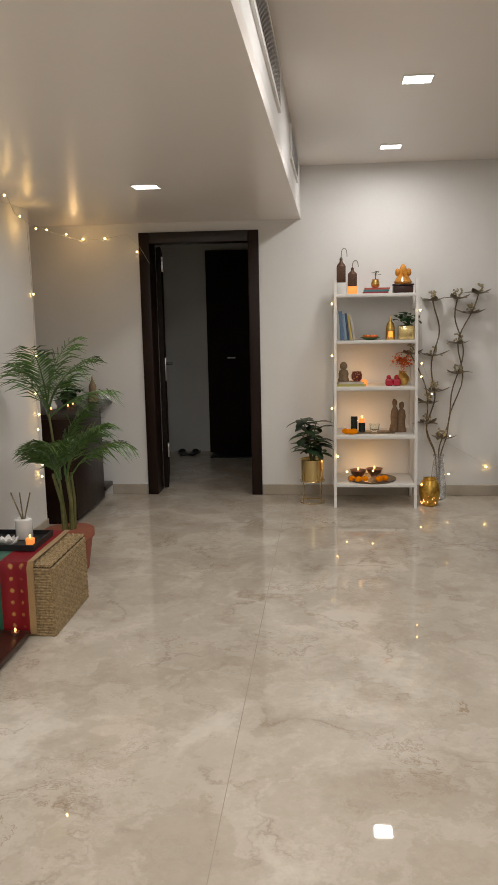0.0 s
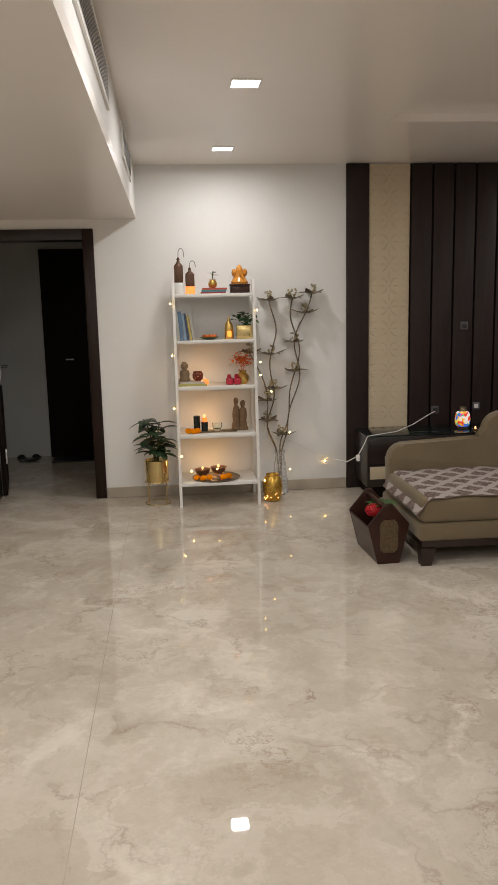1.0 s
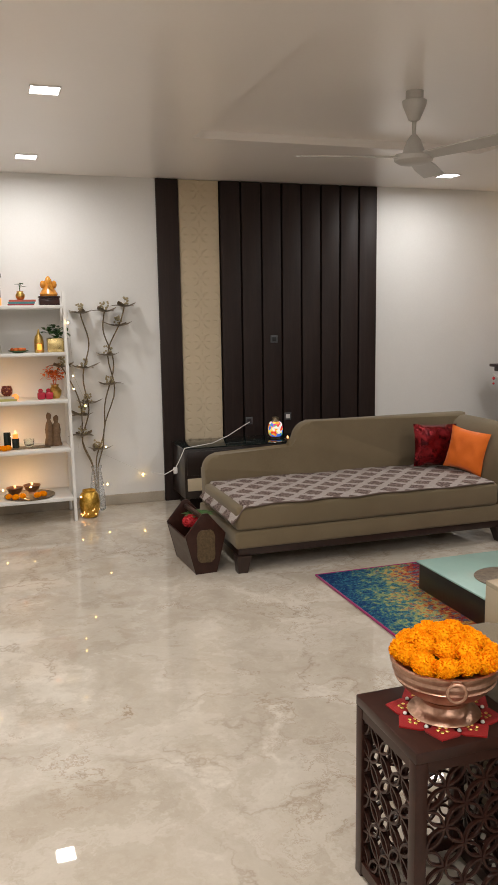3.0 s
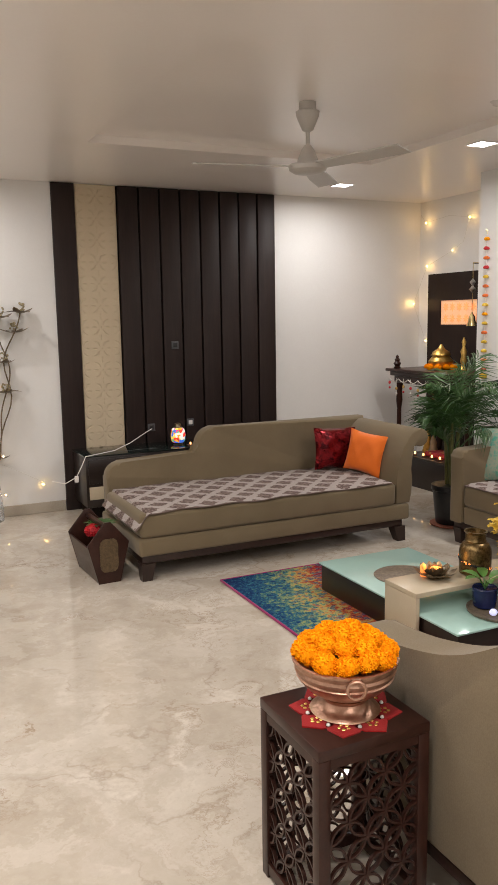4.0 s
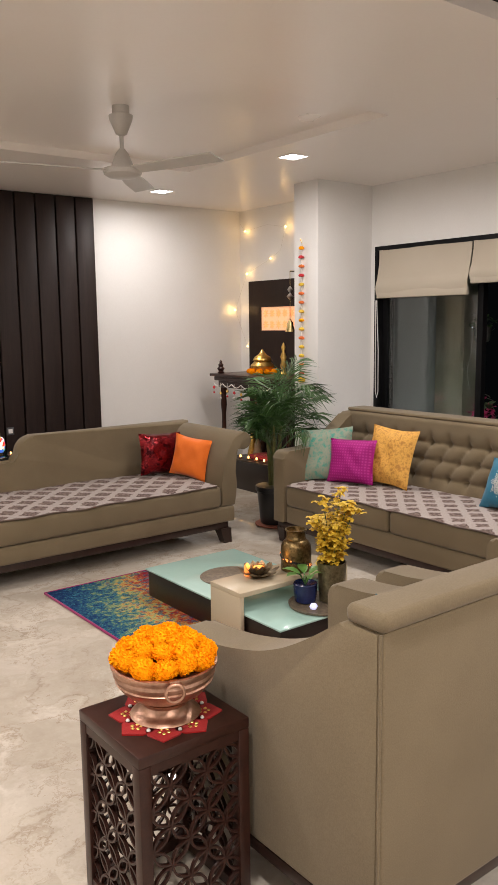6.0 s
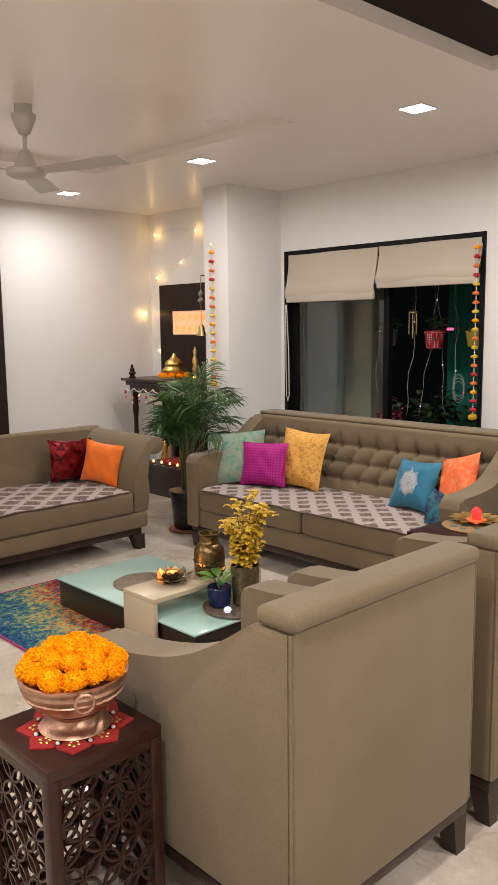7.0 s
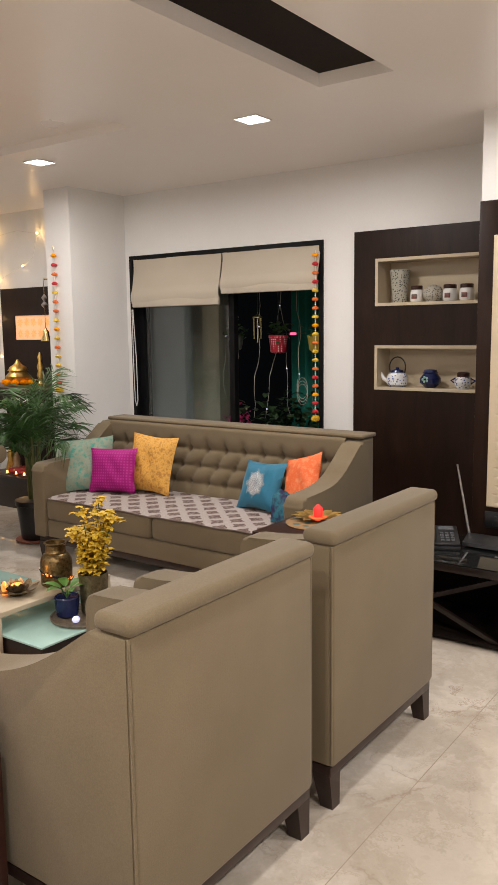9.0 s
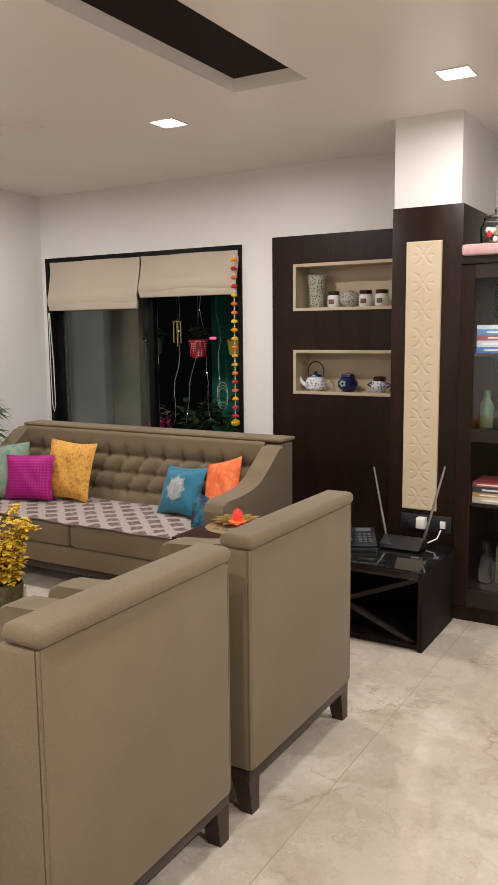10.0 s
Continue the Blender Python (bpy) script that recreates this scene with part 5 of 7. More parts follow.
def tealight(at, label="small lit tealight in a metal cup", group="tealights"):
    t = thing("tealight", at, label, "tealight", group)
    part("cup", lathe(B(), [(0.017, 0), (0.02, 0.014), (0.018, 0.0145)], 14), M_COPPER, t)
    part("flame", ball(B(), (0, 0, 0.022), 0.006, 8, 6, 1.7), M_TEA, t, "small flame")


z1, z2, z3, z4, z5 = [z + 0.0225 for z, y in ZS]
# top shelf
for c, h in ((0.09, 0.20), (0.225, 0.15)):
    t = thing("bottle_lantern", (sx(c), 6.27, z1 + 0.09 if h > 0.18 else z1 + 0.06), "brown pierced bottle lantern with a curved hook", "lantern", "bottle lanterns")
    bi = varied("brown_iron", (0.06, 0.03, 0.018), (0.14, 0.07, 0.04), 0.5, 90, 0.5, 0.9)
    part("bottle", boxed(-0.034, -0.034, 0, 0.034, 0.034, h * 0.62, bevel=0.004), bi, t)
    part("cap", lathe(B(), [(0.034, h * 0.62), (0.03, h * 0.66), (0.014, h * 0.75), (0.01, h * 0.84), (0.014, h * 0.87), (0.004, h * 0.95)], 12), bi, t)
    part("hook", tube(B(), [(0, 0, h * 0.9), (0.001, 0, h * 1.12), (0.007, 0, h * 1.22), (0.018, 0, h * 1.28), (0.030, 0, h * 1.27), (0.040, 0, h * 1.20), (0.044, 0, h * 1.05), (0.045, 0, h * 0.95)], 0.0028, 6), M_PEWTER, t)
    tagged(part("candle_block", boxed(-0.036, -0.036, 0, 0.036, 0.036, 0.089 if h > 0.18 else 0.059, bevel=0.005), M_CERAM if h > 0.18 else M_WAX), "square candle block under the lantern", "candle").location = (sx(c), 6.27, z1)
for i, (cc, ll) in enumerate((((0.30, 0.03, 0.04), "red"), ((0.05, 0.20, 0.22), "teal"), ((0.42, 0.08, 0.05), "coral"))):
    book((sx(0.35) + 0.006 * i, 6.2, z1 + i * 0.015), 0.19, 0.13, 0.014, cc, ll + " book lying on the top shelf")
t = thing("planter", (sx(0.5), 6.26, z1 + 0.0455), "small brass pot with a curled sprout on the books", "potted plant")
part("pot", lathe(B(), [(0.02, 0), (0.032, 0.012), (0.034, 0.035), (0.022, 0.055), (0.026, 0.062), (0.02, 0.06)], 18), M_GOLD, t)
bm = B()
tube(bm, [(0, 0, 0.05), (0, 0, 0.1), (0.01, 0, 0.12), (0.025, 0, 0.115)], 0.004, 6)
for k in range(4):
    leaf(bm, (0.005, 0, 0.09 + 0.008 * k), k * 1.7, 0.5, 0.05, 0.015)
part("sprout", bm, M_LEAF, t, "green sprout")
t = thing("wooden_box", (sx(0.83), 6.27, z1), "carved brown wooden box on the top shelf", "box")
part("box_body", boxed(-0.075, -0.045, 0, 0.075, 0.045, 0.055, bevel=0.005), M_ROSE, t)
part("box_lid", boxed(-0.08, -0.05, 0.056, 0.08, 0.05, 0.07, bevel=0.005), M_ROSE, t)
bm = B()
lathe(bm, [(0.062, 0), (0.068, 0.015), (0.055, 0.035), (0.040, 0.06), (0.034, 0.085), (0.030, 0.105), (0.022, 0.125), (0.014, 0.138), (0.004, 0.148)], 16)
ball(bm, (-0.042, -0.01, 0.085), 0.020, 10, 6, 1.5), ball(bm, (0.042, -0.01, 0.085), 0.020, 10, 6, 1.5), tube(bm, [(0, -0.035, 0.10), (0.004, -0.045, 0.07), (0.02, -0.05, 0.045)], 0.011, 8, 0.006)
tagged(part("figurine", bm, varied("amber_resin", (0.42, 0.15, 0.015), (0.66, 0.29, 0.045), 0.22, 40)), "amber orange seated figurine on the wooden box", "figurine").location = (sx(0.83), 6.27, z1 + 0.0705)
# second shelf
x = sx(0.045)
for i, (w, h, cc) in enumerate(((0.018, 0.21, (0.45, 0.44, 0.40)), (0.024, 0.22, (0.10, 0.17, 0.27)), (0.018, 0.2, (0.22, 0.32, 0.42)), (0.014, 0.205, (0.05, 0.07, 0.13)), (0.016, 0.19, (0.55, 0.42, 0.12)), (0.012, 0.185, (0.5, 0.46, 0.38)))):
    book((x + 0.004 * i, 6.16, z2 + 0.001), w, 0.14, h, cc, "upright book with a faded cover leaning on the shelf", 0).rotation_euler = (0, radians(-3 - 1.2 * i), 0)
    x += w + 0.002
t = thing("dish", (sx(0.44), 6.24, z2), "shallow leaf dish holding potpourri", "dish")
part("dish_bowl", lathe(B(), [(0.03, 0), (0.07, 0.014), (0.078, 0.02), (0.07, 0.018)], 24), M_LEAF, t)
bm = B()
rnd = random.Random(3)
for k in range(14):
    ball(bm, (rnd.uniform(-0.045, 0.045), rnd.uniform(-0.03, 0.03), 0.025), 0.014, 7, 5)
part("potpourri", bm, M_ORFLOWER, t, "orange dried petals")
t = thing("candle_lantern", (sx(0.68), 6.22, z2), "brass dome lantern with a lit candle", "lantern")
part("body", lathe(B(), [(0.033, 0), (0.036, 0.005), (0.034, 0.09), (0.028, 0.12), (0.012, 0.14), (0.006, 0.165), (0.004, 0.175)], 20), M_GOLD, t)
part("glowing_opening", boxed(-0.016, -0.039, 0.02, 0.016, -0.03, 0.065, bevel=0.006), M_FLAME, t, "glowing arched opening")
t = thing("planter", (sx(0.87), 6.24, z2), "square brass pot with a leafy green plant", "potted plant")
part("pot", boxed(-0.06, -0.055, 0, 0.06, 0.055, 0.105, bevel=0.006), M_BRASS, t)
bm = B()
spray(bm, (0, 0, 0.16), 60, 0.035, 0.055, 5)
part("leaves", bm, M_LEAF, t, "green leaves")
# third shelf
book((sx(0.04), 6.16, z3), 0.22, 0.15, 0.018, (0.45, 0.40, 0.12), "yellow-green book lying flat")
book((sx(0.06), 6.165, z3 + 0.0185), 0.20, 0.14, 0.016, (0.55, 0.5, 0.42), "pale book lying flat")
bm = B()
lathe(bm, [(0.042, 0), (0.045, 0.01), (0.035, 0.03), (0.04, 0.06), (0.03, 0.085), (0.018, 0.09), (0.03, 0.11), (0.028, 0.13), (0.012, 0.15)], 16)
tagged(part("stone_figurine", bm, M_STONE), "sandstone seated figurine on the books", "figurine").location = (sx(0.12), 6.24, z3 + 0.035)
t = thing("candle_holder", (sx(0.28), 6.22, z3 + 0.035), "red mosaic glass candle holder", "candle holder")
part("glass_cup", lathe(B(), [(0.022, 0), (0.04, 0.02), (0.042, 0.05), (0.034, 0.07), (0.036, 0.075), (0.03, 0.07)], 20), patterned("red_mosaic", (0.5, 0.2, 0.08), (0.16, 0.03, 0.02), 60, rough=0.3), t)
t = thing("tealight", (sx(0.37), 6.19, z3), "lit round candle on the shelf", "tealight", "tealights")
part("wax", ball(B(), (0, 0, 0.026), 0.027, 12, 8), M_WAX, t)
bm = B()
for q in (-0.03, 0.028):
    box(bm, q - 0.03, -0.02, 0, q + 0.028, 0.02, 0.055, bevel=0.012)
    ball(bm, (q - 0.005, 0, 0.065), 0.018, 8, 6)
tagged(part("red_figurine", bm, varied("red_glaze", (0.4, 0.01, 0.03), (0.5, 0.02, 0.05), 0.25, 10)), "pair of small red glazed figurines", "figurine").location = (sx(0.72), 6.2, z3)
t = thing("vase", (sx(0.84), 6.25, z3), "gold vase holding orange flowers", "vase")
part("vessel", lathe(B(), [(0.03, 0), (0.048, 0.03), (0.05, 0.06), (0.026, 0.09), (0.032, 0.105), (0.024, 0.1)], 20), M_GOLD, t)
bm = B()
spray(bm, (0, 0, 0.19), 110, 0.035, 0.035, 6)
for k in range(6):
    tube(bm, [(0, 0, 0.09), (0.03 * math.cos(k), 0.03 * math.sin(k), 0.18)], 0.002, 4)
part("flowers", bm, M_ORFLOWER, t, "orange flower sprays")
# fourth shelf
t = thing("oval_tray", (sx(0.46), 6.22, z4), "long dark metal tray on the shelf", "tray")
part("tray_plate", boxed(-0.18, -0.06, 0, 0.18, 0.06, 0.008, bevel=0.004), M_PEWTER, t)
for c, hh in ((0.25, 0.12), (0.345, 0.07)):
    t = thing("candle_jar", (sx(c), 6.22, z4 + 0.0085), "dark glass candle jar", "candle", "dark candle jars")
    part("jar", lathe(B(), [(0.026, 0), (0.027, hh * 0.9), (0.025, hh)], 18), varied("smoked_glass", (0.01, 0.015, 0.012), (0.02, 0.03, 0.025), 0.1, 10), t)
t = thing("candle", (sx(0.345), 6.22, z4 + 0.08), "short white candle burning on the dark jar", "candle")
part("wax", lathe(B(), [(0.02, 0), (0.021, 0.03), (0.018, 0.032)], 16), M_WAX, t)
part("flame", ball(B(), (0, 0, 0.045), 0.008, 8, 6, 1.7), M_TEA, t, "candle flame")
t = thing("glass_votive", (sx(0.5), 6.22, z4 + 0.0085), "clear cut-glass votive cup", "candle holder")
no_shadow(part("cup", lathe(B(), [(0.025, 0), (0.036, 0.02), (0.04, 0.06), (0.036, 0.06), (0.03, 0.02), (0.01, 0.012)], 18), M_GLASS, t))
bm = B()
for q, top in ((-0.027, 0.255), (0.027, 0.235)):
    lathe(bm, [(0.036, 0.0), (0.038, 0.02), (0.028, 0.07), (0.032, 0.12), (0.026, 0.165), (0.014, top - 0.055), (0.020, top - 0.035), (0.019, top - 0.015), (0.008, top)], 12, (q, 0, 0))
for v in bm.verts:
    v.co += noise.noise_vector(v.co * 45) * 0.006
box(bm, -0.065, -0.03, -0.001, 0.065, 0.03, 0.022, bevel=0.005)
tagged(part("wood_carving", bm, varied("carved_teak", (0.13, 0.075, 0.035), (0.22, 0.13, 0.07), 0.6, 40, 0, 0.6)), "tall carved brown wood sculpture", "figurine").location = (sx(0.79), 6.26, z4 + 0.001)
heads("marigold", [(sx(0.14), 6.16, z4 + 0.02), (sx(0.2), 6.13, z4 + 0.02), (sx(0.25), 6.15, z4 + 0.02)], "orange marigold flower head lying on the shelf", "marigolds on the shelf", 0.75)
# bottom shelf
t = thing("round_tray", (sx(0.47), 6.2, z5), "round dark pierced metal tray", "tray")
part("tray_plate", lathe(B(), [(0.15, 0), (0.185, 0.004), (0.19, 0.012), (0.18, 0.01), (0.1, 0.006)], 36), M_PEWTER, t)
for c, hh in ((0.3, 0.0), (0.5, 0.012)):
    t = thing("bowl", (sx(c), 6.2, z5 + 0.0125 + hh), "small copper bowl with a floating light", "bowl", "copper bowls on the shelf")
    part("vessel", lathe(B(), [(0.03, 0), (0.028, 0.012), (0.05, 0.03), (0.062, 0.06), (0.066, 0.064), (0.058, 0.06), (0.04, 0.035)], 24), M_COPPER, t)
    part("flame", ball(B(), (0, 0, 0.072), 0.008, 8, 6, 1.5), M_TEA, t, "small flame")
heads("marigold", [(sx(0.22), 6.1, z5 + 0.03), (sx(0.3), 6.07, z5 + 0.03), (sx(0.38), 6.09, z5 + 0.03), (sx(0.55), 6.08, z5 + 0.03), (sx(0.62), 6.11, z5 + 0.03)], "orange marigold flower head on the round tray", "marigolds on the tray", 0.8)
warm((sx(0.4), 6.29, z5 + 0.085), 1.0)
warm((sx(0.36), 6.29, z4 + 0.085), 0.9)
warm((sx(0.34), 6.29, z3 + 0.085), 0.6)

# ---- plant in a brass pot, vases ----
t = thing("planter", (-0.125, 6.22, 0), "dark leafy plant in a brass pot on a wire stand", "potted plant")
part("pot", lathe(B(), [(0.075, 0.175), (0.09, 0.18), (0.094, 0.35), (0.088, 0.352), (0.08, 0.32)], 28), M_BRASS, t)
for k in range(4):
    a = k * math.pi / 2 + 0.78
    part("stand_leg", tube(B(), [(0.098 * math.cos(a), 0.098 * math.sin(a), 0.0), (0.098 * math.cos(a), 0.098 * math.sin(a), 0.25)], 0.0035, 6), M_BRASS, t)
for zz in (0.004, 0.176):
    part("stand_ring", tube(B(), [(0.098 * math.cos(i * math.pi / 12), 0.098 * math.sin(i * math.pi / 12), zz) for i in range(25)], 0.0035, 6), M_BRASS, t)
part("soil", lathe(B(), [(0.08, 0.30), (0.083, 0.325)], 20), M_SOIL, t)
rnd = random.Random(21)
for s in range(7):
    a = s * 0.9
    top = Vector((0.07 * math.cos(a) - 0.01, 0.07 * math.sin(a), 0.50 + 0.19 * rnd.random()))
    st_ = part("stem", tube(B(), [(0.01 * math.cos(a), 0.01 * math.sin(a), 0.32), top * 0.6 + Vector((0, 0, 0.18)), top], 0.005, 6), M_STEM, t)
    bm = B()
    for k in range(11):
        leaf(bm, top + Vector((rnd.uniform(-0.03, 0.03), rnd.uniform(-0.03, 0.03), rnd.uniform(-0.11, 0.03))), rnd.uniform(0, 6.28), rnd.uniform(-0.2, 0.4), rnd.uniform(0.10, 0.155), 0.033, 0.45)
    part("leaves", bm, M_LEAF_D, st_, "dark green leaves")
kf = Nodes("milky_glass", 0.12)
kf.colour((0.88, 0.89, 0.90))
kf.b.inputs["Transmission Weight"].default_value = 0.9
M_FROST = kf.m
gv = thing("vase", (0.875, 6.33, 0), "clear glass vase holding tall metal flowers", "vase")
no_shadow(part("vessel", lathe(B(), [(0.05, 0), (0.062, 0.01), (0.062, 0.12), (0.05, 0.24), (0.036, 0.33), (0.044, 0.36), (0.04, 0.358), (0.032, 0.33), (0.046, 0.24), (0.058, 0.12), (0.056, 0.014), (0.02, 0.012)], 28), M_FROST, gv))
stems = [[(0.0, 0.02, 0.05), (-0.02, 0.03, 0.35), (-0.09, 0.05, 0.62), (-0.03, 0.05, 0.9), (-0.05, 0.06, 1.2), (-0.02, 0.05, 1.45), (-0.04, 0.05, 1.66)],
         [(0.01, 0.0, 0.05), (0.0, 0.0, 0.33), (0.02, 0.02, 0.5), (0.1, 0.04, 0.75), (0.15, 0.05, 1.05), (0.18, 0.06, 1.3), (0.14, 0.06, 1.52), (0.13, 0.05, 1.67)],
         [(0.015, 0.0, 0.05), (0.02, 0.02, 0.36), (0.09, 0.05, 0.6), (0.17, 0.05, 0.95), (0.17, 0.06, 1.3), (0.24, 0.06, 1.55), (0.29, 0.05, 1.71)],
         [(-0.01, 0.0, 0.05), (-0.02, 0.02, 0.34), (-0.06, 0.04, 0.52), (-0.1, 0.02, 0.8), (-0.13, 0.02, 1.05), (-0.2, 0.0, 1.22), (-0.235, 0.0, 1.18)]]
M_BERRY = varied("tarnished_berries", (0.30, 0.25, 0.14), (0.50, 0.43, 0.27), 0.4, 60, 0.6, 0.3)
bm = ball(B(), (0, 0, 0), 0.0085, 7, 5)
BERRY = bpy.data.meshes.new("berry")
bm.to_mesh(BERRY)
bm.free()
BERRY.materials.append(M_BERRY)
blooms = {0: (2, 3, 4, 6), 1: (2, 4, 7), 2: (4, 5, 6), 3: (3, 5)}
for si, pts in enumerate(stems):
    smooth_pts = []
    P = [Vector((x * (0.92 if x > 0 else 1.08), y, z if z < 0.36 else 0.36 + (z - 0.36) * 0.93)) for x, y, z in pts]
    for i in range(len(P) - 1):
        p0, p1, p2, p3 = P[max(i - 1, 0)], P[i], P[i + 1], P[min(i + 2, len(P) - 1)]
        for k in range(5):
            s = k / 5
            smooth_pts.append(0.5 * ((2 * p1) + (p2 - p0) * s + (2 * p0 - 5 * p1 + 4 * p2 - p3) * s * s + (3 * p1 - p0 - 3 * p2 + p3) * s ** 3))
    smooth_pts.append(P[-1])
    wave = lambda p: p + Vector((0.02 * math.sin(p.z * 11 + si * 1.7) * min(1, max(0, p.z - 0.36) * 5), 0, 0))
    smooth_pts = [wave(p) for p in smooth_pts]
    sm = part("stem", tube(B(), smooth_pts, 0.0055, 7), M_PEWTER, gv, "dark twisted metal stem")
    for bi in blooms[si]:
        q = wave(P[bi])
        bm = B()
        for k in range(5):
            leaf(bm, q, k * 1.26 + si + bi, 0.15 + 0.25 * (k % 2), 0.10 + 0.025 * (k % 3), 0.030, 0.5 if k % 2 else -0.2)
        bl_ = part("bloom", bm, M_PEWTER, sm, "dark metal leaves")
        rnd = random.Random(bi + si * 10)
        for k in range(16):
            bd = new("berry", BERRY)
            bd.parent = sm
            bd.location = q + Vector((rnd.uniform(-0.03, 0.03), rnd.uniform(-0.03, 0.03), rnd.uniform(0.015, 0.075)))
gl = thing("vase", (0.785, 6.13, 0), "gold mottled glass lantern vase, lit inside", "lantern")
part("vessel", lathe(B(), [(0.05, 0), (0.06, 0.006), (0.075, 0.06), (0.08, 0.12), (0.07, 0.18), (0.05, 0.205), (0.054, 0.215), (0.045, 0.21), (0.04, 0.19)], 28), varied("gold_leaf_glass", (0.42, 0.23, 0.03), (0.75, 0.47, 0.10), 0.3, 30, 0.8, 0.3), gl)
rnd = random.Random(31)
for k in range(16):
    a, z = rnd.uniform(3.4, 6.2), rnd.uniform(0.02, 0.12)
    part("light_spot", ball(B(), (0.073 * math.cos(a), 0.073 * math.sin(a), z), 0.005, 6, 4), M_TEA, gl, "small glowing spot")


# ---- string lights ----
def strand(name, pts, bulbs, label, wire=M_WIRE, lit=M_FAIRY, r=0.0062):
    t = thing(name, (0, 0, 0), label, "string lights")
    part("wire", tube(B(), pts, 0.0013, 4), wire, t)
    for b in bulbs:
        part("bulb", ball(B(), b, r, 7, 5), lit, t)
    return t


def along(pts, n):
    P = [Vector(p) for p in pts]
    L = [0.0]
    for a, b in zip(P, P[1:]):
        L.append(L[-1] + (b - a).length)
    out = []
    for k in range(n):
        s = L[-1] * (k + 0.5) / n
        i = max(j for j in range(len(L)) if L[j] <= s)
        i = min(i, len(P) - 2)
        out.append(P[i].lerp(P[i + 1], (s - L[i]) / max(1e-6, L[i + 1] - L[i])))
    return out


q = [(SXL - 0.012, 6.17, 1.66), (SXL - 0.012, 6.15, 1.35), (SXL - 0.014, 6.11, 1.0), (SXL - 0.012, 6.08, 0.6), (SXL - 0.012, 6.03, 0.2)]
strand("string_lights", q, [(SXL - 0.016, 6.15, 1.56), (SXL - 0.016, 6.1, 1.17), (SXL - 0.016, 6.07, 0.77), (SXL + 0.03, 6.05, 0.40), (SXL + 0.10, 6.05, 0.28), (SXL + 0.30, 6.05, 0.29)], "warm fairy lights wound round the shelf post")
q = [(SXR + 0.012, 6.17, 1.6), (SXR + 0.04, 6.2, 1.1), (0.80, 6.26, 0.9), (0.72, 6.2, 0.5), (0.95, 6.3, 0.45), (1.27, 6.44, 0.26)]
strand("string_lights", q, [(SXR + 0.012, 6.15, 1.5), (SXR + 0.03, 6.15, 1.1), (SXR + 0.03, 6.15, 1.0), (0.80, 6.22, 0.86), (0.95, 6.28, 0.52), (0.72, 6.1, 0.17), (1.27, 6.44, 0.24), (0.96, 6.35, 0.2)], "warm fairy lights among the metal flowers")
q = [(-1.67, 4.15, 2.17), (-1.96, 5.02, 2.15), (-2.0, 5.36, 2.13), (-2.05, 6.05, 2.12), (-1.98, 6.44, 2.10), (-1.78, 6.44, 2.11), (-1.6, 6.44, 2.14), (-1.50, 6.43, 2.04), (-1.42, 6.43, 1.9)]
strand("string_lights", q, [(-1.68, 4.17, 2.15), (-1.93, 5.02, 2.14), (-1.97, 5.4, 2.10), (-2.0, 5.7, 2.12), (-2.02, 6.2, 2.13), (-1.96, 6.43, 2.11), (-1.78, 6.43, 2.11), (-1.52, 6.425, 2.0)], "warm fairy lights along the top of the wall")
q = [(-1.995, 5.3, 2.1), (-1.985, 5.3, 1.6), (-1.985, 5.25, 1.1), (-1.985, 5.25, 0.5)]
strand("string_lights", q, [(-1.98, 5.3, 1.66), (-1.97, 5.25, 1.25), (-1.97, 5.2, 1.0), (-1.97, 5.24, 0.85), (-1.97, 5.2, 0.75), (-1.97, 5.22, 0.42), (-1.97, 5.24, 0.5)], "warm fairy lights hanging down the wall edge")
AL = [(4.985, 6.335, 2.419), (4.985, 5.719, 2.403), (4.985, 5.941, 2.132), (4.985, 6.311, 2.011), (4.93, 6.44, 1.661), (4.985, 6.317, 1.302)]
strand("string_lights", [(4.99, 6.42, 2.5), AL[0], (4.99, 6.0, 2.45), AL[1], (4.99, 5.8, 2.2), AL[2], (4.99, 6.2, 2.05), AL[3], AL[4], AL[5]], AL, "warm fairy lights pinned above the shrine")
for p in (AL[0], AL[1], AL[4], AL[3]):
    warm((p[0] - 0.05, p[1] - 0.03, p[2]), 0.2, (1.0, 0.6, 0.2))
warm((-1.9, 5.1, 2.08), 0.5, (1.0, 0.6, 0.2)), warm((-1.95, 6.2, 2.06), 0.9, (1.0, 0.6, 0.25)), warm((-1.68, 4.25, 2.08), 0.25, (1.0, 0.6, 0.2))
for z in (0.44, 0.86, 1.27):
    warm((-1.955, 5.22, z), 0.05, (1.0, 0.6, 0.2))


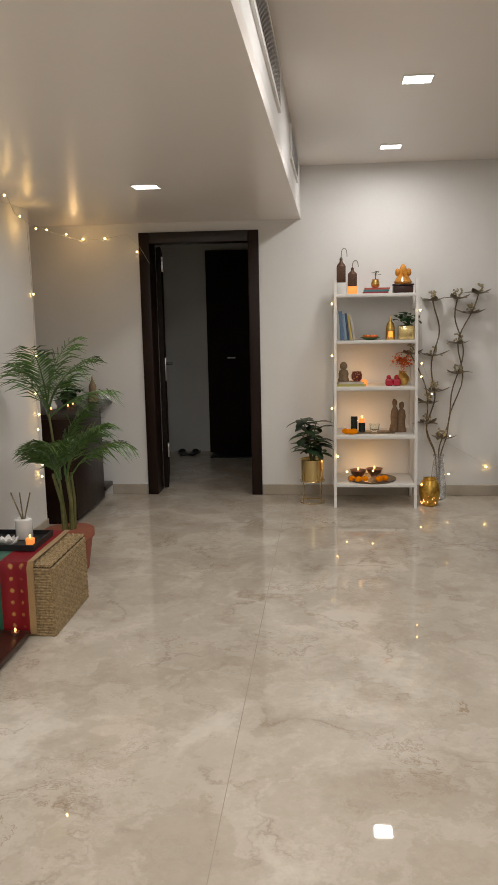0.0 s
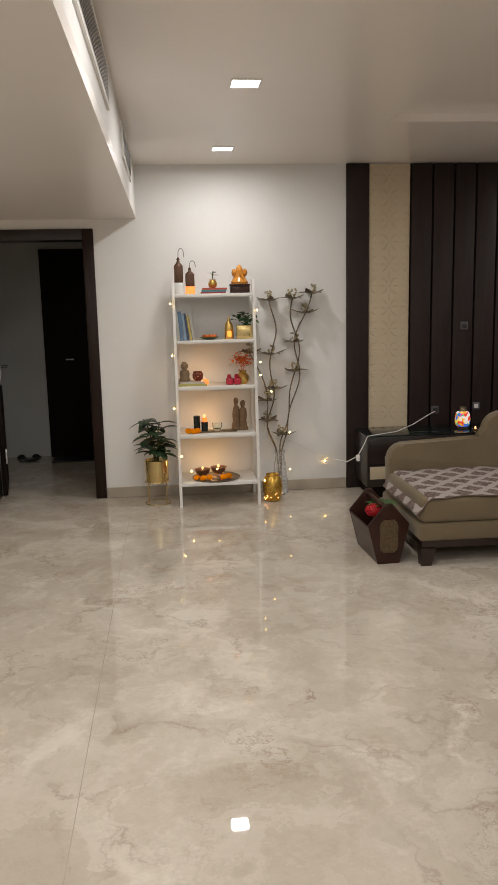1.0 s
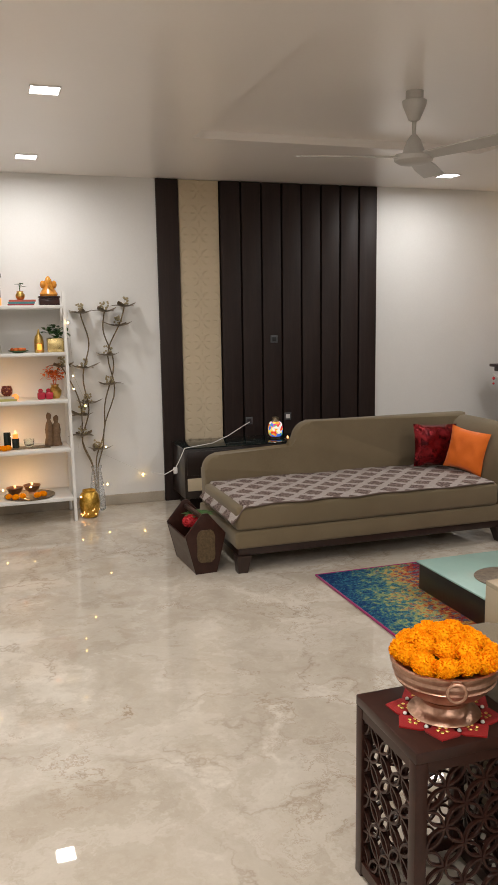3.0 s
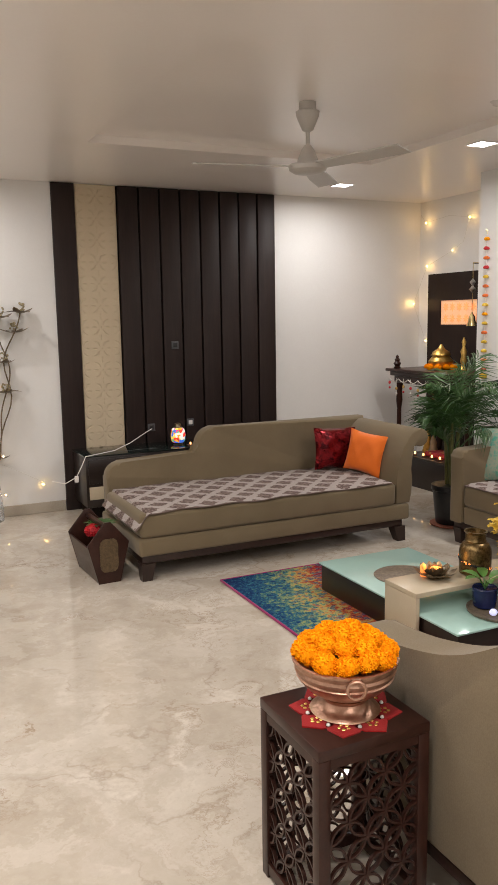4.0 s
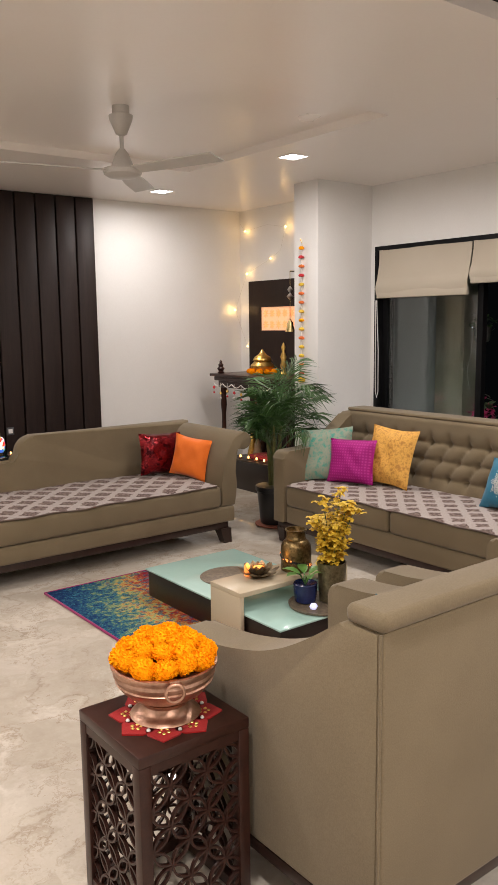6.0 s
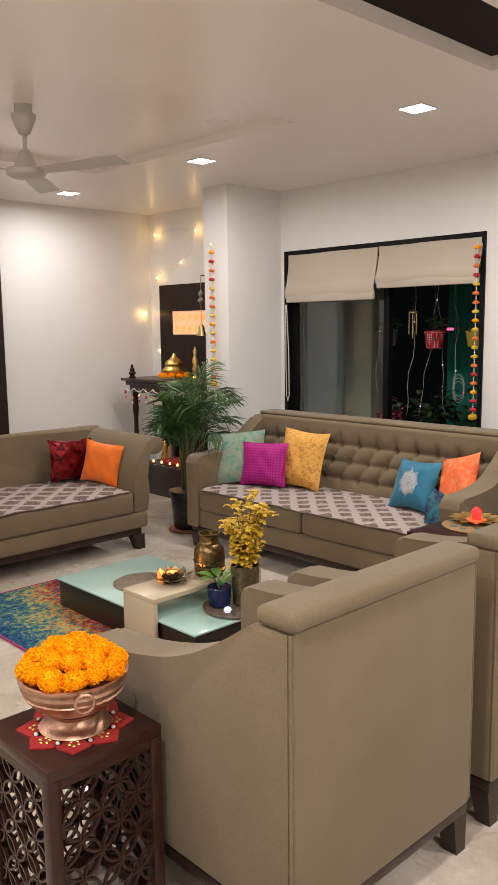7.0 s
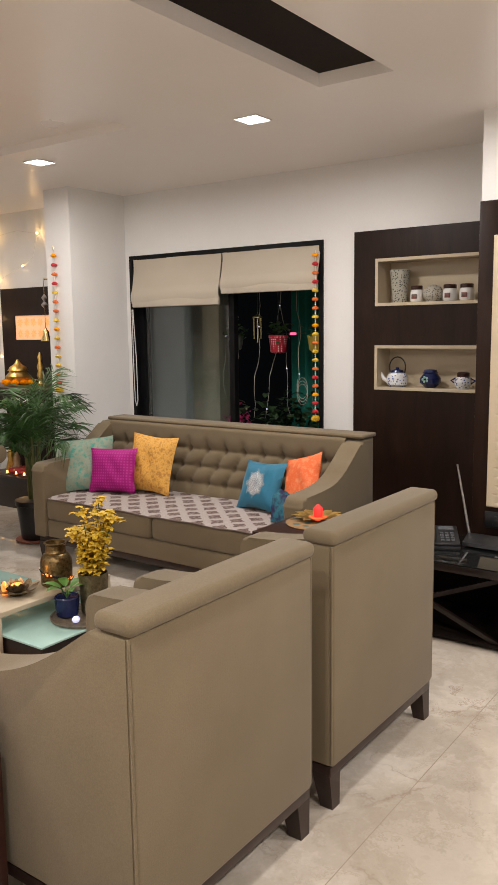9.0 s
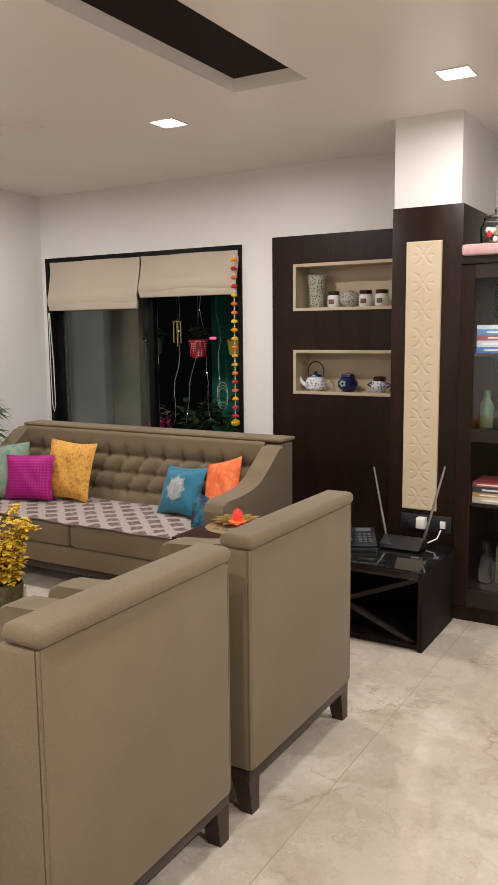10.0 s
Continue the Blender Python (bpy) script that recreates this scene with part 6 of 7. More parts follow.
# ---- flower garlands ----
def garland(at, length, n, label, tassel=True):
    t = thing("garland", at, label, "garland", "hanging garlands")
    part("string", tube(B(), [(0, 0, 0), (0.003, 0, -length / 2), (0, 0, -length)], 0.0025, 5), M_PEARL, t)
    cols = [M_MARI, M_YELLOW, M_REDFLOWER, M_REDFLOWER, M_YELLOW, M_YELLOW, M_ORFLOWER, M_ORFLOWER]
    for k in range(n):
        bm = B()
        z = -length * (k + 0.5) / n
        lathe(bm, [(0.012, -0.012), (0.022, -0.008), (0.024, 0.002), (0.012, 0.012)], 9, (0, 0, z))
        for v in bm.verts:
            v.co += noise.noise_vector(v.co * 90 + Vector((k, 0, 0))) * 0.004
        part("flower", bm, cols[(k * 3) % 8 if k % 3 else k % 8], t)
        for dz in (0.35, 0.6):
            part("bead", ball(B(), (0, 0, z - length / n * dz), 0.005, 6, 4), M_PEARL, t, "pearl bead")
    if tassel:
        part("tassel", pompon(0.03, 5), M_YELLOW, t, "yellow tassel flower").location = (0, 0, -length - 0.02)
    return t


garland((4.395, 4.83, 2.15), 1.06, 15, "marigold and red flower garland hanging on the pillar")
part("hook", tube(B(), [(0, 0, 0), (0.01, 0, 0.02), (0, 0.01, 0.035), (-0.008, 0, 0.02)], 0.003, 5), M_BRASS, bpy.data.objects["garland"], "brass hook")
garland((4.955, 2.80, 2.06), 1.14, 19, "marigold and red flower garland hanging at the window")
# ---- window with blinds, night balcony ----
wn = thing("window_1", (XW, WY0, WZ0), "wide black-framed window at night, one half slid open", "window", kind="structure")
WL, WH = WY1 - WY0, WZ1 - WZ0
bm = B()
box(bm, -0.012, 0, WH - 0.035, 0.16, WL, WH), box(bm, -0.012, 0, 0, 0.16, WL, 0.035), box(bm, -0.012, 0, 0.035, 0.16, 0.03, WH - 0.035), box(bm, -0.012, WL - 0.035, 0.035, 0.16, WL, WH - 0.035)
part("window_frame", bm, M_BLACKFRAME, wn, smooth=False)
for y0, y1, x in ((0.84, WL - 0.040, 0.10), (0.82, WL - 0.035, 0.05)):
    bm = B()
    box(bm, x, y0, 0.035, x + 0.03, y0 + 0.05, WH - 0.035), box(bm, x, y1 - 0.05, 0.035, x + 0.03, y1, WH - 0.035)
    box(bm, x, y0 + 0.05, WH - 0.085, x + 0.03, y1 - 0.05, WH - 0.035), box(bm, x, y0 + 0.05, 0.035, x + 0.03, y1 - 0.05, 0.085)
    s = part("sash", bm, M_BLACKFRAME, wn, smooth=False)
    no_shadow(part("pane", boxed(x + 0.012, y0 + 0.05, 0.085, x + 0.017, y1 - 0.05, WH - 0.085), M_PANE, s, smooth=False))
for y0, y1, z0 in ((3.655, 4.56, 1.752), (2.79, 3.64, 1.83)):
    b = thing("roman_blind", (XW, y0, z0), "cream fabric roman blind, pulled up", "window blind", "roman blinds")
    wdt, hgt = y1 - y0, 2.10 - z0

    def cloth(u, v, wdt=wdt, hgt=hgt):
        bulge = 0.012 + 0.035 * smoothstep(0.9, 0.1, v) + 0.010 * math.sin(math.pi * min(1, v * 3.0)) + 0.003 * math.sin(u * 9 + v * 4)
        return Vector((-bulge, wdt * u, hgt * v + 0.004 * math.sin(u * 5 + 0.5) * (1 - v)))
    bm = B()
    grid(bm, 16, 16, cloth)
    ext = bmesh.ops.extrude_face_region(bm, geom=bm.faces[:])
    bmesh.ops.translate(bm, vec=(0.006, 0, 0), verts=[e for e in ext["geom"] if isinstance(e, bmesh.types.BMVert)])
    part("cloth", bm, M_BLIND, b, angle=70)
    part("fold", boxed(-0.052, 0.006, -0.035, -0.022, wdt - 0.006, 0.03, bevel=0.008), M_BLIND, b)
bc = thing("blind_cord", (4.955, 4.53, 1.70), "white looped blind cord hanging beside the window", "cord")
part("cord", tube(B(), [(0, 0.02, 0), (0, 0.02, -0.5), (0, 0.015, -0.74), (0, 0.0, -0.79), (0, -0.015, -0.74), (0, -0.012, -0.4), (0, 0.01, 0)], 0.0035, 6), M_WHITE, bc)
# balcony beyond the panes
slab("balcony_floor", XW + 0.2, 1.6, -0.12, 7.2, 6.4, 0.0, mat=M_SKIRT, label="dim balcony floor outside the window", cat="floor")
tagged(part("balcony_wall", boxed(6.3, 4.95, 0.0, 6.5, 7.0, 2.6), varied("grey_render", (0.40, 0.42, 0.41), (0.48, 0.50, 0.49), 0.8, 3), smooth=False), "grey rendered balcony wall in the dark", "wall", kind="structure")
tagged(part("balcony_pier", boxed(6.2, 4.62, 0.0, 6.5, 4.945, 2.6), varied("beige_render", (0.40, 0.36, 0.27), (0.50, 0.45, 0.35), 0.8, 4), smooth=False), "beige rendered pier at the end of the balcony wall", "pier", kind="structure")
cu = B()
grid(cu, 40, 10, lambda u, v: Vector((6.0 + 0.05 * math.sin(u * 38), 3.24 + 0.42 * u, 0.01 + 2.5 * v)))
ext = bmesh.ops.extrude_face_region(cu, geom=cu.faces[:])
bmesh.ops.translate(cu, vec=(0.01, 0, 0), verts=[e for e in ext["geom"] if isinstance(e, bmesh.types.BMVert)])
tagged(part("green_curtain", cu, fabric("dark_green_net", (0.015, 0.20, 0.155), (0.03, 0.30, 0.23))), "dark green curtain hanging on the balcony", "curtain")
hp = thing("hanging_planter", (5.45, 3.44, 1.34), "red spotted hanging pot with a trailing plant", "potted plant")
part("pot", lathe(B(), [(0.07, 0), (0.085, 0.01), (0.10, 0.16), (0.105, 0.165), (0.105, 0.185), (0.09, 0.18)], 22), patterned("red_spotted_enamel", (0.75, 0.7, 0.68), (0.4, 0.01, 0.03), 42, "dots", dot=0.26), hp)
bm = B()
spray(bm, (0, 0, 0.24), 60, 0.06, 0.07, 9)
part("leaves", bm, M_LEAF, hp, "green leaves")
part("wire", tube(B(), [(0, 0, 0.18), (0, 0, 1.70)], 0.003, 5), M_DARKWIRE, hp)
hp.scale = (0.75, 0.75, 0.75)
def balcony_wire(pts, n, k):
    t = thing("string_lights", (0, 0, 0), "unlit wire of balcony string lights with few cool bulbs", "string lights")
    part("wire", tube(B(), pts, 0.0015, 4), M_WIRE, t)
    for j, b in enumerate(along(pts, n)):
        part("bulb", ball(B(), b, 0.006 if (j + k) % 5 == 0 else 0.0035, 6, 4), M_COOL if (j + k) % 5 == 0 else M_WIRE, t)


for k, (ya, yb, z0) in enumerate(((3.86, 3.90, 0.85), (3.60, 3.72, 0.80), (3.36, 3.60, 0.80), (3.30, 3.27, 0.95), (3.48, 3.36, 0.80), (3.98, 4.02, 0.95))):
    pts = [(5.5 + 0.02 * math.sin(j), ya + (yb - ya) * j / 13 + 0.012 * math.sin(j * 1.9 + k), 2.3 - (2.3 - z0) * j / 13) for j in range(14)]
    balcony_wire(pts, 9, k)
wc = thing("wind_chime", (5.55, 3.71, 1.62), "brass wind chime hanging on the balcony", "wind chime")
for k in range(3):
    part("rod", tube(B(), [(0, 0.035 * (k - 1), 0.0), (0, 0.035 * (k - 1), -0.17 - 0.03 * (k % 2))], 0.006, 6), M_BRASS, wc)
part("cap", lathe(B(), [(0.045, 0.0), (0.045, 0.008), (0.01, 0.03)], 14), M_BRASS, wc)
part("cord", tube(B(), [(0, 0, 0.03), (0, 0, HC - 1.62)], 0.0015, 4), M_DARKWIRE, wc)
for px, py, pz, m, lab, lm in ((5.52, 3.92, 1.36, M_DARKWIRE, "dark hanging pot with trailing green leaves", M_LEAF), (5.42, 3.07, 1.36, varied("yellow_enamel", (0.42, 0.30, 0.04), (0.55, 0.40, 0.07), 0.35, 12), "yellow enamel hanging pot on the balcony", M_LEAF)):
    t = thing("hanging_planter", (px, py, pz), lab, "potted plant")
    part("pot", lathe(B(), [(0.045, 0), (0.055, 0.01), (0.068, 0.10), (0.072, 0.105), (0.072, 0.118), (0.06, 0.112)], 18), m, t)
    bm = B()
    spray(bm, (0, 0, 0.15), 45, 0.045, 0.055, int(px * 100 + py * 10))
    part("leaves", bm, lm, t, "green leaves")
    part("wire", tube(B(), [(0, 0, 0.11), (0, 0, HC - pz)], 0.002, 4), M_DARKWIRE, t)
pts = [(5.5, 3.25 + 0.05 * math.cos(a) , 1.0 + 0.09 * math.sin(a) + 0.004 * a) for a in [i * 0.5 for i in range(40)]]
part("coil", tube(B(), pts, 0.002, 4), M_WIRE, bpy.data.objects["string_lights"], "coiled spare wire")
sg = tagged(part("light_ornament", boxed(0, 0, 0, 0.01, 0.06, 0.02, bevel=0.004), glow("red_blue_led", (0.9, 0.12, 0.3), 1.2)), "small red and blue glowing ornament", "ornament")
sg.location = (5.49, 3.30, 1.48)
bs = tagged(part("balcony_shrub", B(), M_LEAF_D), "dark leafy shrub in the balcony planter", "shrub")
fl = thing("flower_bunch", (5.48, 3.86, 0.70), "magenta flowers in a dark pot on the balcony", "potted flowers")
part("pot", lathe(B(), [(0.05, -0.70), (0.07, -0.68), (0.09, -0.06), (0.085, -0.05)], 18), M_BLACK, fl)
bm = B()
spray(bm, (0, 0, 0.10), 70, 0.05, 0.05, 22)
part("blossoms", bm, varied("magenta_petals", (0.45, 0.02, 0.12), (0.6, 0.05, 0.2), 0.6, 40), fl)
bm = B()
spray(bm, (5.6, 3.45, 0.78), 220, 0.17, 0.09, 14)
box(bm, 5.45, 3.0, 0.0, 5.75, 3.75, 0.68, bevel=0.01)
bm.to_mesh(bs.data)
bm.free()

# ---- shrine corner ----
mt = thing("shrine_mantel", (4.40, 5.0, 0), "dark carved wooden shrine mantel on turned posts", "shrine")
part("mantel_top", boxed(-0.02, -0.02, 1.045, 0.60, 1.12, 1.07, bevel=0.006), M_ROSE, mt)
part("cornice", boxed(0.01, 0.01, 1.005, 0.59, 1.09, 1.044, bevel=0.008), M_ROSE, mt)
part("frieze", boxed(0.04, 0.03, 0.94, 0.58, 1.06, 1.004, bevel=0.004), M_ROSE, mt)
for px, py in ((0.07, 1.02), (0.07, 0.08), (0.54, 1.02), (0.54, 0.08)):
    prof = [(0.03, 0.0), (0.032, 0.02), (0.022, 0.05), (0.024, 0.3), (0.034, 0.36), (0.022, 0.42), (0.02, 0.7), (0.03, 0.78), (0.024, 0.86), (0.034, 0.92), (0.034, 0.94)]
    part("post", lathe(B(), prof, 16, (px, py, 0)), M_ROSE, mt)
fn_ = thing("finial", (4.45, 6.03, 1.0705), "dark turned wooden finial on the mantel", "finial")
part("turning", lathe(B(), [(0.03, 0), (0.034, 0.01), (0.02, 0.02), (0.036, 0.045), (0.02, 0.065), (0.026, 0.08), (0.012, 0.095), (0.014, 0.11), (0.003, 0.125)], 16), M_ROSE, fn_)
kl = thing("brass_pot", (4.62, 5.62, 1.0705), "lit gold kalash pot with a pointed lid", "pot")
part("vessel", lathe(B(), [(0.06, 0), (0.085, 0.03), (0.09, 0.07), (0.065, 0.10), (0.06, 0.11), (0.075, 0.115)], 24), M_GOLD, kl)
part("lid", lathe(B(), [(0.07, 0.116), (0.06, 0.14), (0.03, 0.16), (0.02, 0.175), (0.006, 0.20)], 24), M_GOLD, kl)
kl.scale = (1.22, 1.22, 1.12)
heads("marigold", [(4.62 + 0.11 * math.cos(a), 5.62 + 0.13 * math.sin(a), 1.10) for a in [i * 0.62 for i in range(10)]], "orange marigold ringed round the gold pot", "marigolds on the mantel", 0.95)
warm((4.5, 5.62, 1.3), 0.25)
for yy in (5.3,):
    gb = thing("brass_statue", (4.6, yy, 1.0705), "small plain brass ornament on the mantel", "ornament")
    part("figure", lathe(B(), [(0.03, 0), (0.035, 0.02), (0.015, 0.05), (0.03, 0.09), (0.02, 0.13), (0.028, 0.17), (0.012, 0.21), (0.02, 0.25), (0.003, 0.29)], 14), M_GOLD, gb)
tor = thing("bead_toran", (4.40, 5.95, 0.94), "white and red beaded hanging under the mantel", "toran")
for k in range(9):
    y = 0.09 - k * 0.105
    dz = -0.03 - 0.05 * abs(math.sin(k * 1.3))
    part("drop", tube(B(), [(-0.025, y, 0.05), (-0.025, y, dz)], 0.002, 4), M_PEARL, tor)
    part("bead", ball(B(), (-0.025, y, dz - 0.012), 0.010, 8, 6), M_PEARL if k % 2 else M_REDFLOWER, tor)
    part("motif", lathe(B(), [(0.003, -0.03), (0.013, -0.022), (0.010, -0.008), (0.003, 0.0)], 8, (-0.025, y, dz + 0.05)), M_GOLD if k % 3 else M_REDFLOWER, tor)
part("swag", tube(B(), [(-0.028, 0.09 - 0.84 * j / 24, 0.045 - 0.03 * abs(math.sin(j * math.pi / 4))) for j in range(25)], 0.004, 5), M_PEARL, tor, "beaded swag")
ltb = thing("low_table", (4.48, 4.97, 0), "low dark wood table before the shrine", "low table")
part("body", boxed(0, 0, 0.0, 0.30, 1.0, 0.265, bevel=0.004), M_WOOD_H, ltb)
part("top", boxed(-0.02, -0.015, 0.266, 0.32, 1.02, 0.285, bevel=0.004), M_WOOD_H, ltb)
ch = tagged(part("offering_cloth", boxed(4.56, 5.15, 0.2855, 4.75, 5.75, 0.33, bevel=0.01), patterned("red_gold_cloth", (0.5, 0.3, 0.08), (0.3, 0.02, 0.03), 30)), "folded red and gold cloth on the low table", "cloth")
rnd = random.Random(41)
for k in range(9):
    yy = 5.02 + k * 0.115
    t = thing("tealight", (4.50 + rnd.uniform(0, 0.03), yy, 0.2855), "small lit oil lamp on the low table", "tealight", "oil lamps before the shrine")
    part("cup", lathe(B(), [(0.015, 0), (0.024, 0.012), (0.02, 0.013)], 12), M_COPPER, t)
    part("flame", ball(B(), (0, 0, 0.022), 0.009, 8, 6, 1.6), M_TEA, t, "small flame")
for k, (yy, hh) in enumerate(((5.86, 0.2), (5.78, 0.16), (5.55, 0.12))):
    t = tagged(part("shrine_figurine", lathe(B(), [(0.045, 0), (0.05, 0.02), (0.03, hh * 0.5), (0.035, hh * 0.7), (0.015, hh), (0.004, hh * 1.1)], 16), M_STONE if k else M_GOLD), "small plain ornament before the shrine", "ornament")
    t.location = (4.68, yy, 0.3305 if yy < 5.75 else 0.2855)
warm((4.42, 5.4, 0.42), 0.5)
sp = thing("shrine_panel", (XW, 5.0, 0), "tall dark panel with a backlit carved opening", "wall panel", kind="structure")
bm = B()
box(bm, -0.025, 0, 0.0, 0, 0.6, 1.933), box(bm, -0.025, 1.108, 0, 0, 1.293, 1.933), box(bm, -0.025, 0.6, 0, 0, 1.108, 1.459), box(bm, -0.025, 0.6, 1.681, 0, 1.108, 1.933)
part("board", bm, M_WOOD, sp, smooth=False)
lb = part("light_box", boxed(-0.012, 0.6, 1.459, -0.002, 1.108, 1.681), glow("pale_backlit_panel", (1.0, 0.55, 0.30), 0.42), sp, "softly lit pale panel", smooth=False)
bm = B()
for c in range(5):
    for r in range(2):
        for k in range(8):
            petal(bm, (-0.0125, 0.66 + c * 0.095, 1.515 + r * 0.105), 0.045, 0.008, k * math.pi / 4, 0.004)
part("carving", bm, M_LIGHTBOX, lb, "orange lit carved flowers")
bl = thing("hanging_bell", (4.78, 5.42, 1.98), "brass temple bell hanging on a chain", "bell")
part("chain", tube(B(), [(0, 0, 0), (0, 0, -0.42)], 0.003, 5), M_BRASS, bl)
part("bracket", tube(B(), [(0.23, 0, 0), (0, 0, 0.0)], 0.006, 6), M_BRASS, bl)
part("bell_body", lathe(B(), [(0.045, -0.53), (0.04, -0.51), (0.03, -0.48), (0.028, -0.45), (0.012, -0.43), (0.008, -0.415)], 18), M_BRASS, bl)
part("ornament", lathe(B(), [(0.004, -0.25), (0.03, -0.22), (0.006, -0.19), (0.025, -0.16), (0.004, -0.13)], 8), M_STEEL, bl)

# ---- dark niche panel with crockery ----
np_ = thing("niche_panel", (4.986, 1.405, 0), "tall dark veneer panel with two lit cream niches", "wall panel", kind="structure")
bm = B()
Y1 = 2.515 - 1.405
box(bm, 0, 0, 0, 0.028, Y1, 1.118), box(bm, 0, 0, 1.413, 0.028, Y1, 1.67), box(bm, 0, 0, 1.977, 0.028, Y1, 2.16)
for z0, z1 in ((1.118, 1.413), (1.67, 1.977)):
    box(bm, 0, 0, z0, 0.028, 0.045, z1), box(bm, 0, 0.951, z0, 0.028, Y1, z1)
bmesh.ops.remove_doubles(bm, verts=bm.verts, dist=1e-5)
part("board", bm, M_WOOD, np_, smooth=False)
for z0, z1 in ((1.118, 1.413), (1.67, 1.977)):
    bm = B()
    e = 0.020
    box(bm, -0.006, 0.046, z0, 0.20, 0.95, z0 + e), box(bm, -0.006, 0.046, z1 - e, 0.20, 0.95, z1), box(bm, -0.006, 0.046, z0 + e, 0.20, 0.046 + e, z1 - e), box(bm, -0.006, 0.95 - e, z0 + e, 0.20, 0.95, z1 - e), box(bm, 0.185, 0.046 + e, z0 + e, 0.20, 0.95 - e, z1 - e)
    part("niche_lining", bm, M_CREAMLAQ, np_, "cream lined niche", smooth=False)


def blue_print(name):
    return patterned(name, (0.06, 0.10, 0.26), (0.62, 0.63, 0.64), 60, rough=0.2)


ZA, ZB_ = 1.6905, 1.1385
t = thing("vase", (5.06, 2.215, ZA), "tall white and black basket-weave vase", "vase")
part("vessel", lathe(B(), [(0.045, 0), (0.05, 0.01), (0.048, 0.05), (0.056, 0.12), (0.066, 0.21), (0.06, 0.208), (0.04, 0.1)], 22), patterned("basket_glaze", (0.03, 0.03, 0.025), (0.36, 0.35, 0.29), 75, "spot", 0.3), t)
for y, r, lab, m in ((2.09, 0.042, "white", M_CERAM), (1.865, 0.046, "white", M_CERAM), (1.755, 0.046, "white", M_CERAM)):
    t = thing("spice_jar", (5.05, y, ZA), "white ceramic jar with a dark wooden lid", "jar", "jars in the niche")
    part("jar", lathe(B(), [(r * 0.85, 0), (r, 0.01), (r, 0.06), (r * 0.9, 0.075), (r * 0.85, 0.078)], 20), m, t)
    part("lid", lathe(B(), [(r * 0.88, 0.0785), (r * 0.9, 0.1), (r * 0.8, 0.104)], 20), M_ROSE, t, "dark wooden lid")
    part("badge", boxed(-r - 0.002, -0.018, 0.02, -r + 0.006, 0.018, 0.05, bevel=0.002), varied("jar_print", (0.05, 0.07, 0.04), (0.3, 0.05, 0.05), 0.5, 60), t, "small printed emblem")
t = thing("spice_jar", (5.06, 1.98, ZA), "round patterned ceramic pot with a lid", "jar")
part("jar", lathe(B(), [(0.04, 0), (0.065, 0.03), (0.068, 0.06), (0.05, 0.09), (0.03, 0.1), (0.01, 0.108)], 22), patterned("brown_weave_glaze", (0.10, 0.085, 0.065), (0.40, 0.37, 0.31), 75, "spot", 0.3), t)
tp = thing("teapot", (5.05, 2.22, ZB_), "blue and white porcelain teapot with a hoop handle", "teapot")
part("body", lathe(B(), [(0.05, 0), (0.068, 0.015), (0.07, 0.06), (0.055, 0.09), (0.04, 0.094)], 24), blue_print("blue_white_porcelain"), tp)
part("lid", lathe(B(), [(0.044, 0.0945), (0.038, 0.108), (0.01, 0.115), (0.012, 0.125), (0.003, 0.13)], 20), M_BLUECER, tp)
part("spout", tube(B(), [(0, 0.06, 0.03), (0, 0.10, 0.05), (0, 0.125, 0.095)], 0.018, 10, 0.009), M_CERAM, tp)
part("handle", tube(B(), [(0, 0.052, 0.085), (0, 0.056, 0.12)] + [(0, 0.058 * math.cos(radians(a)) - 0.001, 0.13 + 0.066 * math.sin(radians(a))) for a in range(10, 171, 16)] + [(0, -0.058, 0.12), (0, -0.052, 0.085)], 0.0045, 8), M_BLACK, tp)
t = thing("sugar_pot", (5.05, 1.985, ZB_), "dark blue glazed lidded pot with a pale blossom", "pot")
bm = B()
for k in range(5):
    ball(bm, (-0.064, 0.016 * math.cos(k * 1.2566) + 0.01, 0.055 + 0.014 * math.sin(k * 1.2566)), 0.009, 7, 5)
part("blossom", bm, varied("pale_jade", (0.25, 0.42, 0.36), (0.35, 0.5, 0.44), 0.3, 30), t, "pale jade painted blossom")
part("body", lathe(B(), [(0.035, 0), (0.066, 0.03), (0.068, 0.06), (0.045, 0.09), (0.05, 0.1), (0.04, 0.098)], 22), M_BLUECER, t)
part("lid", lathe(B(), [(0.045, 0.1005), (0.04, 0.115), (0.01, 0.12)], 20), M_BLUECER, t)
t = thing("sugar_pot", (5.05, 1.765, ZB_), "blue lidded pot with two ears", "pot")
part("body", lathe(B(), [(0.035, 0), (0.055, 0.03), (0.056, 0.05), (0.04, 0.075)], 22), blue_print("blue_flower_glaze"), t)
part("lid", lathe(B(), [(0.04, 0.0755), (0.04, 0.1), (0.03, 0.105)], 20), M_ROSE, t)
for s in (-1, 1):
    part("ear", tube(B(), [(0, s * 0.05, 0.03), (0, s * 0.08, 0.05), (0, s * 0.05, 0.065)], 0.006, 6), M_BLUECER, t)

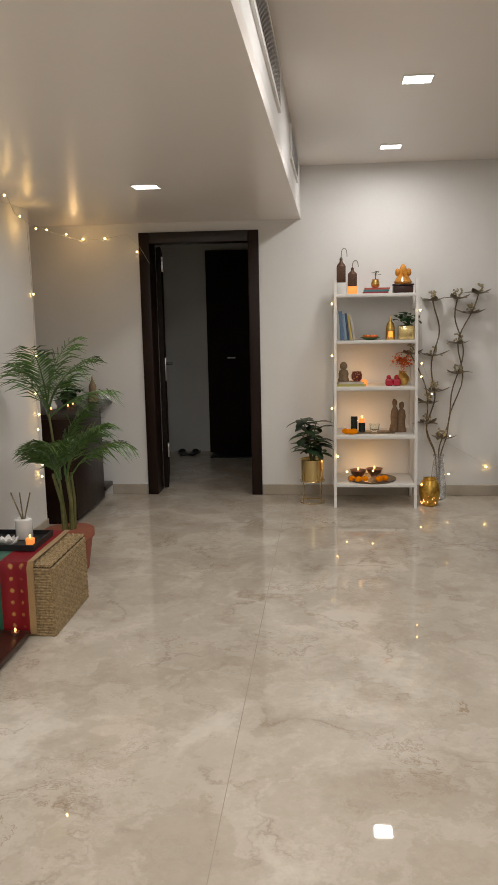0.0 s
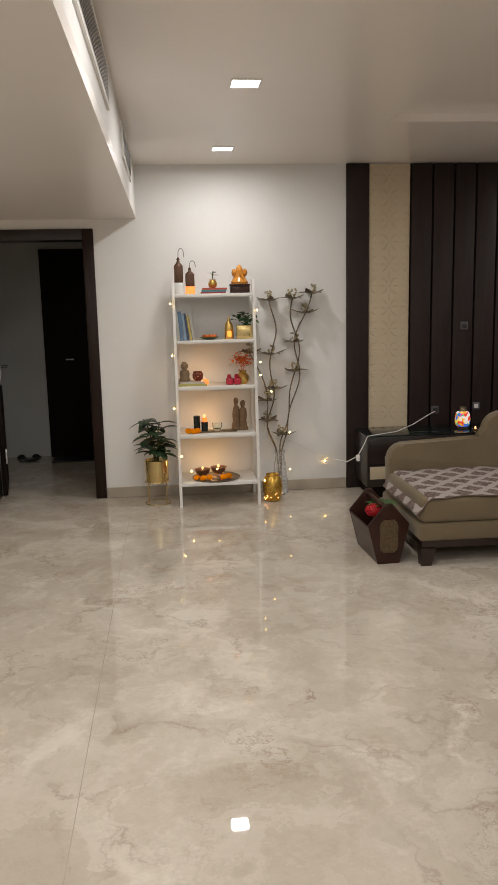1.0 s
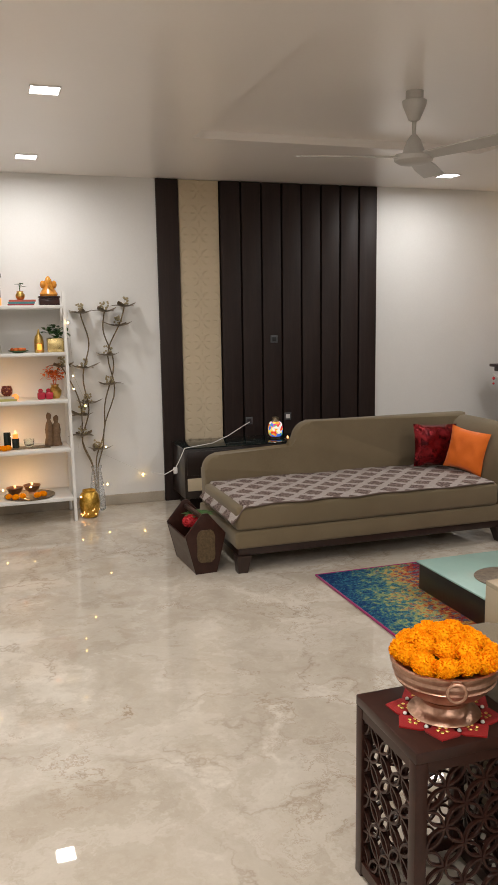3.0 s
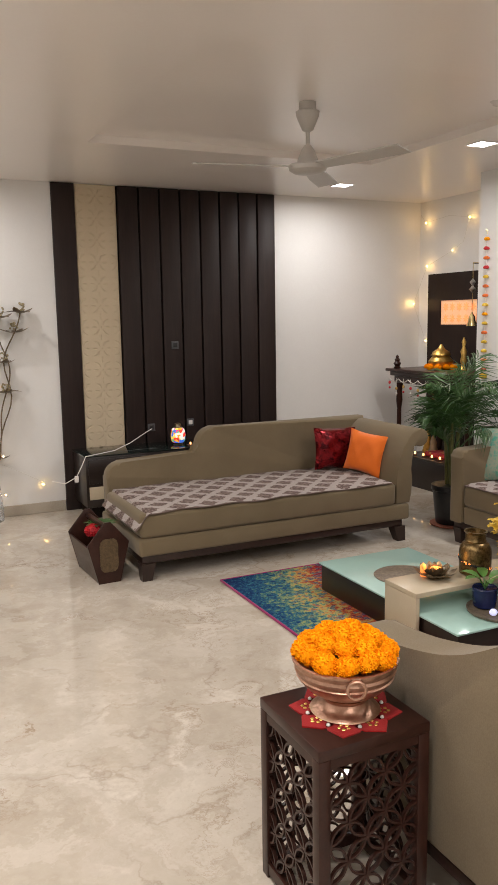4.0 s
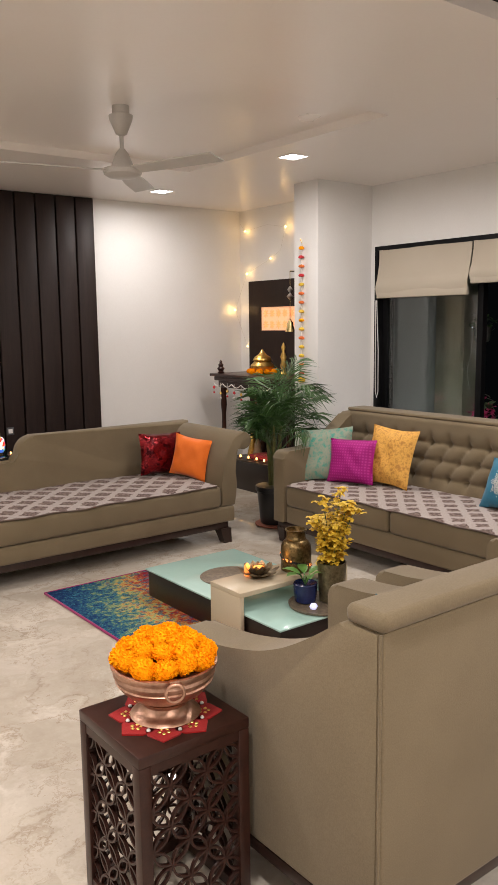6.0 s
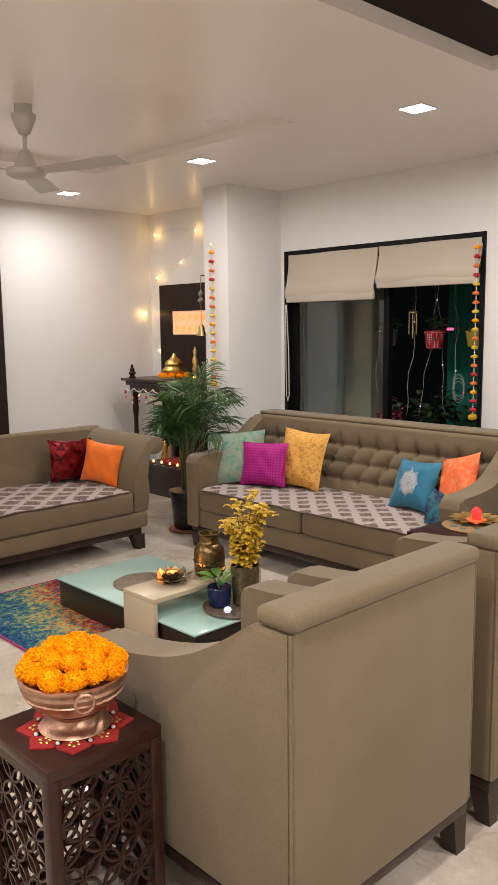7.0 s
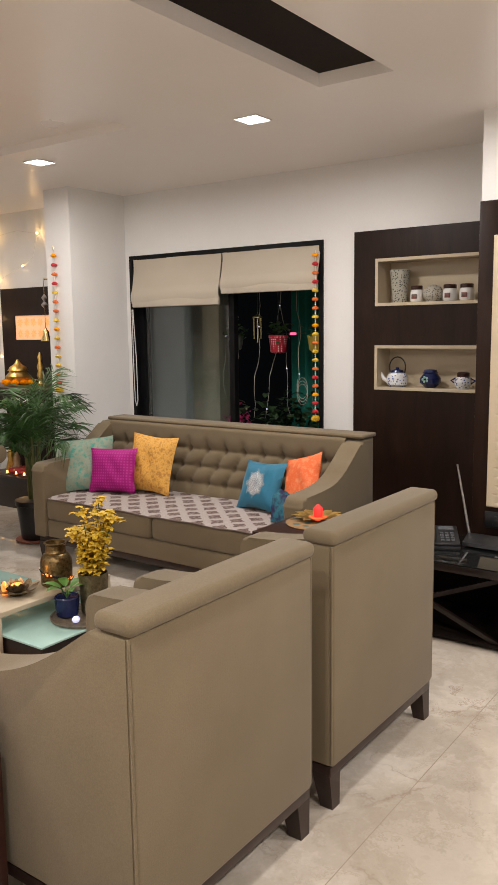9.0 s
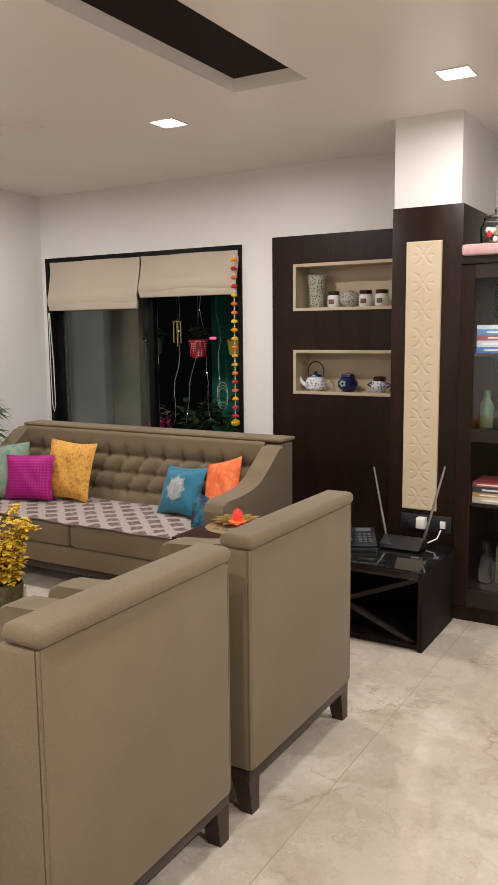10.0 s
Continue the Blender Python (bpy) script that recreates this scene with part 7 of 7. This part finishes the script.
# ---- clad pillar with carved strip ----
cl = thing("pillar_cladding", (4.28, 1.03, 0), "dark wood cladding round the pillar", "wall panel", kind="structure")
part("cladding", boxed(0, 0, 0, XW - 4.28 - 0.001, 0.375, 2.166, bevel=0.003), M_WOOD, cl)
carved("carved_strip", (4.28, 1.135, 0), 0.188, 0.575, 1.99, 0.1415, "x", "narrow cream carved strip on the dark pillar", 0.0024)
so = thing("socket_strip", (4.28, 1.05, 0.50), "black socket strip with a white adapter", "socket")
part("plate", boxed(-0.012, 0.0, -0.04, 0, 0.28, 0.05, bevel=0.003), M_BLACK, so)
part("adapter", boxed(-0.06, 0.13, -0.02, -0.0125, 0.18, 0.04, bevel=0.006), M_WHITE, so, "white plug adapter")
part("adapter", boxed(-0.05, 0.185, -0.02, -0.0125, 0.225, 0.03, bevel=0.004), M_BLACK, so)
part("switch", boxed(-0.018, 0.03, -0.015, -0.0125, 0.06, 0.025, bevel=0.002), M_WHITE, so)
part("cable", tube(B(), [(-0.03, 0.05, -0.02), (-0.06, 0.06, -0.06), (-0.1, 0.1, -0.08)], 0.004, 6), M_WHITE, so)

# ---- telephone table ----
pt_ = thing("telephone_table", (3.724, 1.018, 0), "open dark wood side table with crossed braces", "side table")
part("side_panel", boxed(0.004, 0.004, 0, 0.52, 0.03, 0.392, bevel=0.002), M_DOOR, pt_)
part("side_panel", boxed(0.004, 0.86, 0, 0.52, 0.886, 0.392, bevel=0.002), M_DOOR, pt_)
part("top", boxed(0.004, 0.03, 0.355, 0.52, 0.86, 0.392, bevel=0.002), M_WOOD_H, pt_)
part("back_panel", boxed(0.5, 0.03, 0, 0.515, 0.86, 0.355), M_DOOR, pt_, smooth=False)
part("bottom_shelf", boxed(0.02, 0.031, 0.01, 0.499, 0.859, 0.03), M_DOOR, pt_, smooth=False)
part("glass_top", boxed(-0.004, -0.004, 0.393, 0.53, 0.89, 0.403, bevel=0.002), varied("black_table_glass", (0.006, 0.007, 0.007), (0.01, 0.011, 0.011), 0.05, 3, 0, 0.0, 60, 0.7), pt_, "black glass top")
for s in (0, 1):
    bm = B()
    tube(bm, [(0.05, 0.04 if s else 0.85, 0.02), (0.05, 0.85 if s else 0.04, 0.35)], 0.016, 4)
    part("brace", bm, M_WOOD_H, pt_, smooth=False)
M_PHONEGREY = varied("phone_grey", (0.07, 0.075, 0.08), (0.10, 0.105, 0.11), 0.4, 30)
ph = thing("telephone", (3.99, 1.455, 0.4035), "black desk telephone with a keypad", "telephone", turn=-62)
part("body", prism(B(), [(-0.085, 0), (0.085, 0), (0.085, 0.022), (-0.085, 0.022)], 0.19, Matrix.Translation((0, -0.095, 0)), bevel=0.006), M_BLACK, ph)
deck = part("deck", boxed(-0.085, -0.095, 0.0, 0.085, 0.095, 0.016, bevel=0.006), M_BLACK, ph)
deck.matrix_basis = pose(0, 0.006, 0.046, 16, 0, 0)
part("handset", boxed(-0.082, -0.085, 0.018, -0.035, 0.085, 0.048, bevel=0.014, seg=3), M_BLACK, deck, "black handset in its cradle")
for r in range(4):
    for c in range(3):
        part("key", boxed(-0.011 + 0.002, -0.008, 0.0165, 0.009, 0.006, 0.022, bevel=0.002), M_PHONEGREY, deck, "grey key").location = (0.0 + c * 0.026, -0.062 + r * 0.024, 0)
part("display", boxed(-0.015, 0.045, 0.0165, 0.065, 0.08, 0.019), M_PHONEGREY, deck, "grey display", smooth=False)
ro = thing("router", (4.08, 1.25, 0.4035), "black wireless router with two raised antennas", "router")
part("body", prism(B(), [(-0.06, 0.01), (0.06, 0.005), (0.065, 0.05), (0.02, 0.06), (-0.055, 0.028)], 0.22, Matrix.Translation((0, -0.11, 0)), bevel=0.006), M_BLACK, ro)
for s, tip in ((1, (0.0, 0.165, 0.42)), (-1, (0.0, -0.215, 0.45))):
    part("antenna", tube(B(), [(0.03, s * 0.1, 0.04), tip], 0.008, 8, 0.005), M_STEEL if s else M_BLACK, ro, "grey rod antenna")

# ---- glazed bookcase ----
bk = thing("bookcase", (4.25, -0.25, 0), "dark wood bookcase with glazed doors", "bookcase")
CW, CD, CH = 1.279, 0.6, 1.90
for nm, a in (("side", (0.03, CW - 0.03, 0.08, CD, CW, CH - 0.04)), ("side", (0.03, 0, 0.08, CD, 0.03, CH - 0.04)), ("plinth", (0.02, 0, 0, CD, CW, 0.08)), ("back_panel", (CD - 0.02, 0.03, 0.08, CD, CW - 0.03, CH - 0.04))):
    part(nm, boxed(*a), M_WOOD, bk, smooth=False)
part("top", boxed(-0.01, -0.01, CH - 0.04, CD, CW + 0.012 - 0.012, CH, bevel=0.004), M_WOOD_H, bk)
for z in (0.155, 0.615, 1.0, 1.395):
    part("shelf", boxed(0.05, 0.031, z, CD - 0.021, CW - 0.031, z + 0.02), M_WOOD_H, bk, smooth=False)
for d in range(2):
    y1 = CW - 0.002 - d * 0.64
    y0 = y1 - 0.63
    st2 = 0.072
    dr = part("door", boxed(0, y1 - st2, 0.085, 0.028, y1, CH - 0.042, bevel=0.002), M_WOOD, bk, smooth=False)
    part("stile", boxed(0, y0, 0.085, 0.028, y0 + st2, CH - 0.042, bevel=0.002), M_WOOD, dr, smooth=False)
    for z0, z1 in ((0.085, 0.175), (0.965, 1.03), (CH - 0.11, CH - 0.042)):
        part("rail", boxed(0.001, y0 + st2, z0, 0.027, y1 - st2, z1), M_WOOD_H, dr, smooth=False)
    for z0, z1 in ((0.175, 0.965), (1.03, CH - 0.11)):
        no_shadow(part("pane", boxed(0.012, y0 + st2, z0, 0.016, y1 - st2, z1), M_PANE, dr, "clear glass pane", smooth=False))
rnd = random.Random(77)
for zz, cols in ((1.4155, ((0.04, 0.12, 0.35), (0.5, 0.5, 0.48), (0.3, 0.06, 0.08), (0.06, 0.2, 0.4), (0.5, 0.55, 0.6))), (0.6355, ((0.45, 0.38, 0.28), (0.42, 0.22, 0.06), (0.03, 0.03, 0.04), (0.3, 0.05, 0.05)))):
    z = zz
    for cc in cols:
        h = rnd.uniform(0.02, 0.034)
        b_ = book((4.31, 0.955, z), 0.26, 0.22, h, cc, "book lying in a stack in the bookcase", -90)
        bars = part("spine_title", boxed(rnd.uniform(0.02, 0.08), -0.0015, h * 0.35, rnd.uniform(0.12, 0.22), 0.0, h * 0.62), M_PAPER, b_, "pale title bar", smooth=False)
        z += h + 0.0005
for k, (yy, zz, hh) in enumerate(((0.92, 1.0205, 0.2), (0.86, 1.0205, 0.16), (0.75, 1.0205, 0.26), (0.66, 1.0205, 0.22), (0.9, 0.1755, 0.22), (0.82, 0.1755, 0.3), (0.72, 0.1755, 0.2), (0.63, 0.1755, 0.26))):
    t = thing("glass_jar", (4.42 + 0.05 * (k % 2), yy, zz), "glass bottle or jar on the bookcase shelf", "jar", "glassware in the bookcase")
    part("vessel", lathe(B(), [(0.035, 0), (0.038, 0.006), (0.038, hh * 0.6), (0.018, hh * 0.78), (0.018, hh * 0.95), (0.022, hh)], 16), (varied("green_bottle", (0.03, 0.07, 0.04), (0.10, 0.16, 0.09), 0.1, 40), M_GLASS, varied("olive_tin", (0.16, 0.16, 0.05), (0.25, 0.24, 0.08), 0.4, 40))[k % 3], t)
cr = tagged(part("checked_cloth", boxed(4.22, 0.55, 1.9005, 4.75, 1.02, 1.955, bevel=0.012), patterned("red_gingham", (0.30, 0.012, 0.03), (0.66, 0.52, 0.50), 95, "weave", 0.8)), "red and white checked cloth on the bookcase", "cloth")
gj = thing("glass_jar", (4.45, 0.90, 1.9555), "large lidded glass jar filled with potpourri", "jar")
no_shadow(part("vessel", lathe(B(), [(0.06, 0), (0.085, 0.015), (0.09, 0.09), (0.07, 0.13), (0.072, 0.145), (0.066, 0.14), (0.08, 0.09), (0.075, 0.02), (0.03, 0.01)], 26), M_GLASS, gj))
part("lid", lathe(B(), [(0.072, 0.146), (0.075, 0.152), (0.03, 0.165), (0.015, 0.17), (0.02, 0.19), (0.004, 0.2)], 22), M_STEEL, gj)
rnd = random.Random(5)
for k in range(22):
    a, r = rnd.uniform(0, 6.28), rnd.uniform(0, 0.05)
    part("potpourri", ball(B(), (r * math.cos(a), r * math.sin(a), rnd.uniform(0.03, 0.1)), 0.018, 7, 5), (M_STONE, M_REDFLOWER, M_PEARL, M_PEWTER)[k % 4], gj)

# ---- small table between sofa and chair ----
sm_ = thing("side_table", (3.085, 1.575, 0), "small dark wood side table beside the sofa", "side table")
part("tabletop", boxed(0, 0, 0.57, 0.46, 0.44, 0.60, bevel=0.004), M_ROSE, sm_)
for lx in (0.03, 0.335):
    for ly in (0.03, 0.375):
        part("leg", boxed(lx, ly, 0, lx + 0.035, ly + 0.035, 0.57), M_ROSE, sm_, smooth=False)
tagged(part("round_mat", lathe(B(), [(0.15, 0), (0.152, 0.003), (0.14, 0.005)], 36), patterned("painted_mat", (0.05, 0.12, 0.12), (0.30, 0.17, 0.07), 18)), "round painted mat on the small table", "mat").location = (3.38, 1.84, 0.6005)
pl = thing("flower_candle_dish", (3.44, 1.87, 0.606), "gold petal dish with a lit red candle", "candle holder")
for k in range(12):
    a = k * math.pi / 6
    bm = B()
    leaf(bm, (0.035 * math.cos(a), 0.035 * math.sin(a), 0.008), a, 0.25, 0.10, 0.026, 0.2)
    part("petal", bm, M_GOLD, pl)
part("dish", lathe(B(), [(0.05, 0), (0.055, 0.006), (0.04, 0.012)], 20), M_ORFLOWER, pl)
part("candle", lathe(B(), [(0.022, 0.012), (0.024, 0.05), (0.02, 0.056), (0.006, 0.07)], 14), M_REDWAX, pl, "lit red candle")

cushion("cushion", pose(1.86, 1.50, 0.468, -24, 0, -90), 0.36, 0.215, 0.09, patterned("blue_black_print", (0.008, 0.012, 0.02), (0.012, 0.12, 0.18), 12), "blue and black printed cushion on the armchair", 9)
# ---- console in the recess ----
cn = thing("console", (-2.54, 5.50, 0), "dark wood console with open shelves", "console")
part("top", boxed(0, 0, 0.775, 0.75, 0.955, 0.81, bevel=0.003), M_WOOD_H, cn)
part("front_panel", boxed(0.69, 0.0, 0.03, 0.715, 0.72, 0.775, bevel=0.002), M_WOOD, cn)
part("side_panel", boxed(0.0, 0.0, 0.0, 0.689, 0.025, 0.775), M_WOOD, cn, smooth=False)
for z in (0.42, 0.08):
    part("shelf", boxed(0.1, 0.721, z, 0.72, 0.955, z + 0.035, bevel=0.002), M_WOOD_H, cn)
part("divider", boxed(0.0, 0.70, 0.0, 0.10, 0.955, 0.774), M_WOOD, cn, smooth=False)
for k, (xx, yy, hh, m, lab) in enumerate(((-1.9, 6.28, 0.18, M_STONE, "small carved figurine on the console"), (-2.05, 6.1, 0.14, M_LEAF_D, "small dark leafy bunch on the console"), (-2.1, 5.85, 0.1, M_CERAM, "small pale ornament on the console"))):
    bm = B()
    if k == 1:
        spray(bm, (0, 0, 0.10), 70, 0.05, 0.07, 17)
        lathe(bm, [(0.04, 0), (0.05, 0.04), (0.045, 0.08)], 14)
    else:
        lathe(bm, [(0.04, 0), (0.045, 0.02), (0.03, hh * 0.5), (0.032, hh * 0.7), (0.012, hh * 0.95), (0.004, hh * 1.15)], 16)
    tagged(part("console_ornament", bm, m), lab, "ornament").location = (xx, yy, 0.8105)
for xx, yy in ((-1.98, 6.0), (-1.98, 5.88), (-2.05, 5.7)):
    tealight((xx, yy, 0.8105), "small lit tealight on the console", "tealights on the recess console")

# ---- wicker trunk with cloth, tray, low platform ----
tk = thing("wicker_trunk", (-1.98, 3.513, 0), "woven seagrass trunk with a closed lid", "trunk")
TX, TY, TZ = 0.675, 0.535, 0.36
part("core", boxed(0.012, 0.012, 0.0, TX - 0.012, TY - 0.012, TZ - 0.01), varied("trunk_core", (0.05, 0.03, 0.015), (0.09, 0.055, 0.025), 0.9, 20), tk, smooth=False)
rows_n = 24
for i in range(rows_n):
    z = 0.008 + i * (TZ - 0.02) / rows_n
    bm = B()
    r = 0.0085
    n = 26
    path = []
    for j in range(n + 1):
        path.append((TX - 0.008 + 0.003 * math.sin(j * 2.2 + i * 3.14), 0.006 + (TY - 0.012) * j / n, z))
    pathf = [(0.02 + (TX - 0.03) * j / n, 0.008 - 0.003 * math.sin(j * 2.2 + i * 3.14), z) for j in range(n + 1)]
    part("woven_row", tube(B(), path, r, 6), M_WICKER, tk)
    part("woven_row", tube(bm, pathf, r, 6), M_WICKER, tk)
for i in range(26):
    xx = 0.33 + i * (TX - 0.34) / 25.5
    bm = B()
    tube(bm, [(xx, 0.004 + (TY - 0.008) * j / 20, TZ - 0.006 + 0.0035 * math.sin(j * 2.4 + i * 3.14)) for j in range(21)], 0.0075, 6)
    part("woven_row", bm, M_WICKER, tk)
cl_ = thing("silk_cloth", (-1.98, 3.513, 0), "red and green silk cloth with a gold border over the trunk", "cloth")


def drape(x0, x1, mt_, nm, lift):
    def fn(u, v):
        x = x0 + (x1 - x0) * u
        s = v * 0.9
        if s < 0.36:
            y, z = -0.012 - lift - 0.006 * math.sin(x * 60), 0.02 + s
        else:
            y, z = (s - 0.36), TZ + 0.012 + lift + 0.002 * math.sin(x * 40 + y_w(s))
        return Vector((x, y, z))
    bm = B()
    grid(bm, 18, 30, fn)
    ext = bmesh.ops.extrude_face_region(bm, geom=bm.faces[:])
    bmesh.ops.translate(bm, vec=(0, -0.002, 0.003), verts=[e for e in ext["geom"] if isinstance(e, bmesh.types.BMVert)])
    part(nm, bm, mt_, cl_)


def y_w(s):
    return 9 * s


M_REDPRINT = patterned("red_gold_silk", (0.45, 0.24, 0.07), (0.20, 0.008, 0.014), 17, "dots", 0.5, dot=0.24)
drape(0.02, 0.42, M_GREEN, "green_field", 0.0)
drape(0.42, 0.555, M_REDPRINT, "red_border", 0.001)
drape(0.556, 0.585, fabric("tan_gold_braid", (0.26, 0.16, 0.07), (0.38, 0.25, 0.12), 500), "gold_edge", 0.003)
ty = thing("tray", (-1.87, 3.67, TZ + 0.018), "black lacquer tray on the trunk", "tray")
bm = B()
box(bm, 0, 0, 0, 0.42, 0.28, 0.008), box(bm, 0, 0, 0.008, 0.01, 0.28, 0.03), box(bm, 0.41, 0, 0.008, 0.42, 0.28, 0.03), box(bm, 0.01, 0, 0.008, 0.41, 0.01, 0.03), box(bm, 0.01, 0.27, 0.008, 0.41, 0.28, 0.03)
part("tray_body", bm, M_BLACK, ty, smooth=False)
t = thing("candle", (-1.495, 3.74, TZ + 0.0265), "short lit orange candle on the tray", "candle")
part("wax", lathe(B(), [(0.022, 0), (0.023, 0.035), (0.02, 0.038)], 16), M_WAX, t)
part("flame", ball(B(), (0, 0, 0.048), 0.006, 8, 6, 1.6), M_TEA, t)
df = thing("reed_diffuser", (-1.575, 3.87, TZ + 0.0265), "white ceramic reed diffuser with dark sticks", "diffuser")
part("jar", lathe(B(), [(0.04, 0), (0.044, 0.006), (0.044, 0.10), (0.036, 0.108), (0.03, 0.1)], 22), M_CERAM, df)
for a in (-0.16, -0.04, 0.1):
    part("reed", tube(B(), [(0, 0, 0.08), (a * 0.4, 0.01, 0.24)], 0.004, 6), M_PEWTER, df)
wf = thing("paper_flower", (-1.615, 3.735, TZ + 0.0265), "white lotus flower lying on the tray", "flower")
for k in range(14):
    bm = B()
    a = k * 0.9
    leaf(bm, (0.01 * math.cos(a), 0.01 * math.sin(a), 0.004), a, 0.25 + 0.05 * k, 0.07 - 0.002 * k, 0.02, -0.3)
    part("petal", bm, M_CERAM, wf)
pf = thing("low_platform", (-1.98, 2.75, 0), "low wooden platform with small lamps", "platform")
part("board", boxed(0, 0, 0.02, 0.56, 0.72, 0.05, bevel=0.004), M_ROSE, pf)
for ly in (0.06, 0.62):
    part("foot", boxed(0.03, ly, 0, 0.53, ly + 0.04, 0.02), M_TAN, pf, smooth=False)
for k, (xx, yy) in enumerate(((-1.52, 3.30), (-1.56, 3.40), (-1.5, 3.15), (-1.47, 3.42))):
    tealight((xx, yy, 0.0505), "small lit oil lamp on the low platform", "lamps on the platform")
bm = B()
rnd = random.Random(19)
for k in range(16):
    ball(bm, (rnd.uniform(-0.06, 0.06), rnd.uniform(-0.06, 0.06), 0.018), 0.018, 7, 5)
tagged(part("petal_heap", bm, varied("pink_petals", (0.4, 0.05, 0.12), (0.55, 0.12, 0.2), 0.7, 40)), "heap of pink petals on the low platform", "petals").location = (-1.60, 3.2, 0.0505)
warm((-1.52, 3.32, 0.14), 0.15)
slab("balcony_ceiling", XW + 0.2, 1.6, HC, 7.2, 7.0, HC + 0.1, label="dim ceiling over the balcony", cat="ceiling")
# shoes in the passage
for k in range(2):
    t = thing("shoe", (-1.55 + k * 0.12, 8.3, 0), "dark slip-on shoe on the passage floor", "shoe", "pair of shoes", turn=20 - k * 30)
    part("sole", boxed(-0.04, -0.12, 0, 0.04, 0.12, 0.02, bevel=0.008), M_BLACK, t)
    part("upper", ball(B(), (0, 0.05, 0.02), 0.04, 12, 8, 0.7), M_BLACK, t)
# floor joints between the marble slabs
M_JOINT = varied("slab_joint", (0.36, 0.30, 0.23), (0.44, 0.375, 0.30), 0.25, 6)
tagged(part("slab_joint", boxed(-0.334, -2.4, 0.0, -0.331, YB, 0.0006), M_JOINT, smooth=False), "fine joint between marble slabs", "floor joint", kind="structure")
tagged(part("slab_joint", boxed(-0.331, 0.9245, 0.0, 4.24, 0.9275, 0.0006), M_JOINT, smooth=False), "fine joint between marble slabs", "floor joint", kind="structure")
